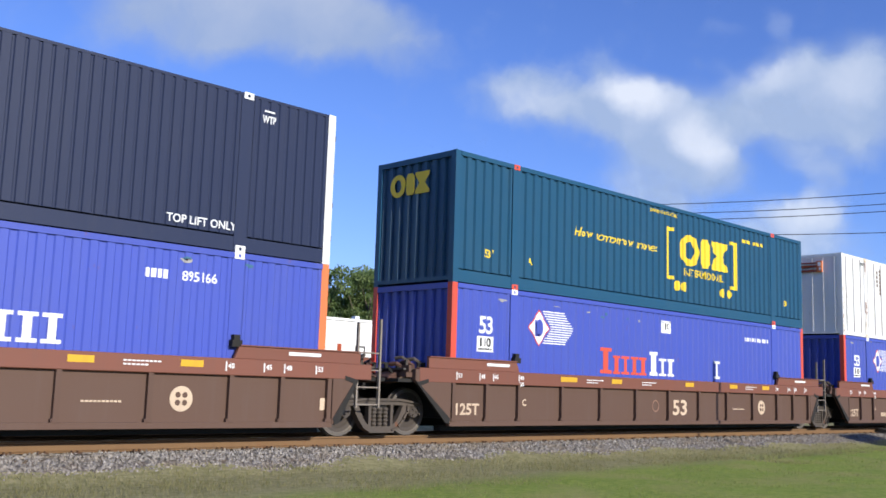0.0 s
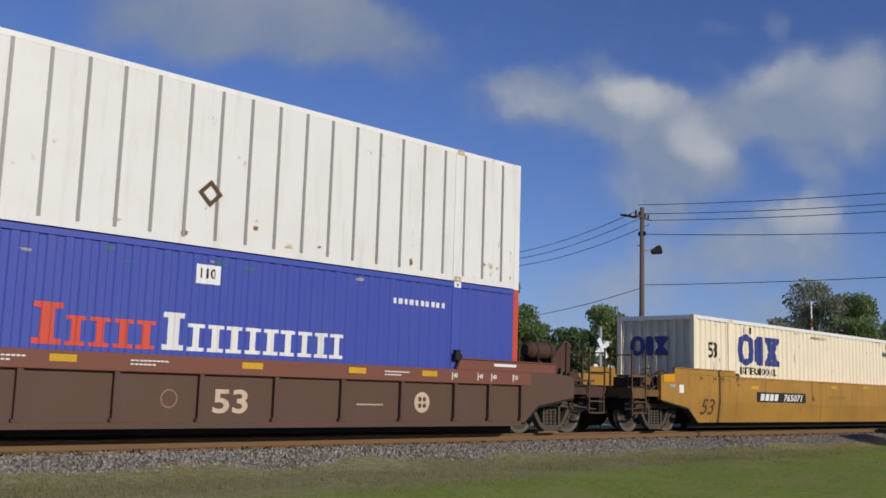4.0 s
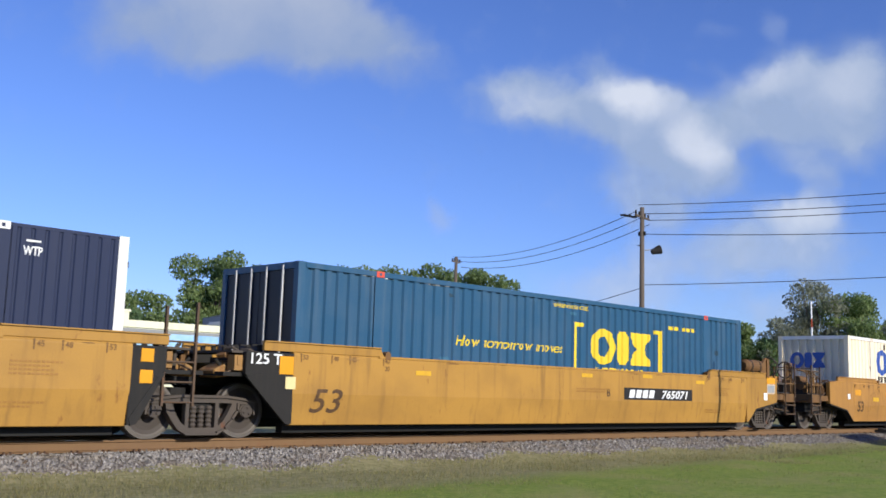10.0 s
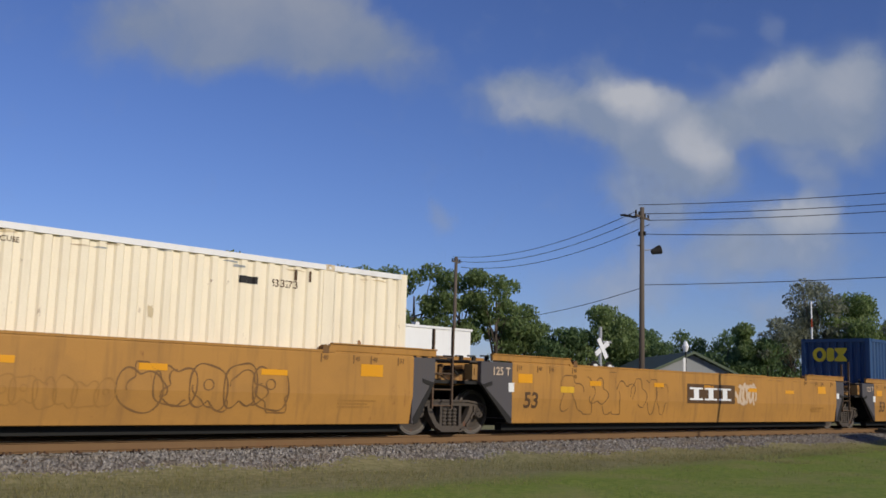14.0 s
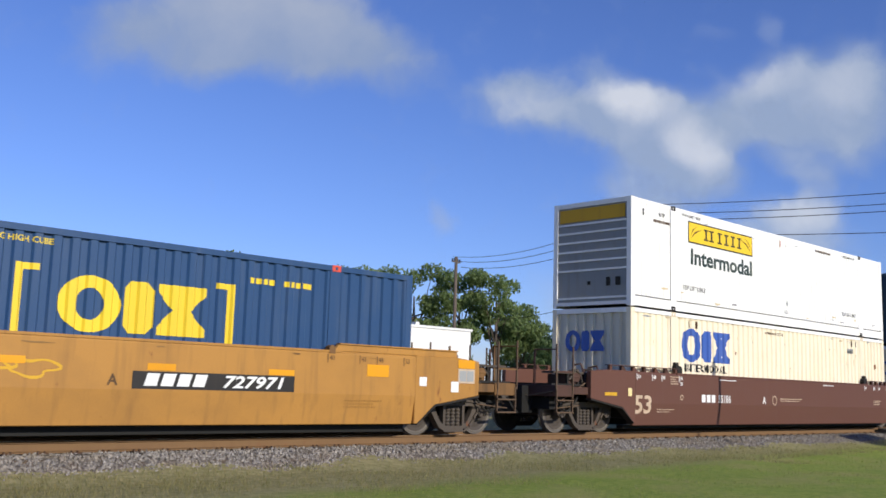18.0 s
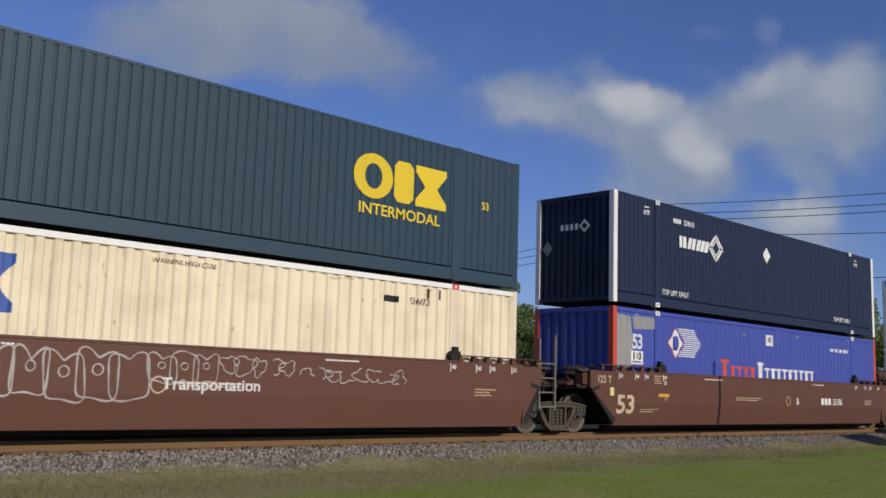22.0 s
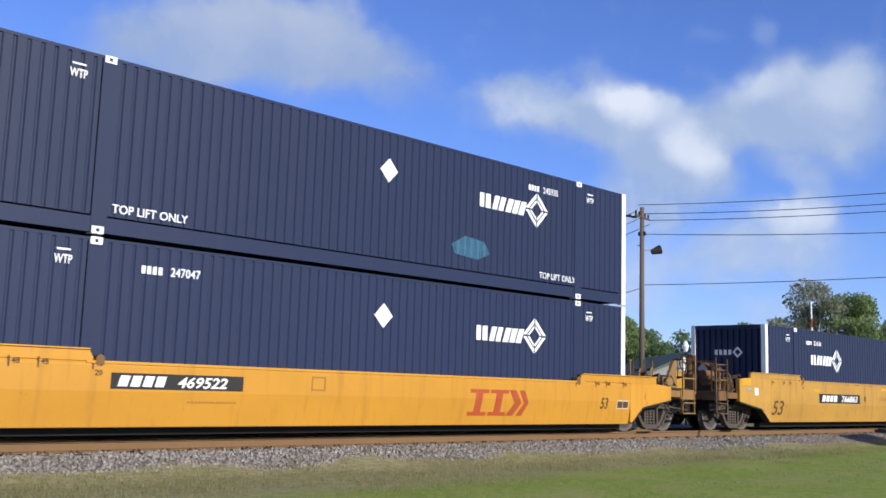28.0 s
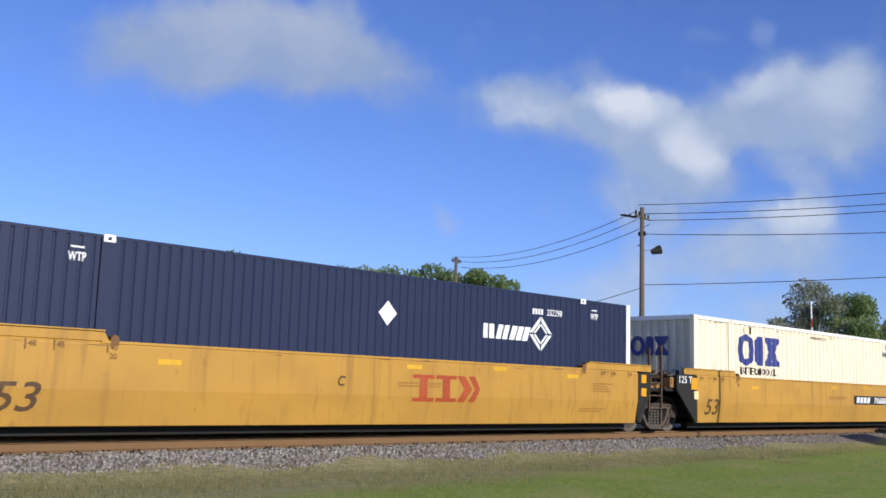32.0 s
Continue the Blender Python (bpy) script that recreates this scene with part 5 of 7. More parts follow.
# middle of each cloud at the start and the end, in half widths of the view; lobes in eighths of that
cloud("broad soft grey-white cloud high in the blue sky", (-0.40, 0.535), (-0.42, 0.455), 1.0,
      [(-1.3, 0.15, 1.8, 1.0, 0, 0.75), (0.6, 0.15, 2.0, 1.1, -8, 0.9), (2.1, -0.45, 1.4, 0.75, -14, 0.6), (-2.6, -0.1, 1.2, 0.9, 0, 0.40), (-0.6, -0.6, 1.6, 0.5, 0, 0.3)],
      [(0.2, 0.5, 2.4, 0.8, 0, 0.5)], grey=(0.37, 0.46, 0.65), white=(0.60, 0.64, 0.72), most=0.85)
cloud("bright white cumulus cloud with wispy edges", (0.475, 0.285), (0.455, 0.265), 2.3,
      [(-2.35, 0.45, 1.25, 0.60, -8, 0.80), (-0.8, 0.25, 1.35, 0.72, 4, 0.85), (0.35, -0.15, 1.35, 0.85, -22, 0.9), (1.15, -0.85, 0.85, 0.65, -30, 0.65),
       (-0.1, -1.0, 1.1, 0.8, 0, 0.55), (-0.95, 1.0, 0.40, 0.50, 20, 0.42), (-2.0, 0.95, 0.8, 0.35, 10, 0.35), (0.2, -1.5, 0.9, 0.5, 0, 0.35), (1.6, 0.2, 1.0, 0.7, 0, 0.42)],
      [(-0.35, 0.50, 0.9, 0.35, -8, 1.0), (0.85, -0.35, 0.8, 0.45, -35, 0.8), (-2.2, 0.4, 0.9, 0.4, -5, 0.45)])
cloud("bright white cumulus cloud with wispy edges", (0.80, 0.340), (0.765, 0.318), 9.9,
      [(-0.35, 0.15, 1.25, 0.85, 12, 0.85), (0.75, 0.2, 1.1, 1.1, 0, 0.75), (0.3, -0.75, 1.3, 0.65, 0, 0.5), (-1.1, -0.35, 1.1, 0.6, 0, 0.5), (1.6, -0.1, 0.9, 1.2, 0, 0.6), (0.5, -1.5, 0.6, 0.5, 0, 0.38)],
      [(-0.45, 0.45, 0.9, 0.4, 10, 0.6), (0.9, 0.3, 0.7, 0.7, 0, 0.4)], white=(0.78, 0.82, 0.91))
cloud("low soft white cloud near the treetops", (0.79, 0.025), (0.775, 0.025), 8.2,
      [(-0.1, 0.0, 1.5, 0.75, 0, 0.75), (0.35, 0.5, 0.9, 0.50, 0, 0.6), (-1.3, -0.4, 1.0, 0.6, 0, 0.5), (0.6, -0.7, 1.2, 0.6, 0, 0.35)],
      [(0.25, 0.45, 1.0, 0.4, 0, 0.7)], grey=(0.46, 0.56, 0.76), white=(0.80, 0.84, 0.92))
cloud("low soft white cloud near the treetops", (0.42, -0.105), (0.405, -0.11), 11.4,
      [(-0.6, 0.0, 1.8, 0.7, 15, 0.5), (0.5, 0.45, 1.2, 0.9, 30, 0.5)], [(0, 0, 1.5, 0.8, 0, 0.4)], grey=(0.46, 0.56, 0.78), white=(0.68, 0.74, 0.86), most=0.7)
cloud("low soft white cloud near the treetops", (0.80, -0.14), (0.79, -0.14), 12.6,
      [(0.0, 0.0, 1.4, 0.5, 0, 0.6)], [(0, 0.2, 1.0, 0.4, 0, 0.4)], grey=(0.46, 0.56, 0.78), white=(0.68, 0.74, 0.86), most=0.7)
cloud("small wisp of white cloud in the blue sky", (-0.015, 0.08), (0.005, 0.065), 13.0,
      [(0.0, 0.0, 0.32, 0.36, 0, 0.62)], grey=(0.44, 0.54, 0.76), most=0.6, ragged=0.5)
cloud("small wisp of white cloud in the blue sky", (0.76, 0.505), (0.722, 0.486), 14.0,
      [(0.0, 0.0, 0.36, 0.34, 20, 0.55), (-1.0, -0.1, 0.5, 0.25, 0, 0.35)], grey=(0.40, 0.50, 0.74), most=0.5, ragged=0.5)

# ---- buildings ----


def hall(name, label, x0, x1, y0, y1, zt, wall, roof, coping=0.12):
    b = thing(name, label, "building", x0, y0, GZ)
    h = zt - GZ
    w, dp = x1 - x0, y1 - y0
    for nm, s in (("wall", Shape().box(0, w, 0, 0.25, -0.1, h)), ("wall", Shape().box(0, w, dp - 0.25, dp, -0.1, h)),
                  ("wall", Shape().box(0, 0.25, 0.25, dp - 0.25, -0.1, h)), ("wall", Shape().box(w - 0.25, w, 0.25, dp - 0.25, -0.1, h))):
        part(nm, s, wall, b)
    part("roof", Shape().box(0.25, w - 0.25, 0.25, dp - 0.25, h - 0.45, h - 0.30), roof, b)
    if coping:
        part("coping", Shape().box(-0.06, w + 0.06, -0.06, 0.32, h, h + coping), wall, b)
        part("coping", Shape().box(-0.06, 0.32, 0.32, dp - 0.3, h, h + coping), wall, b)
    return b


CREAM_HALL = hall("shop_building", "long low cream-painted building with a flat roof", -12, 20.9, 15.0, 27, 2.62, WALL_CREAM, ROOF_GREY, 0.24)
part("chimney", Shape().box(27.1, 27.5, 0.2, 0.7, 3.0, 3.74).box(27.06, 27.54, 0.16, 0.74, 3.66, 3.74), WALL_CREAM, CREAM_HALL)
MURAL_X = 12 + 14.55
mural = part("mural", Shape().box(MURAL_X, MURAL_X + 5.9, -0.03, 0.0, 1.30, 3.0), MURAL, CREAM_HALL, "painted mural of blue sky, clouds and trees")
part("mural_border", Shape().box(MURAL_X - 0.1, MURAL_X, -0.05, 0.0, 1.22, 3.1).box(MURAL_X + 5.9, MURAL_X + 6.0, -0.05, 0.0, 1.22, 3.1).box(MURAL_X, MURAL_X + 5.9, -0.05, 0.0, 3.0, 3.1), ROOF_GREY, mural)
for mx, mh in ((0.35, 1.5), (0.75, 1.9), (1.25, 1.7), (1.7, 2.0), (2.3, 1.6), (4.9, 1.5), (5.4, 1.8)):
    rng_m = np.random.default_rng(int(mx * 100))
    part("painted_tree", Shape().add([(MURAL_X + mx + u0 + a, -0.034 - 0.0012 * k0, 1.45 + mh * 0.42 + w0 + b) for k0, (u0, w0) in enumerate(zip(rng_m.normal(0, 0.22, 26), rng_m.normal(0, 0.22, 26))) for a, b in ((-0.09, 0), (0.02, -0.08), (0.10, 0.01), (0.0, 0.09))], [(4 * k, 4 * k + 1, 4 * k + 2, 4 * k + 3) for k in range(26)])
         .box(MURAL_X + mx - 0.03, MURAL_X + mx + 0.03, -0.032, -0.03, 1.31, 1.0 + mh), MURAL_TREE if mx < 4 else MURAL_GREEN, mural)
GABLE_HALL = hall("annex", "small cream-painted annex with a flat roof", 20.95, 23.6, 14.9, 24, 3.0, WALL_CREAM, ROOF_GREY, 0.1)
part("window", Shape().box(0.35, 1.3, -0.02, 0.03, 0.9, 1.7), DARK, GABLE_HALL)
GREY_HALL = hall("back_building", "low grey-roofed building behind the annex", 25.6, 29.6, 24.6, 27.6, 4.0, WALL_GREY, ROOF_GREY, 0.0)
part("metal_roof", Shape().prism_x([(-0.3, 4.45), (3.3, 4.45), (3.3, 4.6), (1.5, 4.75), (-0.3, 4.6)], 0.5, 4.3), ROOF_GREY, GREY_HALL)
for vx in (0.7, 2.5):
    part("roof_vent", Shape().box(vx, vx + 0.3, 0.3, 0.6, 4.5, 5.0), WALL_WHITE, GREY_HALL)
WHITE_HALL = hall("warehouse", "long low white-painted building with a parapet", 23.7, 31.95, 15.0, 24, 3.46, WALL_WHITE, ROOF_GREY, 0.1)
for wx in (1.9, 3.6, 5.3):
    part("roof_vent", Shape().box(wx, wx + 0.22, 0.5, 0.75, 3.9, 4.25), WALL_WHITE, WHITE_HALL)
part("wall_sign", Shape().box(0.62, 0.82, -0.03, 0.0, 2.55, 3.05), INK_BRICK, WHITE_HALL)
for wx in (1.55, 3.2):
    part("window_frame", Shape().box(wx, wx + 0.06, -0.03, 0.02, 1.9, 3.0).box(wx + 0.44, wx + 0.5, -0.03, 0.02, 1.9, 3.0).box(wx, wx + 0.5, -0.03, 0.02, 2.94, 3.0), DARK, WHITE_HALL)
    part("window_pane", Shape().box(wx + 0.06, wx + 0.44, -0.012, 0.02, 1.9, 2.94), WALL_WHITE, WHITE_HALL)

for h in (CREAM_HALL, GABLE_HALL, GREY_HALL, WHITE_HALL):
    h.matrix_basis = Matrix.Translation(Vector(EYE) + 1.15 * (h.matrix_basis.translation - Vector(EYE))) @ Matrix.Scale(1.15, 4)

house = thing("house", "small grey house with a green gabled roof", "house", 53.5, 18.0, GZ, -43)
for nm, s in (("wall", Shape().box(-2.6, 2.6, -4, -3.8, 0, 2.6)), ("wall", Shape().box(-2.6, 2.6, 9.8, 10, 0, 2.6)), ("wall", Shape().box(-2.6, -2.4, -3.8, 9.8, 0, 2.6)), ("wall", Shape().box(2.4, 2.6, -3.8, 9.8, 0, 2.6))):
    part(nm, s, WALL_GREY, house)
part("gable", Shape().prism([(-2.6, 2.6), (2.6, 2.6), (0, 3.75)], -4.0, -3.85), WALL_GREY, house)
for sx in (-1, 1):
    part("roof", Shape().prism(flip([(sx * 3.1, 2.38), (sx * 3.1, 2.52), (0, 3.98), (0, 3.82)], -sx), -4.4, 10.4), ROOF_GREEN, house)

# ---- trees ----


def tree(x, y, height, spread, seed, leaf, label, n=2600, low=0.32, gap=1.0, size=0.15):
    rng = np.random.default_rng(seed)
    height *= 1.06
    t = thing("tree", label, "tree", x, y, GZ, group="trees behind the railway")
    s = Shape()
    lean = rng.normal(0, 0.04, 2) * height
    pts = [(0, 0, -0.2), (lean[0] * 0.3, lean[1] * 0.3, height * 0.3), (lean[0], lean[1], height * 0.75)]
    r = 0.022 * height
    s.tube(pts[0], pts[1], r, 8, r * 0.75)
    s.tube(pts[1], pts[2], r * 0.75, 8, r * 0.25)
    clumps = []
    k = 11
    for i in range(k):
        a = 2 * math.pi * (i * 0.382 + rng.uniform(-0.1, 0.1))
        z0 = height * rng.uniform(low * 0.8, 0.65)
        z1 = height * rng.uniform(low + 0.15, 0.93)
        d = spread * rng.uniform(0.35, 0.95) * math.sqrt(max(0.1, 1.05 - ((z1 / height - 0.55) / 0.5) ** 2))
        e = (d * math.cos(a), d * math.sin(a), z1)
        s.tube((lean[0] * 0.5, lean[1] * 0.5, z0), e, r * 0.32, 5, r * 0.08)
        clumps.append((e, spread * rng.uniform(0.24, 0.42)))
        m = tuple(0.55 * q for q in e[:2]) + (0.6 * z1 + 0.4 * z0,)
        clumps.append((m, spread * rng.uniform(0.2, 0.34)))
    clumps.append(((lean[0], lean[1], height * 0.88), spread * 0.34))
    part("trunk", s, BARK, t, smooth=True)
    v, f = [], []
    wts = np.array([c[1] ** 2 for c in clumps])
    n = int(n * 2.3)
    pick = rng.choice(len(clumps), n, p=wts / wts.sum())
    for i in pick:
        (cx, cy, cz), cr = clumps[i]
        q = rng.normal(0, 1, 3)
        q *= cr * rng.uniform(0.45, 1.08) ** gap / np.linalg.norm(q)
        c = np.array([cx, cy, cz]) + q * (1, 1, 0.72)
        if c[2] > height:
            c[2] = height - rng.uniform(0, 0.3)
        rot = np.array(Euler(rng.uniform(0, 6.28, 3)).to_matrix())
        w = size * rng.uniform(0.55, 1.3)
        p = np.array([(-w, 0, 0), (0, -w * 0.5, 0), (w, 0, 0.1 * w), (0, w * 0.5, 0)]) @ rot.T + c
        b = len(v)
        v += [tuple(z) for z in p]
        f.append((b, b + 1, b + 2, b + 3))
    me = bpy.data.meshes.new("crown")
    me.from_pydata(v, [], f)
    me.materials.append(leaf)
    part("crown", me, leaf, t)
    return t


OAK = "green broad-leaved tree with an uneven crown"
for x, y, h, w, seed, leaf, label, n in (
        (32.9, 48.1, 7.4, 3.0, 1, LEAF_A, OAK, 3000), (30.6, 45.8, 5.9, 2.8, 21, LEAF_B, OAK, 2200), (37.2, 46, 10.1, 3.6, 2, LEAF_A, OAK, 4600), (39.9, 44.4, 9.6, 3.0, 3, LEAF_B, OAK, 4000),
        (41.5, 50, 8.8, 3.4, 22, LEAF_B, OAK, 3000), (45.0, 44, 10.2, 2.7, 4, LEAF_A, OAK, 3000), (48.0, 41.5, 10.1, 2.9, 5, LEAF_A, OAK, 3200), (50.6, 39, 10.5, 2.8, 6, LEAF_A, OAK, 3200),
        (43.4, 46, 7.9, 2.8, 41, LEAF_A, OAK, 2800), (46.6, 45, 8.6, 2.8, 42, LEAF_B, OAK, 2800), (41.0, 47, 10.0, 3.0, 43, LEAF_A, OAK, 3000),
        (50.6, 43.4, 10.3, 3.0, 44, LEAF_A, OAK, 3000), (47.4, 46.0, 8.7, 3.0, 45, LEAF_A, OAK, 3000), (53.4, 37, 10.0, 2.6, 7, LEAF_A, OAK, 3000), (55.2, 34.8, 10.1, 2.6, 8, LEAF_A, OAK, 2600), (57.0, 34, 7.6, 2.4, 23, LEAF_A, OAK, 2400),
        (61.2, 29.2, 7.7, 3.2, 9, LEAF_A, OAK, 3400), (59, 32, 6.0, 2.8, 24, LEAF_B, OAK, 2400), (65, 28, 6.2, 3.0, 25, LEAF_B, OAK, 2400),
        (72, 34, 6.6, 3.2, 10, LEAF_B, OAK, 2200), (79, 33, 7.2, 2.6, 11, LEAF_B, "tall thin pine with sparse tufted crown", 1300),
        (82, 31, 7.3, 2.6, 26, LEAF_B, "tall thin pine with sparse tufted crown", 1300), (88, 30, 6.4, 3.6, 27, LEAF_B, OAK, 2200),
        (73.8, 24, 7.1, 2.1, 12, LEAF_A, OAK, 2400), (75.5, 21.8, 7.6, 2.6, 13, LEAF_C, OAK, 1800), (77.5, 20.4, 10.8, 3.2, 14, LEAF_C, "tall greyish tree with bare twigs and hanging moss", 2600),
        (80.0, 17.4, 9.9, 3.4, 15, LEAF_A, OAK, 4000), (82.5, 15.5, 8.0, 2.8, 16, LEAF_C, OAK, 2600), (86, 12, 7.0, 3.0, 28, LEAF_A, OAK, 2600)):
    tree(x, y, h, w, seed, leaf, label, n)
for i in range(15):
    tree(40 + 2.6 * i, 55 - 1.75 * i + 2.5 * (i % 3), 5.2 + 1.3 * ((i * 7) % 4) / 3, 2.7, 60 + i, LEAF_B if i % 2 else LEAF_A, "low bushy tree in the undergrowth behind the buildings", 1500, low=0.08)

for i in range(9):
    tree(70 + 2.6 * i, 27 - 2.0 * i + 1.5 * (i % 2), 3.9 + 0.9 * (i % 3), 3.0, 90 + i, LEAF_B, "low bushy tree in the undergrowth behind the buildings", 1400, low=0.05)

# ---- poles, wires and crossing signals ----


def sag_wire(a, b, drop, r=0.018, n=14):
    a, b = Vector(a), Vector(b)
    pts = [a.lerp(b, i / n) - Vector((0, 0, drop * 4 * (i / n) * (1 - i / n))) for i in range(n + 1)]
    ob = new("power_line", Shape().path(pts, r, 5).data("power_line", DARK))
    return tagged(ob, "thin black overhead power line", "power line", group="overhead lines")


def utility_pole(x, y, top, arm_z, arm, turn, label, lamp=False):
    p = thing("utility_pole", label, "pole", x, y, GZ)
    part("post", Shape().tube((0, 0, -0.3), (0, 0, top - GZ), 0.16, 10, 0.11), WOOD, p, smooth=True)
    c, s = math.cos(radians(turn)), math.sin(radians(turn))
    if arm:
        part("crossarm", Shape().tube((-arm * c, -arm * s, arm_z - GZ), (arm * c, arm * s, arm_z - GZ), 0.06, 6), WOOD, p)
        ins = Shape()
        for k in (-1, -0.45, 0.45, 1):
            ins.tube((k * arm * 0.92 * c, k * arm * 0.92 * s, arm_z - GZ), (k * arm * 0.92 * c, k * arm * 0.92 * s, arm_z - GZ + 0.24), 0.05, 6)
        part("insulator", ins, DARK, p)
    if lamp:
        z = 8.05 - GZ
        part("lamp_arm", Shape().path([(0, 0, z), (0.35, -0.25, z + 0.05), (0.5, -0.36, z)], 0.03), GALV, p)
        part("floodlight", Shape().tube((0.42, -0.30, z - 0.06), (0.78, -0.56, z + 0.10), 0.13, 12, 0.24), DARK, p)
        part("lens", Shape().tube((0.78, -0.56, z + 0.10), (0.80, -0.575, z + 0.11), 0.20, 12), GALV, p)
        for q in (-0.16, -0.34, -0.50):
            part("dead_end_insulator", Shape().tube((q, 0.62 * abs(q) * 2, 9.72 - GZ + 0.25 * abs(q)), (q - 0.10, 0.62 * abs(q) * 2 + 0.28, 9.74 - GZ + 0.25 * abs(q)), 0.07, 8, 0.05), DARK, p)
        part("bracket", Shape().tube((0, 0, z + 0.2), (-0.25, 0.1, z + 0.25), 0.03).box(-0.05, 0.05, -0.2, 0.2, z + 0.75, z + 0.95), DARK, p)
    return p


utility_pole(41.08, 12.0, 10.25, 9.75, 0.8, 10, "tall wooden utility pole with a floodlight and wires", True)
utility_pole(49.7, 33.9, 10.3, 9.95, 0.5, 10, "wooden utility pole behind the buildings")
utility_pole(38.6, -14.5, 10.9, 10.4, 0.8, 10, "tall wooden utility pole beside the road")
for a, b, drop in (((40.6, 11.9, 10.3), (46.2, -8.5, 10.4), 0.30), ((41.2, 12.1, 9.95), (46.3, -8.6, 9.9), 0.30), ((41.8, 12.1, 9.70), (46.4, -8.8, 9.6), 0.30),
                   ((41.2, 12.0, 8.90), (46.4, -8.8, 8.3), 0.25), ((41.25, 11.95, 6.32), (46.4, -8.8, 6.75), 0.20),
                   ((40.5, 12.0, 9.95), (49.4, 33.9, 10.3), 0.75), ((41.2, 12.0, 9.8), (49.8, 33.9, 10.0), 0.8), ((41.9, 12.1, 9.5), (50.1, 33.8, 9.6), 0.8),
                   ((41.2, 12.0, 6.2), (47.5, 27.5, 5.4), 0.25)):
    sag_wire(a, b, drop)


def crossbuck(x, y, turn):
    p = thing("crossing_signal", "railway crossing signal with white crossbuck and lamps", "crossing signal", x, y, GZ, turn)
    part("mast", Shape().tube((0, 0, -0.1), (0, 0, 4.1), 0.07, 10), GALV, p)
    for a in (-1, 1):
        blade = part("crossbuck_blade", Shape().box(-0.46, 0.46, -0.11 - 0.012 * (a + 1), -0.095 - 0.012 * (a + 1), -0.105, 0.105), INK_WHITE, p)
        blade.matrix_basis = pose(0, 0, 3.22, 0, 45 * a + 12, 0)
    part("crossarm", Shape().box(-0.75, 0.75, -0.04, 0.04, 2.52, 2.58), DARK, p)
    for a in (-1, 1):
        lamp = part("lamp_disc", Shape().tube((a * 0.42, -0.06, 2.45), (a * 0.42, -0.10, 2.45), 0.25, 16), DARK, p)
        part("lens", Shape().tube((a * 0.42, -0.10, 2.45), (a * 0.42, -0.16, 2.45), 0.13, 14), WALL_WHITE, lamp)
    part("side_light", Shape().box(0.1, 0.62, -0.05, 0.05, 3.46, 3.54), GALV, p)
    return p


crossbuck(32.7, 8.3, -6)

gate = thing("crossing_gate", "raised crossing gate arm striped red and white", "crossing gate", 41.5, 3.45, GZ)
part("mast", Shape().tube((0, 0, -0.1), (0, 0, 3.2), 0.06, 10).box(-0.2, 0.2, -0.15, 0.15, 0.9, 1.5), GALV, gate)
for i in range(11):
    part("gate_stripe", Shape().box(-0.04, 0.04, -0.02, 0.02, 1.5 + 0.38 * i, 1.5 + 0.38 * (i + 1)), INK_BRICK if i in (4, 8) else POST_WHITE, gate)

lamp_post = thing("street_lamp", "dark street lamp with a white globe and banner", "street lamp", 41.3, 9.65, GZ)
part("post", Shape().tube((0, 0, -0.1), (0, 0, 3.5), 0.05, 8, 0.035), DARK, lamp_post)
part("globe", Shape().tube((0, 0, 3.5), (0, 0, 3.75), 0.09, 10, 0.17).tube((0, 0, 3.75), (0, 0, 4.0), 0.17, 10, 0.06), WALL_WHITE, lamp_post)
part("banner", Shape().box(-0.22, 0.0, -0.02, 0.0, 2.35, 3.2), WALL_WHITE, lamp_post)

# unseen post, placed so that its thin upright shadow falls on the train
mast = thing("sign_post", "slim grey steel post out of view, added for its shadow", "post", 24.95, -8.5, GZ)
part("post", Shape().tube((0, 0, -0.2), (0, 0, 4.83 - GZ), 0.055, 10), GALV, mast)
part("cap", Shape().tube((0, 0, 4.83 - GZ), (0, 0, 4.89 - GZ), 0.07, 10, 0.04), GALV, mast)
# box added out of view, sized to throw a dark wedge by the crossing
caster = thing("shadow_caster", "grey metal box out of view, added to cast a shadow", "cabinet", 33.8, -9.2, GZ)
part("body", Shape().box(-1.2, 1.2, -1.1, 1.1, 0.15, 2.95), GALV, caster, bevel=0.02)
part("plinth", Shape().box(-1.3, 1.3, -1.2, 1.2, -0.1, 0.15), WALL_GREY, caster)
part("roof", Shape().box(-1.3, 1.3, -1.2, 1.2, 2.95, 3.05), GALV, caster)

# ---- writing and painted marks ----
YF, YS = -HW + 0.001, -YC - 0.004   # just proud of a container's side and of a car's side


def ibeam(x, w, h, st=0.36, z=0.0, skew=0.0):
    """A plain upright with a foot and a head."""
    a, b = x + w * (1 - st) / 2, x + w * (1 + st) / 2
    t = h * 0.14
    o = [(x, 0), (x + w, 0), (x + w, t), (b, t), (b, h - t), (x + w, h - t), (x + w, h), (x, h), (x, h - t), (a, h - t), (a, t), (x, t)]
    return [[(u + skew * v, v + z) for u, v in o]]


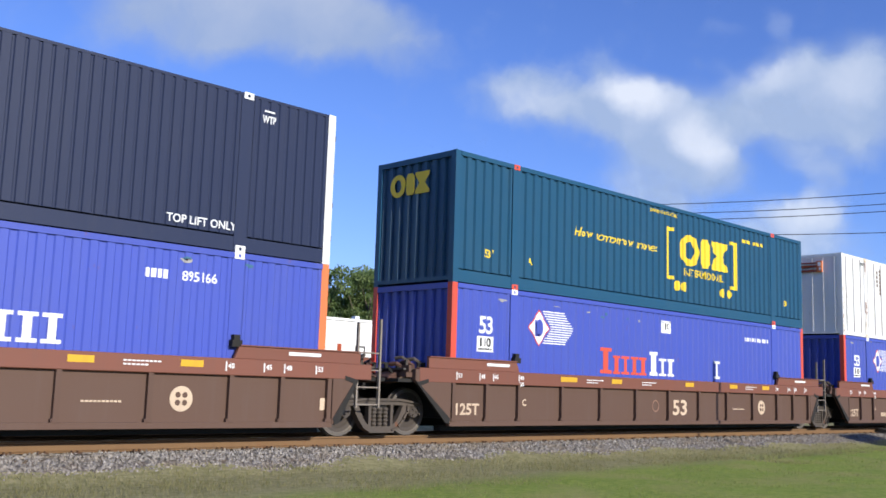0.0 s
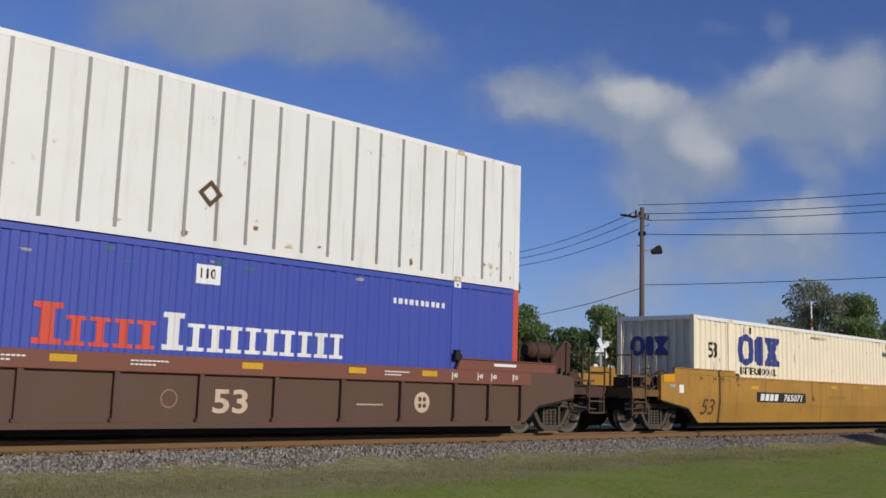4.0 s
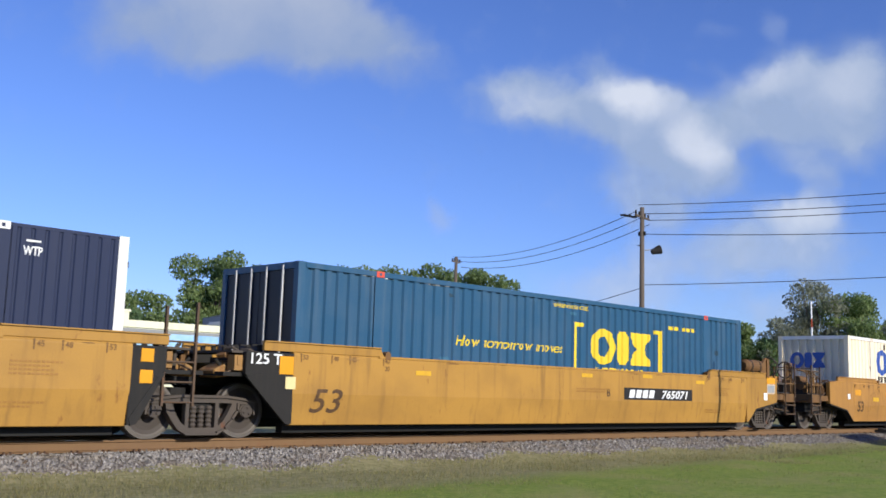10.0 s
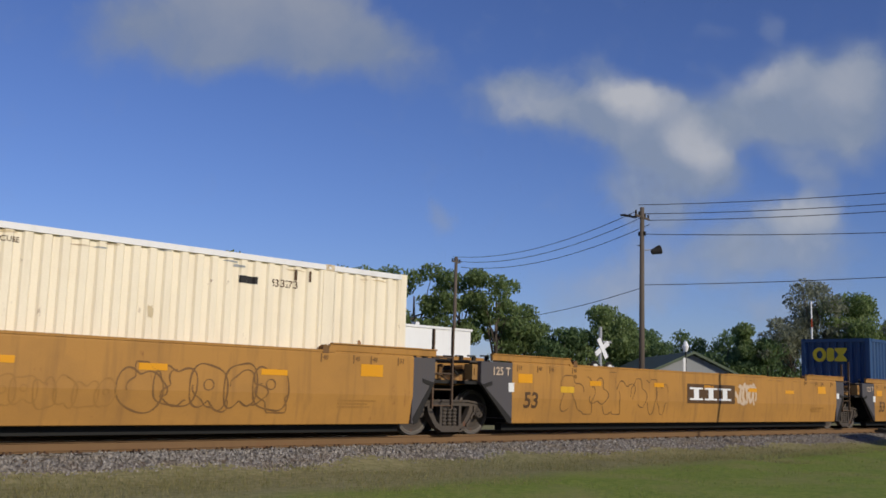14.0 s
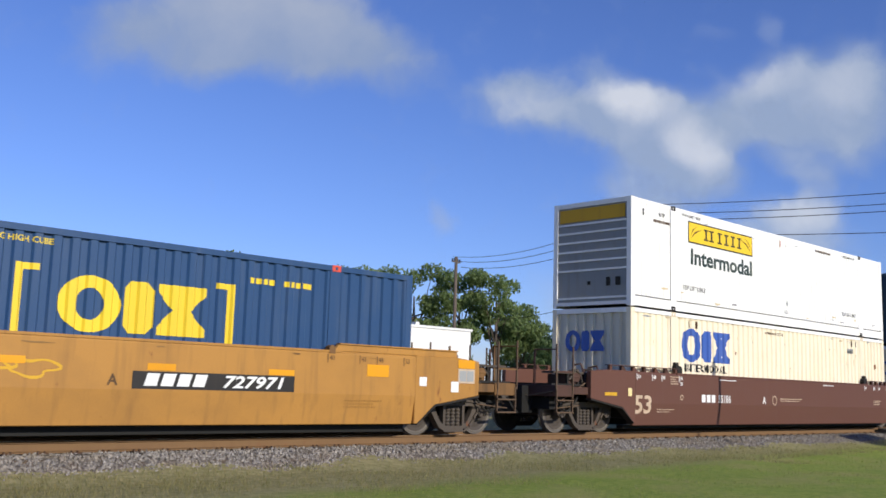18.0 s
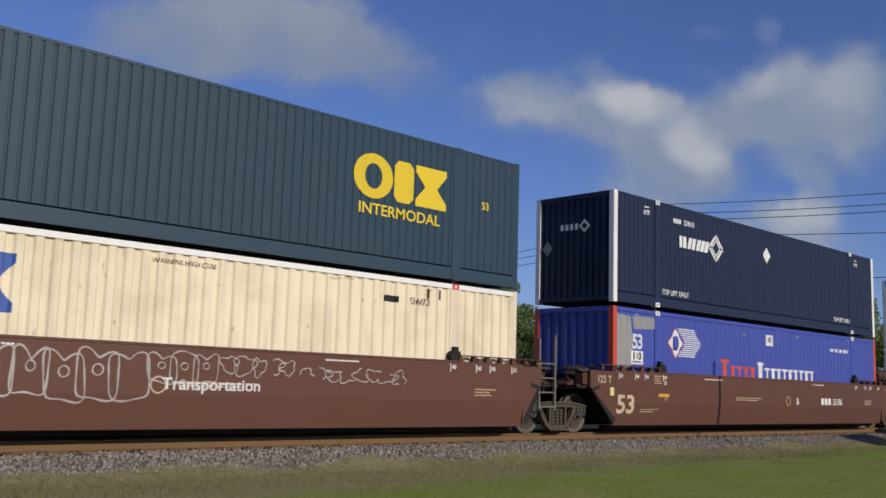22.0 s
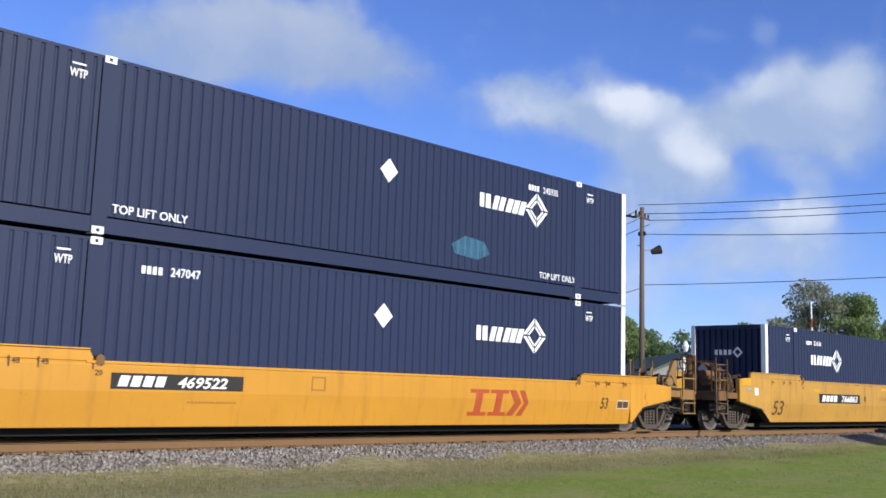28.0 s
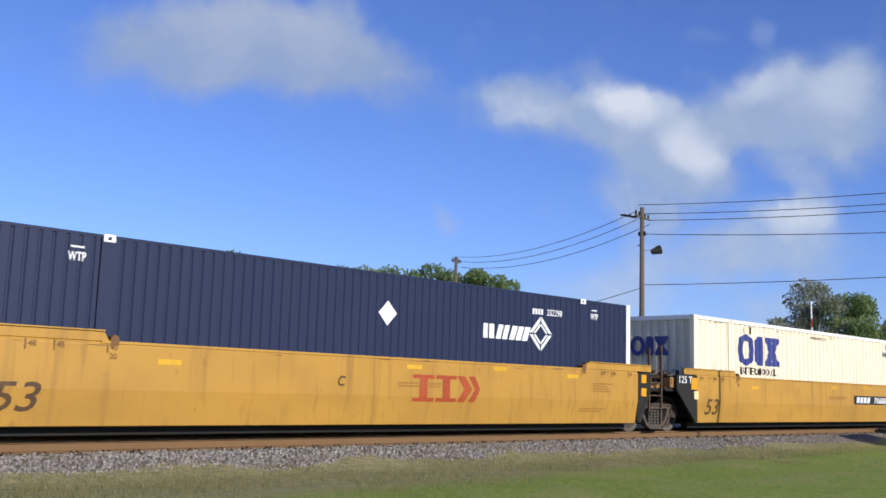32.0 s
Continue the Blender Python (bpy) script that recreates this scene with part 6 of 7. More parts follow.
def emblem(c, x, z, mat, w=2.58, h=0.92, arrows=None, y=None):
    """Rail company emblem as plain shapes: a thick ring, a slotted block and an hourglass."""
    y = YF if y is None else y
    k = w / 2.58
    v = []
    for i in range(32):
        t = math.pi * i / 16
        for q, g in ((0.52, 0.53), (0.23, 0.30)):
            v += [((0.52 + q * math.cos(t)) * k, y1, (0.5 + g * math.sin(t)) * h) for y1 in (-0.003, 0.0)]
    f = []
    for i in range(32):
        a, b = 4 * i, 4 * ((i + 1) % 32)
        f += [(a, b, b + 2, a + 2), (a, a + 1, b + 1, b), (a + 2, b + 2, b + 3, a + 3)]
    s = Shape().add(v, f)
    holder = part("emblem", s, mat, c)
    holder.location = (x, y, z)
    MARKS.append(holder)
    block = [(1.18, 0.0), (1.50, 0.0), (1.62, 0.14), (1.62, 0.86), (1.50, 1.0), (1.18, 1.0), (1.08, 0.86), (1.08, 0.14)]
    glass = [(1.68, 0.0), (2.58, 0.0), (2.58, 0.16), (2.30, 0.5), (2.58, 0.84), (2.58, 1.0), (1.68, 1.0), (1.68, 0.84), (1.96, 0.5), (1.68, 0.16)]
    for o in (block, glass):
        MARKS.append(part("emblem_block", Shape().prism([(p * k, q * h) for p, q in o], -0.003, 0.0), mat, holder))
    e = holder
    if arrows:
        for s, z0 in ((1, 0.02), (-1, 0.98)):
            slabs("arrow", [[(2.12 * k, z0 * h), (2.16 * k, z0 * h), (2.16 * k, (z0 + s * 0.16) * h), (2.12 * k, (z0 + s * 0.16) * h)][::s], [(2.07 * k, (z0 + s * 0.16) * h), (2.21 * k, (z0 + s * 0.16) * h), (2.14 * k, (z0 + s * 0.26) * h)][::s]], arrows, c, x, z, y - 0.004)
    return e


def cream_marks(u, level=0, emblem_mat=INK_BLUE, n53=True, number=""):
    c = BOXES[u, level]
    emblem(c, -5.67, 1.60, emblem_mat, 2.58, 0.88, arrows=WHITE)
    letters("INTERMODAL", -5.49, 1.31, 0.225, INK_BLACK, c, YF, stretch=1.14)
    if n53:
        letters("53", -7.27, 1.74, 0.44, INK_BLACK, c, YF, stretch=0.78)
    for xb in (-5.25, -4.9, 5.30, 5.62):
        slabs("load_mark", [rect(0, 0.05, 0, 0.20)], INK_BROWN, c, xb, 2.52, YF)
    if number:
        slabs("owner_mark", [rect(0, 0.37, 0, 0.13)], INK_BLACK, c, 4.13, 2.37, YF)
        letters(number, 4.80, 2.37, 0.14, INK_BROWN, c, YF)
    else:
        slabs("data_panel", [rect(0, 0.42, 0, 0.16)] + bars(4, 0.08, 0.10, 0.03), WALL_GREY, c, 5.0, 2.28, YF)
    letters("WARNING HIGH CUBE", -0.9, 2.60, 0.085, INK_BROWN, c, YF)
    # emblem on the end that faces -x
    end = emblem(c, 0, 0, emblem_mat, 1.30, 0.55)
    end.matrix_basis = pose(-HL + 0.012, 0.85, 1.75, 0, 0, -90)


for u, mat, n53, num in ((3, INK_BLUE, True, ""), (6, INK_SKY, False, "933273"), (9, INK_SKY, False, ""), (10, INK_SKY, False, "936673"), (16, INK_BLUE, False, "")):
    cream_marks(u, 0, mat, n53, num)


def slogan_marks(u, level):
    c = BOXES[u, level]
    letters("How tomorrow moves", -3.95, 1.55, 0.235, INK_YELLOW, c, YF, slant=0.22, stretch=1.19)
    for x, s in ((0.12, 1), (3.90, -1)):
        slabs("bracket", [q if s > 0 else [(-a, b) for a, b in q][::-1] for q in (rect(0, 0.13, 0, 1.44), rect(0.13, 0.36, 0, 0.10), rect(0.13, 0.36, 1.34, 1.44))], INK_YELLOW, c, x, 0.88, YF)
    emblem(c, 0.80, 1.36, INK_YELLOW, 2.54, 0.84, arrows=None)
    letters("INTERMODAL", 0.96, 1.05, 0.22, INK_YELLOW, c, YF, stretch=1.13)
    for x in (0.66, 1.02, 3.08, 3.44):
        slabs("dot", [[(0.14 * math.cos(2 * math.pi * i / 14), 0.14 * math.sin(2 * math.pi * i / 14)) for i in range(14)]], INK_YELLOW, c, x, 0.73, YF)
    letters("WARNING HIGH CUBE", -0.69, 2.63, 0.095, INK_YELLOW, c, YF)
    slabs("small_print", bars(4, 0.10, 0.10, 0.04) + [[(a + 0.75, b) for a, b in q] for q in bars(5, 0.09, 0.10, 0.04)], INK_YELLOW, c, 4.20, 2.38, YF)
    letters("53'", -7.11, 0.64, 0.18, INK_YELLOW, c, YF)
    letters("A", -5.60, 0.64, 0.16, INK_YELLOW, c, YF)
    letters("53", 6.8, 0.66, 0.17, INK_YELLOW, c, YF)
    if u != 5:
        end = emblem(c, 0, 0, INK_YELLOW, 1.30, 0.50)
        end.matrix_basis = pose(-HL + 0.012, 0.85, 2.05, 0, 0, -90)


for key in ((1, 1), (5, 0), (8, 0)):
    slogan_marks(*key)


def pacer_marks(u, long_words=True, missing=False):
    c = BOXES[u, 0]
    letters("53", -7.21, 1.86, 0.38, INK_WHITE, c, YF, stretch=0.85)
    slabs("placard", [rect(0, 0.50, 0, 0.34)], INK_WHITE, c, -7.26, 1.45, YF)
    letters("110", -7.21, 1.57, 0.19, INK_BLACK, c, YF - 0.004, stretch=0.95)
    slabs("fine_print", bars(7, 0.045, 0.04, 0.015), INK_BLACK, c, -7.22, 1.49, YF - 0.004)
    slabs("diamond_border", [[(-0.38, 0), (0, -0.42), (0.38, 0), (0, 0.42)]], INK_RED, c, -5.20, 2.09, YF)
    slabs("diamond", [[(-0.345, 0), (0, -0.38), (0.345, 0), (0, 0.38)]], INK_WHITE, c, -5.20, 2.09, YF - 0.004)
    slabs("diamond_disc", [[(0.13 * math.cos(t), 0.2 * math.sin(t)) for t in [2 * math.pi * i / 12 for i in range(12)]]] + [rect(-0.17, -0.09, -0.16, 0.18), rect(-0.17, 0.02, -0.2, -0.14)], PACER, c, -5.19, 2.09, YF - 0.008)
    for i in range(14):
        zz = 0.38 - i * 0.0565
        e = 0.86 + 0.34 * (1 - abs(zz) / 0.38)
        slabs("speed_line", [rect(0.06 + 0.33 * (1 - abs(zz) / 0.38), e + 0.02, 0, 0.027)], INK_WHITE, c, -5.14, 2.09 + zz, YF)
    if long_words:
        polys = ibeam(0, 0.44, 0.64, 0.5)
        for i in range(4):
            polys += ibeam(0.50 + i * 0.39, 0.33, 0.46, 0.42)
        slabs("brand_word", polys, POST_RED, c, -2.82, 1.12, YF)
        polys = ibeam(0, 0.40, 0.62, 0.5)
        for i in range(2 if missing else 9):
            polys += ibeam(0.47 + i * 0.375, 0.31, 0.46, 0.42)
        slabs("brand_word", polys, INK_WHITE, c, -0.70, 1.13, YF)
        if missing:
            slabs("brand_word", ibeam(0, 0.3, 0.5, 0.4), INK_WHITE, c, 2.55, 1.13, YF)
    slabs("placard", [rect(0, 0.48, 0, 0.33)], INK_WHITE, c, -0.15, 2.28, YF)
    letters("110", -0.10, 2.38, 0.17, INK_BLACK, c, YF - 0.004, stretch=0.95)
    slabs("small_print", bars(10, 0.09, 0.11, 0.06), INK_WHITE, c, 4.31, 2.30, YF)


pacer_marks(1, True, True)
pacer_marks(2)
pacer_marks(11)
c0 = BOXES[0, 0]
slabs("brand_word", [q for i in range(3) for q in ibeam(i * 0.375, 0.31, 0.46, 0.42)], INK_WHITE, c0, 2.0, 1.13, YF)
slabs("owner_mark", bars(4, 0.08, 0.15, 0.03), INK_WHITE, c0, 4.35, 2.30, YF)
letters("895166", 5.02, 2.30, 0.17, INK_WHITE, c0, YF, stretch=0.95)
c11 = BOXES[11, 0]
slabs("scraped_patch", [[(0, 0.35), (0.62, 0.30), (0.55, 1.1), (0.75, 1.9), (0.60, 2.62), (0, 2.66)], [(0.75, 2.30), (1.78, 2.36), (1.75, 2.66), (0.7, 2.64)]], RUSTY_GREY, c11, -7.9, 0.05, YF + 0.004)


def navy_marks(u, level, side="L", number="", num_side="L"):
    """White marks of the navy containers: emblem blocks with a diamond ring, lift notes, small diamond."""
    c = BOXES[u, level]
    x = -5.0 if side == "L" else 2.58
    h = 0.32
    polys = [[(0, 0), (0.14, 0), (0.14, h), (0, h)], [(0.19, 0), (0.35, 0), (0.35, h), (0.19, h)]]
    polys += [[(0.40 + q, 0), (0.56 + q, 0), (0.66 + q, h), (0.50 + q, h)] for q in (0.0, 0.21)]
    polys += [[(0.84 + q, 0), (1.02 + q, 0), (1.14 + q, h), (0.96 + q, h)] for q in (0.0, 0.22, 0.44)]
    slabs("brand_word", polys, INK_WHITE, c, x, 1.76, YF)
    cx = x + 1.94
    for q in range(4):
        t = math.pi / 2 * q
        r = lambda a, b: (a * math.cos(t) - b * math.sin(t), a * math.sin(t) + b * math.cos(t))
        slabs("ring_piece", [[r(0.40, 0.02), r(0.02, 0.40), r(0.02, 0.29), r(0.29, 0.02)]], INK_WHITE, c, cx, 1.95, YF)
        slabs("ring_piece", [[r(0.25, 0.015), r(0.015, 0.25), r(0.015, 0.18), r(0.18, 0.015)]], INK_WHITE, c, cx, 1.95, YF)
    if u != 14:
        slabs("small_diamond", [[(-0.24, 0), (0, -0.25), (0.24, 0), (0, 0.25)]], INK_WHITE, c, -0.2 if u == 15 else -0.09 if side == "R" else -0.02, 2.09, YF)
    if number:
        xn = -5.30 if num_side == "L" else 4.22
        slabs("owner_mark", bars(4, 0.07, 0.13, 0.03), INK_WHITE, c, xn, 2.40, YF)
        letters(number, xn + 0.52, 2.40, 0.15, INK_WHITE, c, YF, stretch=0.9)
    for x0 in (-5.88, 4.65):
        letters("TOP LIFT ONLY", x0, 0.37, 0.145, INK_WHITE, c, YF, stretch=0.96)
    for x0 in (-6.74, 6.42):
        letters("WTP", x0, 2.43, 0.14, INK_WHITE, c, YF, stretch=0.68)
        slabs("bar", [rect(0, 0.22, 0, 0.03)], INK_WHITE, c, x0 + 0.03, 2.63, YF)
    for sx in (-1, 1):
        for zz in (0.45, 1.1, 1.75, 2.4):
            slabs("hinge_mark", [rect(-0.02, 0.04, 0, 0.10)], DARK, c, sx * (HL - 0.02), zz, YF + 0.004)
    if (u, level) not in ((13, 1), (15, 0)):
        for q in [rect(0.0, 0.10, 0, 0.16), rect(0.16, 0.26, 0, 0.16), rect(0.32, 0.42, 0, 0.16), rect(0.48, 0.58, 0, 0.16)] + ring(0.80, 0.08, 0.10, 0.18, 4):
            e = slabs("end_mark", [q], INK_WHITE, c, 0, 0, YF)
            e.matrix_basis = pose(-HL + 0.014, 0.45, 1.95, 0, 0, -90)
        e = slabs("small_diamond", [[(-0.18, 0), (0, -0.20), (0.18, 0), (0, 0.20)]], WALL_GREY, c, 0, 0, YF)
        e.matrix_basis = pose(-HL + 0.014, 0.9, 1.5, 0, 0, -90)


navy_marks(0, 1, "L", "")
navy_marks(4, 0, "L", "258059")
navy_marks(11, 1, "L", "254015")
navy_marks(12, 0, "L", "256112")
navy_marks(12, 1, "R", "247732")
navy_marks(13, 0, "R", "247047")
navy_marks(13, 1, "R", "245935", "R")
navy_marks(14, 0, "L", "234546")
navy_marks(15, 0, "R", "252298", "R")

w9 = BOXES[9, 1]
slabs("sign_border", [rect(0, 3.64, 0, 0.62)], INK_BLACK, w9, -5.32, 1.99, YF)
slabs("sign", [rect(0.04, 3.60, 0.04, 0.58)], SIGN_YELLOW, w9, -5.32, 1.99, YF - 0.004)
slabs("brand_word", [q for x in (0, 0.30, 0.75, 1.13, 1.51, 1.89) for q in ibeam(x, 0.25, 0.33, 0.34)], INK_BLACK, w9, -4.50, 2.14, YF - 0.008)
for s, x0 in ((1, -5.2), (-1, -1.8)):
    slabs("scroll", [[(0, 0.08), (s * 0.25, 0.30), (s * 0.62, 0.40), (s * 0.28, 0.26)][::s], [(0, 0.14), (s * 0.1, 0.34), (s * 0.34, 0.46), (s * 0.13, 0.32)][::s]], INK_BROWN, w9, x0, 2.04, YF - 0.008)
letters("Intermodal", -5.22, 1.40, 0.45, INK_GREEN, w9, YF, stretch=1.28)
for x0 in (-5.61, 4.55):
    letters("TOP LIFT ONLY", x0, 0.64, 0.125, INK_BLACK, w9, YF)
letters("WTP", -6.8, 2.52, 0.10, INK_BLACK, w9, YF)
slabs("small_print", bars(9, 0.07, 0.07, 0.02) , INK_BROWN, w9, -7.05, 2.34, YF)
letters("STACK LIMIT 3 HIGH", -5.62, 2.70, 0.075, INK_BLACK, w9, YF)
letters("STACK LIMIT 3 HIGH", 4.75, 2.70, 0.075, INK_BLACK, w9, YF)
slabs("small_print", bars(12, 0.07, 0.07, 0.03), INK_BROWN, w9, 2.6, 2.66, YF)
slabs("load_mark", [rect(0, 0.05, 0, 0.20)], INK_BRICK, w9, 0.1, 2.52, YF)
slabs("load_mark", [rect(0, 0.06, 0, 0.18)], DARK, w9, -7.55, 2.45, YF)
slabs("dent_mark", [[(0, 0), (0.10, -0.08), (0.16, 0.0), (0.08, 0.10)]], WALL_GREY, w9, 0.45, 0.72, YF)
for i, z in enumerate((0.22, 0.98, 1.24, 1.50, 1.76, 2.02, 2.26)):
    part("door_bar", Shape().prism_x([(-HW + 0.16, z), (HW - 0.16, z), (HW - 0.16, z + 0.05), (-HW + 0.16, z + 0.05)], -HL + 0.004, -HL + 0.04), WHITE, w9)
part("door_plate", Shape().box(-HL + 0.005, -HL + 0.02, -0.95, -0.80, 0.55, 0.78).box(-HL + 0.005, -HL + 0.02, -0.62, -0.50, 0.55, 0.78).box(-HL + 0.0, -HL + 0.02, 0.02, 0.12, 0.60, 0.70), DARK, w9)
# darker yellow than the side sign: shade of this end put into the colour
part("end_sign", Shape().box(-HL + 0.006, -HL + 0.03, -HW + 0.2, HW - 0.2, 2.36, 2.72), SIGN_WORN_SHADED, w9)

s10 = BOXES[10, 1]
emblem(s10, 3.20, 1.44, INK_YELLOW, 2.54, 0.86)
letters("INTERMODAL", 3.34, 1.10, 0.23, INK_YELLOW, s10, YF, stretch=1.13)
slabs("owner_mark", [rect(0, 0.43, 0, 0.17)], INK_WHITE, s10, -7.45, 2.33, YF)
slabs("owner_print", bars(4, 0.07, 0.11, 0.03), INK_BLACK, s10, -7.42, 2.36, YF - 0.004)
letters("930568", -6.99, 2.35, 0.135, INK_YELLOW, s10, YF, stretch=0.98)
for z in (2.20, 2.02):
    slabs("small_print", bars(3, 0.06, 0.07, 0.04) + [[(a + 0.42, b) for a, b in q] for q in bars(4, 0.06, 0.07, 0.03)], INK_TAN, s10, -7.40, z, YF)
slabs("warning_placard", [rect(0, 0.34, 0, 0.36)], SIGN_YELLOW, s10, -6.96, 0.86, YF)
slabs("worn_red_print", bars(12, 0.08, 0.10, 0.018), INK_BRICK, s10, -7.38, 0.38, YF)
slabs("worn_red_print", bars(4, 0.09, 0.10, 0.018), INK_BRICK, s10, -7.0, 0.50, YF)
letters("53", 6.85, 1.66, 0.17, INK_YELLOW, s10, YF)
w2 = BOXES[2, 1]
slabs("owner_mark", [rect(0, 0.10, -0.16 * (i + 1), -0.16 * (i + 1) + 0.11) for i in range(4)], INK_BROWN, w2, -5.12, 2.58, YF - 0.012)
slabs("number_mark", [rect(0, 0.10, -0.14 * (i + 1), -0.14 * (i + 1) + 0.10) for i in range(7)], INK_BROWN, w2, -4.86, 2.64, YF - 0.012)
slabs("diamond", ring(0, 0, 0.14, 0.24, 4), INK_BROWN, w2, 0.02, 0.95, YF - 0.012)
for z in (0.40, 1.05):
    slabs("latch_mark", ring(0, 0, 0.105, 0.125, 4, math.pi / 4), RIB_GREY, w2, -7.6, z, YF - 0.012)
for z in (0.62, 1.38):
    slabs("latch_mark", [rect(0, 0.05, 0, 0.07), rect(0.02, 0.07, -0.06, -0.01)], RIB_GREY, w2, -7.75, z, YF - 0.012)
letters("WTP", -6.55, 2.60, 0.11, INK_GREEN, w2, YF - 0.012)


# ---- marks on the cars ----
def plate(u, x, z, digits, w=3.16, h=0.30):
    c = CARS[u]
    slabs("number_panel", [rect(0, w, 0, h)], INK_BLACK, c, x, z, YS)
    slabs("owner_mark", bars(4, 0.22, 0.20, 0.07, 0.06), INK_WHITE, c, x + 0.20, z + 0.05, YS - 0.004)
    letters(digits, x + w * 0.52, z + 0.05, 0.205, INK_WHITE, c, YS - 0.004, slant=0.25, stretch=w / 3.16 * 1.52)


def red_emblem(u, x, z, w, h, mat=INK_BRICK, skew=0.0, y=YS):
    p = [q for i in range(2) for q in ibeam(i * w * 0.34, w * 0.31, h, 0.36)]
    p += [[(w * 0.66, 0), (w * 0.78, 0), (w * 0.90, h * 0.5), (w * 0.78, h), (w * 0.66, h), (w * 0.78, h * 0.5)], [(w * 0.84, 0), (w * 0.94, 0), (w * 1.03, h * 0.5), (w * 0.94, h), (w * 0.84, h), (w * 0.95, h * 0.5)]]
    slabs("brand_word", [[(a + skew * b, b) for a, b in q] for q in p], mat, CARS[u], x, z, y)


def length_marks(u, mat, z, y=YS, ends=((-8.05, "53"), (-7.35, "48"), (-6.92, "45"), (-6.08, "40"), (5.85, "40"), (6.62, "45"), (7.05, "48"), (7.75, "53"))):
    for x, w in ends:
        slabs("tick", [rect(0, 0.025, 0, 0.16)], mat, CARS[u], x, z - 0.03, y)
        letters(w, x + 0.05, z + 0.02, 0.09, mat, CARS[u], y)
    letters("20", -6.03, z - 0.12, 0.09, mat, CARS[u], y)


def print_rows(u, x, z, n, rows, mat, y=YS, w=0.05, h=0.03):
    for i in range(rows):
        slabs("small_print", bars(n - (i * 3) % 4, w, h, w * 0.35), mat, CARS[u], x, z - 0.06 * i, y)


for u in (3, 4, 5, 14, 15, 16):
    c = CARS[u]
    letters("53", -8.04 if u in (3, 14) else -7.82, 0.41, 0.445, INK_BROWN, c, YS, slant=0.22, stretch=1.22)
    length_marks(u, BAR_DARK, 1.34)
    print_rows(u, 0.0, 0.99, 20, 2, BAR_TONE)
    for x, z in ((-5.2, 1.16), (2.75, 1.33), (0.2, 1.28), (5.3, 1.24)):
        slabs("worn_reflector", [rect(0, 0.42, 0, 0.09)], REFLECT if x > 2 and u == 4 else SIGN_WORN_SHADED, c, x, z, YS)
    print_rows(u, 6.3, 1.12, 12, 4, BAR_TONE)
    print_rows(u, 5.8, 0.52, 16, 2, BAR_TONE)
    if u in (4, 5, 15, 16):
        letters("125 T", -9.16, 1.25, 0.19, INK_WHITE, c, YS - 0.003, stretch=1.12)
        slabs("reflector", [rect(0, 0.30, 0, 0.32)], REFLECT, c, -8.50, 1.08, YS + 0.002)
        slabs("tag", [rect(0, 0.22, 0, 0.22)], REFLECT_PALE, c, -8.36, 0.82, YS)
    else:
        slabs("reflector", [rect(0, 0.55, 0, 0.20)], REFLECT, c, -9.86, 1.26, YS)
        slabs("tag", [rect(0, 0.28, 0, 0.09)], WALL_GREY, c, -9.55, 1.12, YS)
        slabs("tag", [rect(0, 0.22, 0, 0.22)], INK_WHITE, c, -9.10, 0.98, YS)
    if u in (3, 4, 14, 15):
        for z in (0.86, 1.20):
            slabs("reflector", [rect(0, 0.22, 0, 0.21)], REFLECT, c, 8.34, z, YS)
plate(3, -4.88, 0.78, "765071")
letters("A", -1.26, 0.86, 0.19, INK_BROWN, CARS[3], YS)
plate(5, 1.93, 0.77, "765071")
letters("B", 1.2, 0.84, 0.19, INK_BROWN, CARS[5], YS)
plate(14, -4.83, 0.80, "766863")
letters("B", -1.31, 0.88, 0.19, INK_BROWN, CARS[14], YS)
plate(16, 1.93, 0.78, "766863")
for u, xc, xt in ((4, -1.30, 0.56), (15, -1.54, 0.39)):
    letters("C", xc, 0.91, 0.19, INK_BROWN, CARS[u], YS, slant=0.2)
    red_emblem(u, xt, 0.64, 1.9, 0.54)

for u in (6, 7, 8):
    c = CARS[u]
    letters("53", -7.80, 0.54, 0.36, INK_BROWN, c, YS, stretch=1.05)
    length_marks(u, BAR_DARK, 1.36)
    for x, z, w, h in ((-8.0, 1.09, 0.48, 0.20), (-2.65, 1.11, 0.45, 0.11), (-0.20, 1.10, 0.52, 0.11), (2.26, 1.07, 0.50, 0.11), (4.57, 1.06, 0.55, 0.10), (6.82, 1.10, 0.55, 0.23), (-5.39, 1.08, 0.45, 0.12)):
        slabs("reflector", [rect(0, w, 0, h)], REFLECT, c, x, z, YS)
    slabs("worn_patch", [rect(0, 0.5, 0, 0.14)], SIGN_WORN_SHADED, c, -6.5, 0.90, YS)
    print_rows(u, 6.3, 0.62, 14, 3, BAR_TONE)
    if u > 6:
        letters("125 T", -8.86, 1.24, 0.18, INK_TAN, c, YS)
        slabs("tag", [rect(0, 0.18, 0, 0.20)], INK_WHITE, c, -8.32, 0.88, YS)
    slabs("tag", [rect(0, 0.2, 0, 0.18)], INK_WHITE, c, -8.6 if u == 6 else 8.2, 0.95, YS)
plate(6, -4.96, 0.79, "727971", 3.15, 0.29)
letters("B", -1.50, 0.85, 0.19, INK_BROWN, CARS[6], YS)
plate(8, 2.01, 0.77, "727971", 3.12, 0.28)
letters("A", 1.6, 0.82, 0.18, INK_BROWN, CARS[8], YS)
slabs("logo_plate", [rect(0, 2.54, 0, 0.53)], INK_BROWN, CARS[7], -1.07, 0.71, YS)
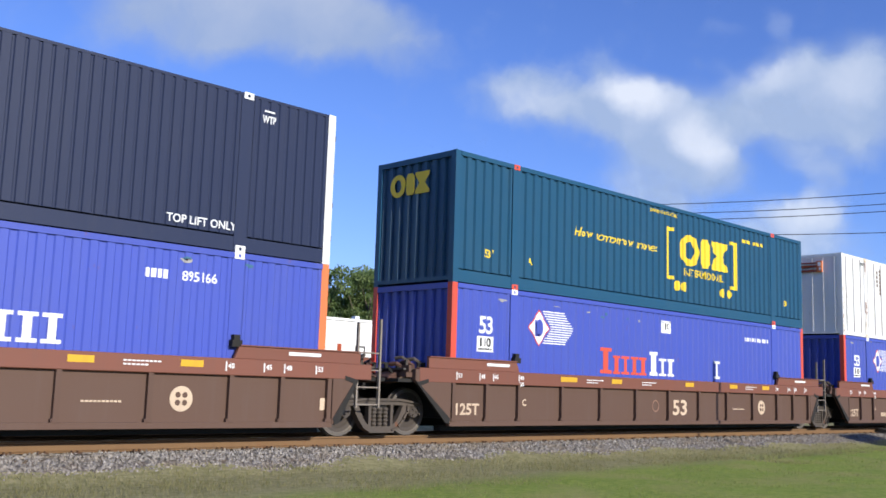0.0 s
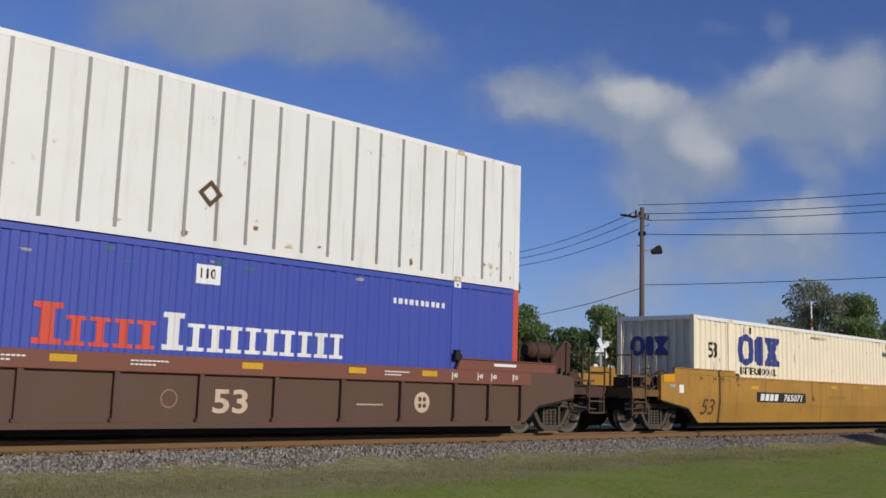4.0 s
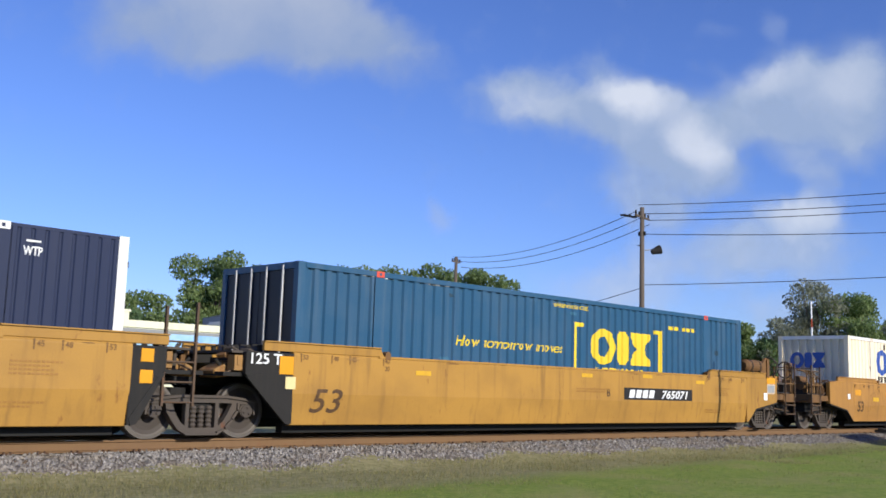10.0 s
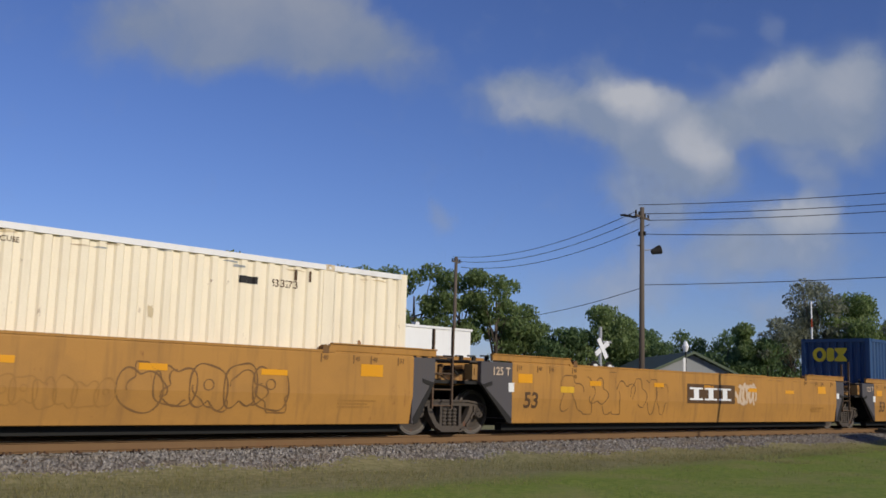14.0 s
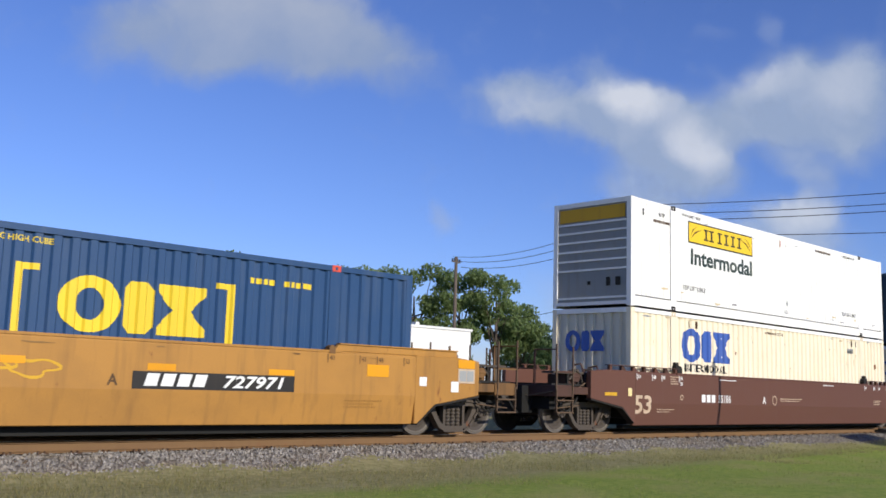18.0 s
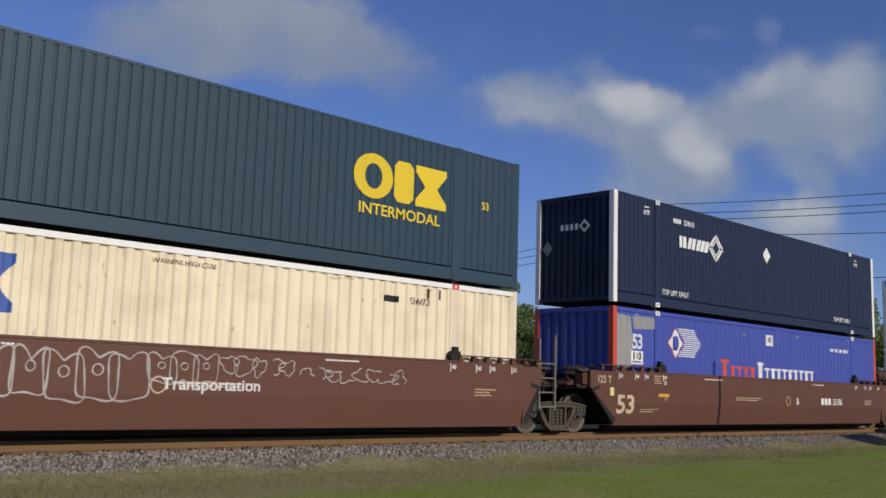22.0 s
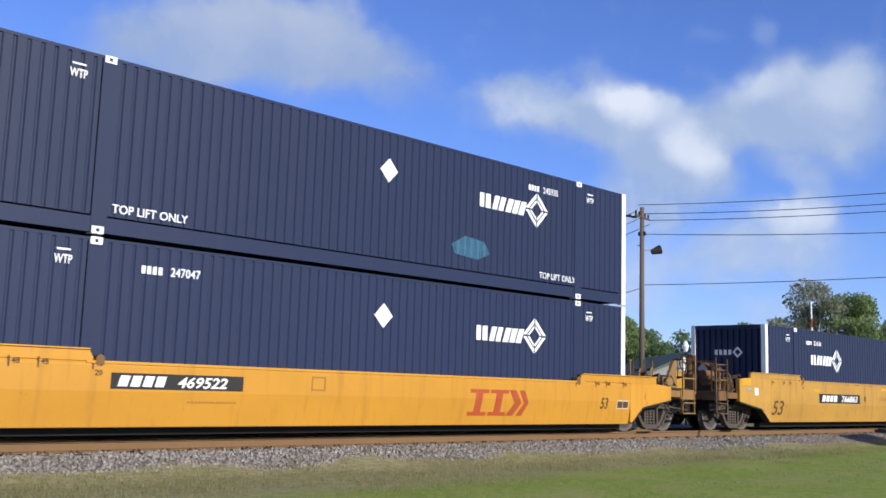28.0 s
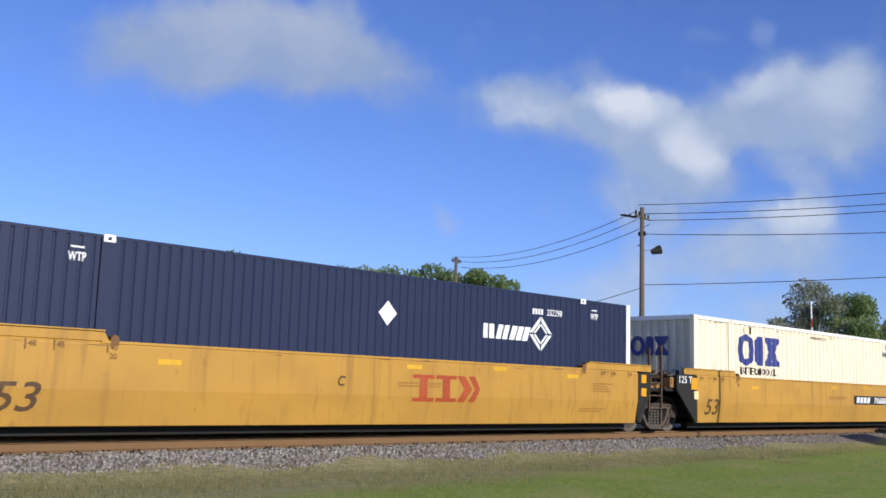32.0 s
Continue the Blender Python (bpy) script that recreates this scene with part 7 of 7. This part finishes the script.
slabs("brand_word", [q for i in range(3) for q in ibeam(i * 0.76, 0.66, 0.34, 0.38)], INK_WHITE, CARS[7], -0.94, 0.80, YS - 0.004)


def ribbon(parent, pts, y, w, ph, mat):
    """One sprayed line of uneven width through the given places."""
    v, f, n = [], [], len(pts)
    for k in range(n):
        a, b = pts[max(0, k - 1)], pts[min(n - 1, k + 1)]
        dx, dz = b[0] - a[0], b[1] - a[1]
        m = math.hypot(dx, dz) or 1
        ww = w * (0.7 + 0.5 * math.sin(k * 0.4 + ph) ** 2)
        v += [(pts[k][0] - dz / m * ww, y, pts[k][1] + dx / m * ww), (pts[k][0] + dz / m * ww, y, pts[k][1] - dx / m * ww)]
        if k:
            f.append((2 * k - 2, 2 * k - 1, 2 * k + 1, 2 * k))
    MARKS.append(part("graffiti_stroke", Shape().add(v, f), mat, parent))


def scribble(parent, x0, x1, z0, z1, y, n, seed, mat, w=0.022, loops=True):
    """Spray-can outlines: n wobbling loops and strokes in a band."""
    rng = np.random.default_rng(seed)
    for i in range(n):
        cx = x0 + (x1 - x0) * (i + 0.5) / n
        rx, rz = (x1 - x0) / n * rng.uniform(0.45, 0.75), (z1 - z0) * rng.uniform(0.30, 0.48)
        cz = (z0 + z1) / 2 + rng.uniform(-0.12, 0.12) * (z1 - z0)
        ph = rng.uniform(0, 6.28, 3)
        span = 2 * math.pi * (1.0 if loops and rng.random() < 0.6 else rng.uniform(0.45, 0.9))
        a0 = rng.uniform(0, 6.28)
        pts = []
        for k in range(33):
            t = a0 + span * k / 32
            r = 1 + 0.22 * math.sin(3 * t + ph[0]) + 0.13 * math.sin(5 * t + ph[1])
            pts.append((min(max(cx + rx * r * math.cos(t), x0 - 0.1), x1 + 0.1), min(max(cz + rz * r * math.sin(t), z0), z1)))
        ribbon(parent, pts, y, w, ph[2], mat)


def bubbles(parent, x0, x1, z0, z1, y, n, seed, mat, w=0.014, square=3.0):
    """A row of fat overlapping outlined shapes, each with a notched foot and a small counter."""
    rng = np.random.default_rng(seed)
    for i in range(n):
        cx, cz = x0 + (x1 - x0) * (i + 0.5) / n, (z0 + z1) / 2 + rng.uniform(-0.06, 0.06) * (z1 - z0)
        rx, rz, lean, ph = (x1 - x0) / n * rng.uniform(0.52, 0.66), (z1 - z0) * rng.uniform(0.40, 0.47), rng.uniform(-0.12, 0.16), rng.uniform(0, 6.28)
        notch = rng.choice((-1, 1)) * rng.uniform(0.25, 0.5)
        pts = []
        for k in range(41):
            t = 2 * math.pi * k / 40 + ph
            c, q = math.cos(t), math.sin(t)
            r = (abs(c) ** square + abs(q) ** square) ** (-1 / square) * (1 - notch * math.exp(-((math.sin((t - 4.71 * (1 if notch > 0 else 0.33)) / 2)) * 5) ** 2) * (1 if notch > 0 else -1))
            pts.append((cx + rx * r * c + lean * rz * r * q, cz + rz * r * q + 0.03 * math.sin(3 * t + ph)))
        ribbon(parent, pts, y - 0.0004 * i, w, ph, mat)
        if rng.random() < 0.45:
            continue
        hole = [(cx + rx * 0.26 * math.cos(6.2 * k / 16) + 0.1 * lean, cz + rz * (0.16 + 0.22 * math.sin(6.2 * k / 16))) for k in range(17)]
        ribbon(parent, hole, y - 0.0004 * i, w * 0.8, ph, mat)


bubbles(CARS[6], -1.1, -0.3, 0.36, 1.28, YS, 1, 11, BAR_TONE, 0.016, 2.2)
bubbles(CARS[6], -0.3, 1.9, 0.40, 0.95, YS, 7, 34, BAR_TONE, 0.013, 2.4)
bubbles(CARS[6], 2.0, 5.1, 0.36, 1.24, YS, 5, 12, BAR_DARK, 0.016, 2.4)
scribble(CARS[6], 2.1, 5.2, 0.40, 1.20, YS - 0.003, 5, 36, BAR_DARK, 0.013, False)
scribble(CARS[6], -1.15, -0.2, 0.36, 1.28, YS - 0.001, 7, 32, BAR_TONE, 0.012)
scribble(CARS[6], -7.0, -5.6, 0.55, 1.3, YS, 4, 18, BAR_TONE)
scribble(CARS[7], -6.4, -2.0, 0.40, 1.30, YS, 8, 13, BAR_DARK, 0.014, False)
scribble(CARS[7], 1.6, 2.7, 0.72, 1.28, YS, 6, 14, INK_TAN, 0.05)
scribble(CARS[8], -3.0, 0.8, 0.9, 1.25, YS, 5, 15, SIGN_WORN_SHADED, 0.02)
scribble(BOXES[6, 0], -2.78, -0.84, 1.44, 1.93, YF, 9, 16, INK_VIOLET, 0.028, False)
bubbles(CARS[10], -3.6, -1.0, 0.56, 1.42, YS, 5, 17, SPRAY, 0.015, 6.0)
bubbles(CARS[10], -0.9, 0.3, 0.84, 1.40, YS, 3, 19, SPRAY, 0.011, 5.0)
scribble(CARS[10], 0.4, 1.9, 1.0, 1.36, YS, 5, 35, SPRAY, 0.010)
scribble(CARS[10], 2.0, 4.6, 0.95, 1.25, YS, 8, 20, SPRAY, 0.010, False)

for u in (9, 10, 11):
    c = CARS[u]
    letters("53", -8.15, 0.44, 0.46, INK_TAN, c, YS, stretch=1.28)
    length_marks(u, INK_WHITE, 1.30)
    print_rows(u, -6.5, 1.38, 9, 4, INK_TAN, w=0.035, h=0.025)
    slabs("reflector", [rect(0, 0.16, 0, 0.20)], REFLECT_PALE, c, -8.42, 0.86, YS)
    slabs("worn_reflector", [rect(0, 0.5, 0, 0.08)], SIGN_WORN_SHADED, c, -6.3 if u > 9 else -9.4, 0.86, YS)
    slabs("seal", ring(0, 0, 0.055, 0.075, 10), INK_TAN, c, -5.95, 0.86, YS)
    print_rows(u, -7.1, 0.52, 12, 2, INK_TAN, h=0.02)
    print_rows(u, -4.0, 1.36, 14, 1, INK_WHITE)
    print_rows(u, 2.6, 1.36, 12, 1, INK_WHITE)
    slabs("seal", ring(0, 0, 0.12, 0.145, 14), INK_TAN, c, -0.75 if u < 11 else 0.9, 0.84, YS)
    print_rows(u, -0.4 if u < 11 else -2.3, 0.88, 22, 2, INK_TAN, h=0.025)
    print_rows(u, 6.6, 0.9, 10, 3, INK_TAN, h=0.025)
    if u > 9:
        letters("125 T", -8.95, 1.17, 0.18, INK_TAN, c, YS)
for u, xa, xd, xl, l in ((9, -4.94, -4.07, -1.49, "A"), (11, 3.19, 4.06, 1.46, "B")):
    slabs("owner_mark", bars(3, 0.19, 0.21, 0.07), INK_WHITE, CARS[u], xa, 0.74, YS)
    letters("55186", xd, 0.74, 0.215, INK_WHITE, CARS[u], YS, stretch=0.95)
    letters(l, xl, 0.74, 0.20, INK_WHITE, CARS[u], YS)
letters("Transportation", -0.69, 0.77, 0.20, INK_WHITE, CARS[10], YS - 0.004, stretch=1.12)
slabs("data_frame", [rect(0, 0.5, 0, 0.02), rect(0, 0.5, 0.28, 0.30), rect(0, 0.02, 0.02, 0.28), rect(0.48, 0.5, 0.02, 0.28), rect(0.24, 0.26, 0.06, 0.24)], INK_TAN, CARS[11], 9.33, 1.03, YS)
print_rows(11, 8.5, 1.32, 14, 3, INK_TAN, h=0.025)
slabs("reflector", [rect(0, 0.16, 0, 0.18)], REFLECT_PALE, CARS[11], 8.98, 0.92, YS)
for u in (5, 8):
    slabs("data_frame", [rect(0, 0.5, 0, 0.30)], INK_TAN, CARS[u], 9.3, 1.03, YS)
    slabs("data_panel", [rect(0.04, 0.24, 0.04, 0.26), rect(0.26, 0.46, 0.04, 0.26)], WALL_GREY, CARS[u], 9.3, 1.03, YS - 0.004)
    slabs("tag", [rect(0, 0.22, 0, 0.22)], INK_WHITE, CARS[u], 9.1, 0.84, YS)
    slabs("reflector", [rect(0, 0.5, 0, 0.18)], REFLECT, CARS[u], 9.3, 1.34, YS)

# ribbed brown cars
YR = -YC - 0.004
YP = -YC + 0.086
for u in (0, 1, 2):
    c = CARS[u]
    length_marks(u, INK_WHITE, 1.13, YR)
    for i, x in enumerate((-4.6, -2.6, 0.75, 3.1, 5.0)):
        slabs("reflector", [rect(0, 0.62 if i == 0 else 0.42, 0, 0.11)], SIGN_WORN_SHADED, c, x, 1.15, YR)
    for x in (-3.6, -1.3, 4.0):
        print_rows(u, x, 1.20, 9, 2, INK_WHITE, YR, w=0.055, h=0.025)
    for i, x in enumerate((-7.5, 7.15)):
        slabs("placard", [rect(0, 0.72, 0, 0.06)], INK_WHITE, c, x + (0.4 if i == 0 else 0), 1.42, -YC + 0.012)
    slabs("seal", [[(0.21 * math.cos(2 * math.pi * i / 20), 0.21 * math.sin(2 * math.pi * i / 20)) for i in range(20)]], INK_TAN, c, 5.1, 0.62, YP)
    for sa in range(4):
        ta = math.pi / 4 + sa * math.pi / 2
        slabs("seal_segment", [[(0.09 * math.cos(ta) + 0.05 * math.cos(2 * math.pi * i / 8), 0.09 * math.sin(ta) + 0.05 * math.sin(2 * math.pi * i / 8)) for i in range(8)]], OXIDE, c, 5.1, 0.62, YP - 0.004)
    slabs("seal", ring(0, 0, 0.13, 0.16, 12), BROWN_PRINT, c, -0.55, 0.62, YP)
    print_rows(u, 3.4, 0.55, 10, 1, INK_TAN, YP, h=0.03)
    if u:
        letters("125T", -8.02 if u == 1 else -7.98, 0.38, 0.24, INK_TAN, c, YP, stretch=1.1)
        letters("53", 0.25, 0.40, 0.40, INK_TAN, c, YP, stretch=1.36)
        letters("C" if u == 1 else "B", -5.85, 0.58, 0.15, INK_TAN, c, YP)
slabs("owner_mark", bars(4, 0.15, 0.14, 0.05), INK_TAN, CARS[2], -5.27, 0.37, YP)
letters("211426", -4.40, 0.37, 0.145, INK_TAN, CARS[2], YP, stretch=1.2)
slabs("tag", [rect(0, 0.18, 0, 0.22)], INK_TAN, CARS[0], 7.95, 0.45, YP)

# ribbed yellow car and low bright car
c12, c13 = CARS[12], CARS[13]
slabs("owner_mark", bars(4, 0.11, 0.18, 0.03), INK_WHITE, c12, -5.89, 0.77, YP)
slabs("number_panel", [rect(0, 0.82, 0, 0.27)], INK_BROWN, c12, -5.96, 0.73, YP + 0.003)
slabs("number_panel", [rect(0, 0.95, 0, 0.27)], INK_BROWN, c12, -5.12, 0.73, YP + 0.003)
letters("359805", -5.07, 0.77, 0.18, INK_WHITE, c12, YP, stretch=0.92)
slabs("brand_word", [q for i in range(3) for q in ibeam(i * 0.50, 0.44, 0.26, 0.40, skew=0.25)], INK_WHITE, c12, 3.16, 0.70, YP)
letters("53", 5.12, 0.71, 0.26, INK_BROWN, c12, YP, stretch=0.9)
for x, z, w, h in ((-8.0, 0.86, 0.28, 0.30), (-7.3, 0.82, 0.22, 0.30), (-6.2, 0.80, 0.18, 0.34), (-2.3, 0.80, 0.34, 0.26), (1.6, 0.84, 0.42, 0.12), (6.3, 0.80, 0.36, 0.14), (7.4, 0.95, 0.45, 0.08)):
    slabs("worn_mark", [rect(0, w, 0, h * 0.2), rect(0, w * 0.2, h * 0.2, h), rect(w * 0.3, w, h * 0.45, h)], FADED_PRINT, c12, x, z, YP)
slabs("data_panel", [rect(0, 0.34, 0, 0.36)], WALL_WORN, c12, 6.3, 0.62, YP)
slabs("data_panel", [rect(0, 0.22, 0, 0.22)], WALL_WORN, c12, -8.0, 0.45, YP)
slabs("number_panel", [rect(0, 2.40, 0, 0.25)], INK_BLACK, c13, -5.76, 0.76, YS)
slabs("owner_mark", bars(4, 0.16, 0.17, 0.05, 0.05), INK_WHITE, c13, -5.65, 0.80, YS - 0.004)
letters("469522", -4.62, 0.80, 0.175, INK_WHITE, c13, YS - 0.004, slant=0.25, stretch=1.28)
red_emblem(13, 2.21, 0.36, 1.86, 0.56, INK_BRICK, 0.12)
letters("53", 6.82, 0.54, 0.27, INK_BROWN, c13, YS, slant=0.2, stretch=0.85)
length_marks(13, INK_BROWN, 1.08)
slabs("data_frame", [rect(0, 0.5, 0, 0.22)], INK_TAN, c13, 7.5, 0.53, YS)
slabs("data_panel", [rect(0.03, 0.24, 0.03, 0.19), rect(0.26, 0.47, 0.03, 0.19)], INK_BROWN, c13, 7.5, 0.53, YS - 0.004)
slabs("seal", [rect(0, 0.32, 0, 0.03), rect(0, 0.32, 0.23, 0.26), rect(0, 0.03, 0.03, 0.23), rect(0.29, 0.32, 0.03, 0.23)], BAR_TONE, c13, -1.9, 0.80, YS)
print_rows(13, -4.4, 0.55, 14, 1, BAR_TONE)
slabs("tag", [rect(0, 0.25, 0, 0.25)], INK_WHITE, c13, -9.5, 0.95, YS)
slabs("scuffed_patch", [[(0, 0), (0.7, -0.06), (1.1, 0.1), (0.9, 0.36), (0.3, 0.42), (-0.1, 0.2)]], NAVY_SCUFF, BOXES[13, 1], 1.85, 0.62, YF + 0.006)

for u in (3, 6, 9, 16):
    rng_r = np.random.default_rng(40 + u)
    for x0 in (-6.096, 6.096):
        top = 2.76
        for k in range(3):
            w, h = rng_r.uniform(0.03, 0.07), rng_r.uniform(0.5, 1.5) * (1.3 if u == 3 else 0.7)
            xk = x0 + rng_r.uniform(-0.11, 0.06)
            slabs("rust_run", [[(0, -h), (w * 0.5, -h * 0.9), (w, -h * 0.35), (w, 0), (-w * 0.2, 0), (-w * 0.1, -h * 0.5)]], RUST_RUN, BOXES[u, 0], xk, top, -HW - 0.004)
for x0, z0, seed_r in ((-6.10, 2.78, 71), (-6.12, 1.30, 73)):
    rng_w = np.random.default_rng(seed_r)
    for k in range(4):
        w, h = rng_w.uniform(0.010, 0.026), rng_w.uniform(0.3, 0.9) * min(0.9, z0 * 0.7)
        slabs("rust_run", [[(0, -h), (w * 0.6, -h * 0.85), (w, -h * 0.3), (w * 0.9, 0), (-w * 0.2, 0), (-w * 0.1, -h * 0.5)]], RUST_RUN, BOXES[2, 1], x0 + rng_w.uniform(-0.09, 0.04), z0, -HW - 0.014 - 0.001 * k)
rack = part("document_rack", Shape().box(-HL - 0.05, -HL + 0.0, -0.42, 0.56, 2.26, 2.34).box(-HL - 0.05, -HL + 0.0, -0.42, 0.56, 2.42, 2.50).box(-HL - 0.05, -HL + 0.0, -0.42, 0.56, 2.56, 2.60)
            .box(-HL - 0.055, -HL + 0.0, 0.50, 0.56, 2.18, 2.60), INK_BRICK, BOXES[2, 1], "rust-red slatted rack")
part("document_box", Shape().box(-HL - 0.09, -HL + 0.0, -0.62, -0.42, 2.24, 2.64), POST_ORANGE, rack, "orange box with white print")
part("print_strip", Shape().box(-HL - 0.094, -HL - 0.09, -0.58, -0.47, 2.46, 2.60).box(-HL - 0.094, -HL - 0.09, -0.58, -0.52, 2.30, 2.40), WHITE, rack)


def follow_folds():
    """Lay the painted marks into the folds of the corrugated sides."""
    mid = 6.096
    lines = {}
    for style in ("deep", "mid"):
        pts = [(-HL, 0.0)]
        for a0, a1 in ((-HL + 0.16, -mid - 0.14), (-mid + 0.14, mid - 0.14), (mid + 0.14, HL - 0.16)):
            pts += folded(a0, a1, style)
        lines[style] = np.array(pts + [(HL, 0.0)])
    for ob in MARKS:
        m, top = ob.matrix_basis.copy(), ob.parent
        if top and top.name in FOOT_OF:
            knee = FOOT_OF[top.name] + BREAK
            if m.translation.z + min(v.co.z for v in ob.data.vertices) < knee - 0.004:
                bm = bmesh.new()
                bm.from_mesh(ob.data)
                bmesh.ops.bisect_plane(bm, geom=bm.verts[:] + bm.edges[:] + bm.faces[:], plane_co=(0, 0, knee - m.translation.z), plane_no=(0, 0, 1))
                for v in bm.verts:
                    v.co.y += TUCK * max(0.0, knee - m.translation.z - v.co.z) / BREAK
                me = bpy.data.meshes.new(ob.data.name)
                bm.to_mesh(me)
                bm.free()
                me.materials.append(ob.data.materials[0])
                ob.data = me
            continue
        if top and top.name not in FOLD_OF:
            m, top = top.matrix_basis @ m, top.parent
        style = FOLD_OF.get(top.name) if top else None
        if style not in lines or abs(m.to_3x3()[0][1]) > 0.5:
            continue
        st = lines[style]
        bm = bmesh.new()
        bm.from_mesh(ob.data)
        bmesh.ops.triangulate(bm, faces=bm.faces[:])
        xs = [v.co.x for v in bm.verts]
        dx = m.translation.x
        for x in st[:, 0]:
            if min(xs) < x - dx < max(xs):
                bmesh.ops.bisect_plane(bm, geom=bm.verts[:] + bm.edges[:] + bm.faces[:], plane_co=(x - dx, 0, 0), plane_no=(1, 0, 0))
        for v in bm.verts:
            v.co.y += float(np.interp(v.co.x + dx, st[:, 0], st[:, 1]))
        me = bpy.data.meshes.new(ob.data.name)
        bm.to_mesh(me)
        bm.free()
        me.materials.append(ob.data.materials[0])
        ob.data = me


def smudges(parent, x0, x1, z0, z1, y, n, seed, mats, long=0.5, tall=0.10, drip=False):
    """Worn and dirty patches with ragged outlines."""
    rng = np.random.default_rng(seed)
    for i in range(n):
        x, z = rng.uniform(x0, x1), rng.uniform(z0, z1)
        w, h = long * rng.uniform(0.3, 1.0), tall * rng.uniform(0.35, 1.0)
        m = 11
        pts = []
        for j in range(m):
            t = 2 * math.pi * j / m
            r = rng.uniform(0.45, 1.0)
            pts.append((w / 2 * r * math.cos(t), h / 2 * r * math.sin(t) - (h * 0.6 * rng.random() if drip and math.sin(t) < -0.3 else 0)))
        slabs("stain", [pts], mats[i % len(mats)], parent, x, z, y)


for u in (3, 6, 9, 10, 16):
    smudges(BOXES[u, 0], -7.6, 7.4, 2.66, 2.78, YF, 12, 200 + u, (WALL_WORN, RUSTY, WALL_GREY), 0.55, 0.07)
    smudges(BOXES[u, 0], -7.6, 7.4, 0.3, 2.4, YF, 9, 220 + u, (WALL_WORN, RUST_RUN), 0.16, 0.22, True)
for u in (3, 4, 5, 6, 7, 8, 14, 15, 16):
    zt = 1.50
    smudges(CARS[u], -8.0, 8.0, zt - 0.10, zt - 0.03, YS - 0.002, 10, 240 + u, (YELLOW_RUST, GRIME, YELLOW_DIRTY), 0.7, 0.045)
for u in (0, 1, 2, 11):
    smudges(BOXES[u, 0], -7.4, 7.4, 2.5, 2.78, YF, 10, 290 + u, (RUSTY_GREY, NAVY_SCUFF), 0.4, 0.08, True)
smudges(BOXES[5, 0], -7.0, 7.0, 2.77, 2.83, YF, 9, 300, (RIB_GREY, WHITE_RIB), 1.0, 0.045)
smudges(BOXES[5, 0], -6.5, 7.0, 0.5, 2.7, YF, 8, 301, (NAVY_SCUFF, SLATE), 0.4, 0.25)
smudges(BOXES[9, 1], -7.6, 7.6, 0.36, 0.6, YF, 12, 302, (WALL_WORN, RUSTY_GREY), 0.5, 0.10)
smudges(BOXES[9, 1], -7.6, 7.6, 2.55, 2.75, YF, 8, 303, (WALL_GREY, RUSTY_GREY), 0.3, 0.05)
smudges(BOXES[2, 1], -7.8, 7.8, 0.2, 0.5, YF - 0.004, 10, 304, (RUST_RUN, RUSTY), 0.3, 0.2)
smudges(BOXES[2, 1], -8.04, -7.93, 0.05, 1.7, -HW - 0.006, 22, 305, (RUST_RUN, SCALE, RUSTY), 0.06, 0.14, True)
smudges(BOXES[2, 1], -6.20, -6.02, 0.08, 1.3, -HW - 0.013, 26, 306, (RUST_RUN, SCALE, RUSTY), 0.05, 0.18, True)

follow_folds()

# ---- movement ----
RUN = [0.0, -8.216, -16.489, -24.811, -33.273, -41.745, -50.137, -58.835, -67.675, -76.598, -85.626, -94.749, -103.933, -113.255,
       -122.675, -132.197, -141.817, -151.559, -161.402, -171.281, -181.204, -191.235, -201.506, -211.860, -222.241, -232.608,
       -243.019, -253.519, -264.132, -274.810, -285.529, -296.205, -306.897]   # metres run by the train at each full second


def run_at(t):
    """How far the train has run, smoothly between the full seconds."""
    i = min(int(t), 31)
    p = [RUN[max(0, min(32, j))] for j in (i - 1, i, i + 1, i + 2)]
    if i == 0:
        p[0] = 2 * p[1] - p[2]
    if i == 31:
        p[3] = 2 * p[2] - p[1]
    u = t - i
    return p[1] + 0.5 * u * (p[2] - p[0] + u * (2 * p[0] - 5 * p[1] + 4 * p[2] - p[3] + u * (3 * (p[1] - p[2]) + p[3] - p[0])))


def motions():
    steps = [i * 0.5 for i in range(65)]
    for ob, x in MOVERS:
        home = ob.matrix_basis.translation.copy()
        walk(ob, [(t, pose(x + run_at(t), home.y, home.z)) for t in steps])
    for w in WHEELSETS:
        home = w.location.copy()
        rows = []
        for i in range(481):
            t = i / 15
            rows.append((t, Matrix.Translation(home) @ Matrix.Rotation(run_at(t) / WR, 4, "Y")))
        walk(w, rows)
    for ob, rows in CLOUDS:
        walk(ob, rows)


motions()
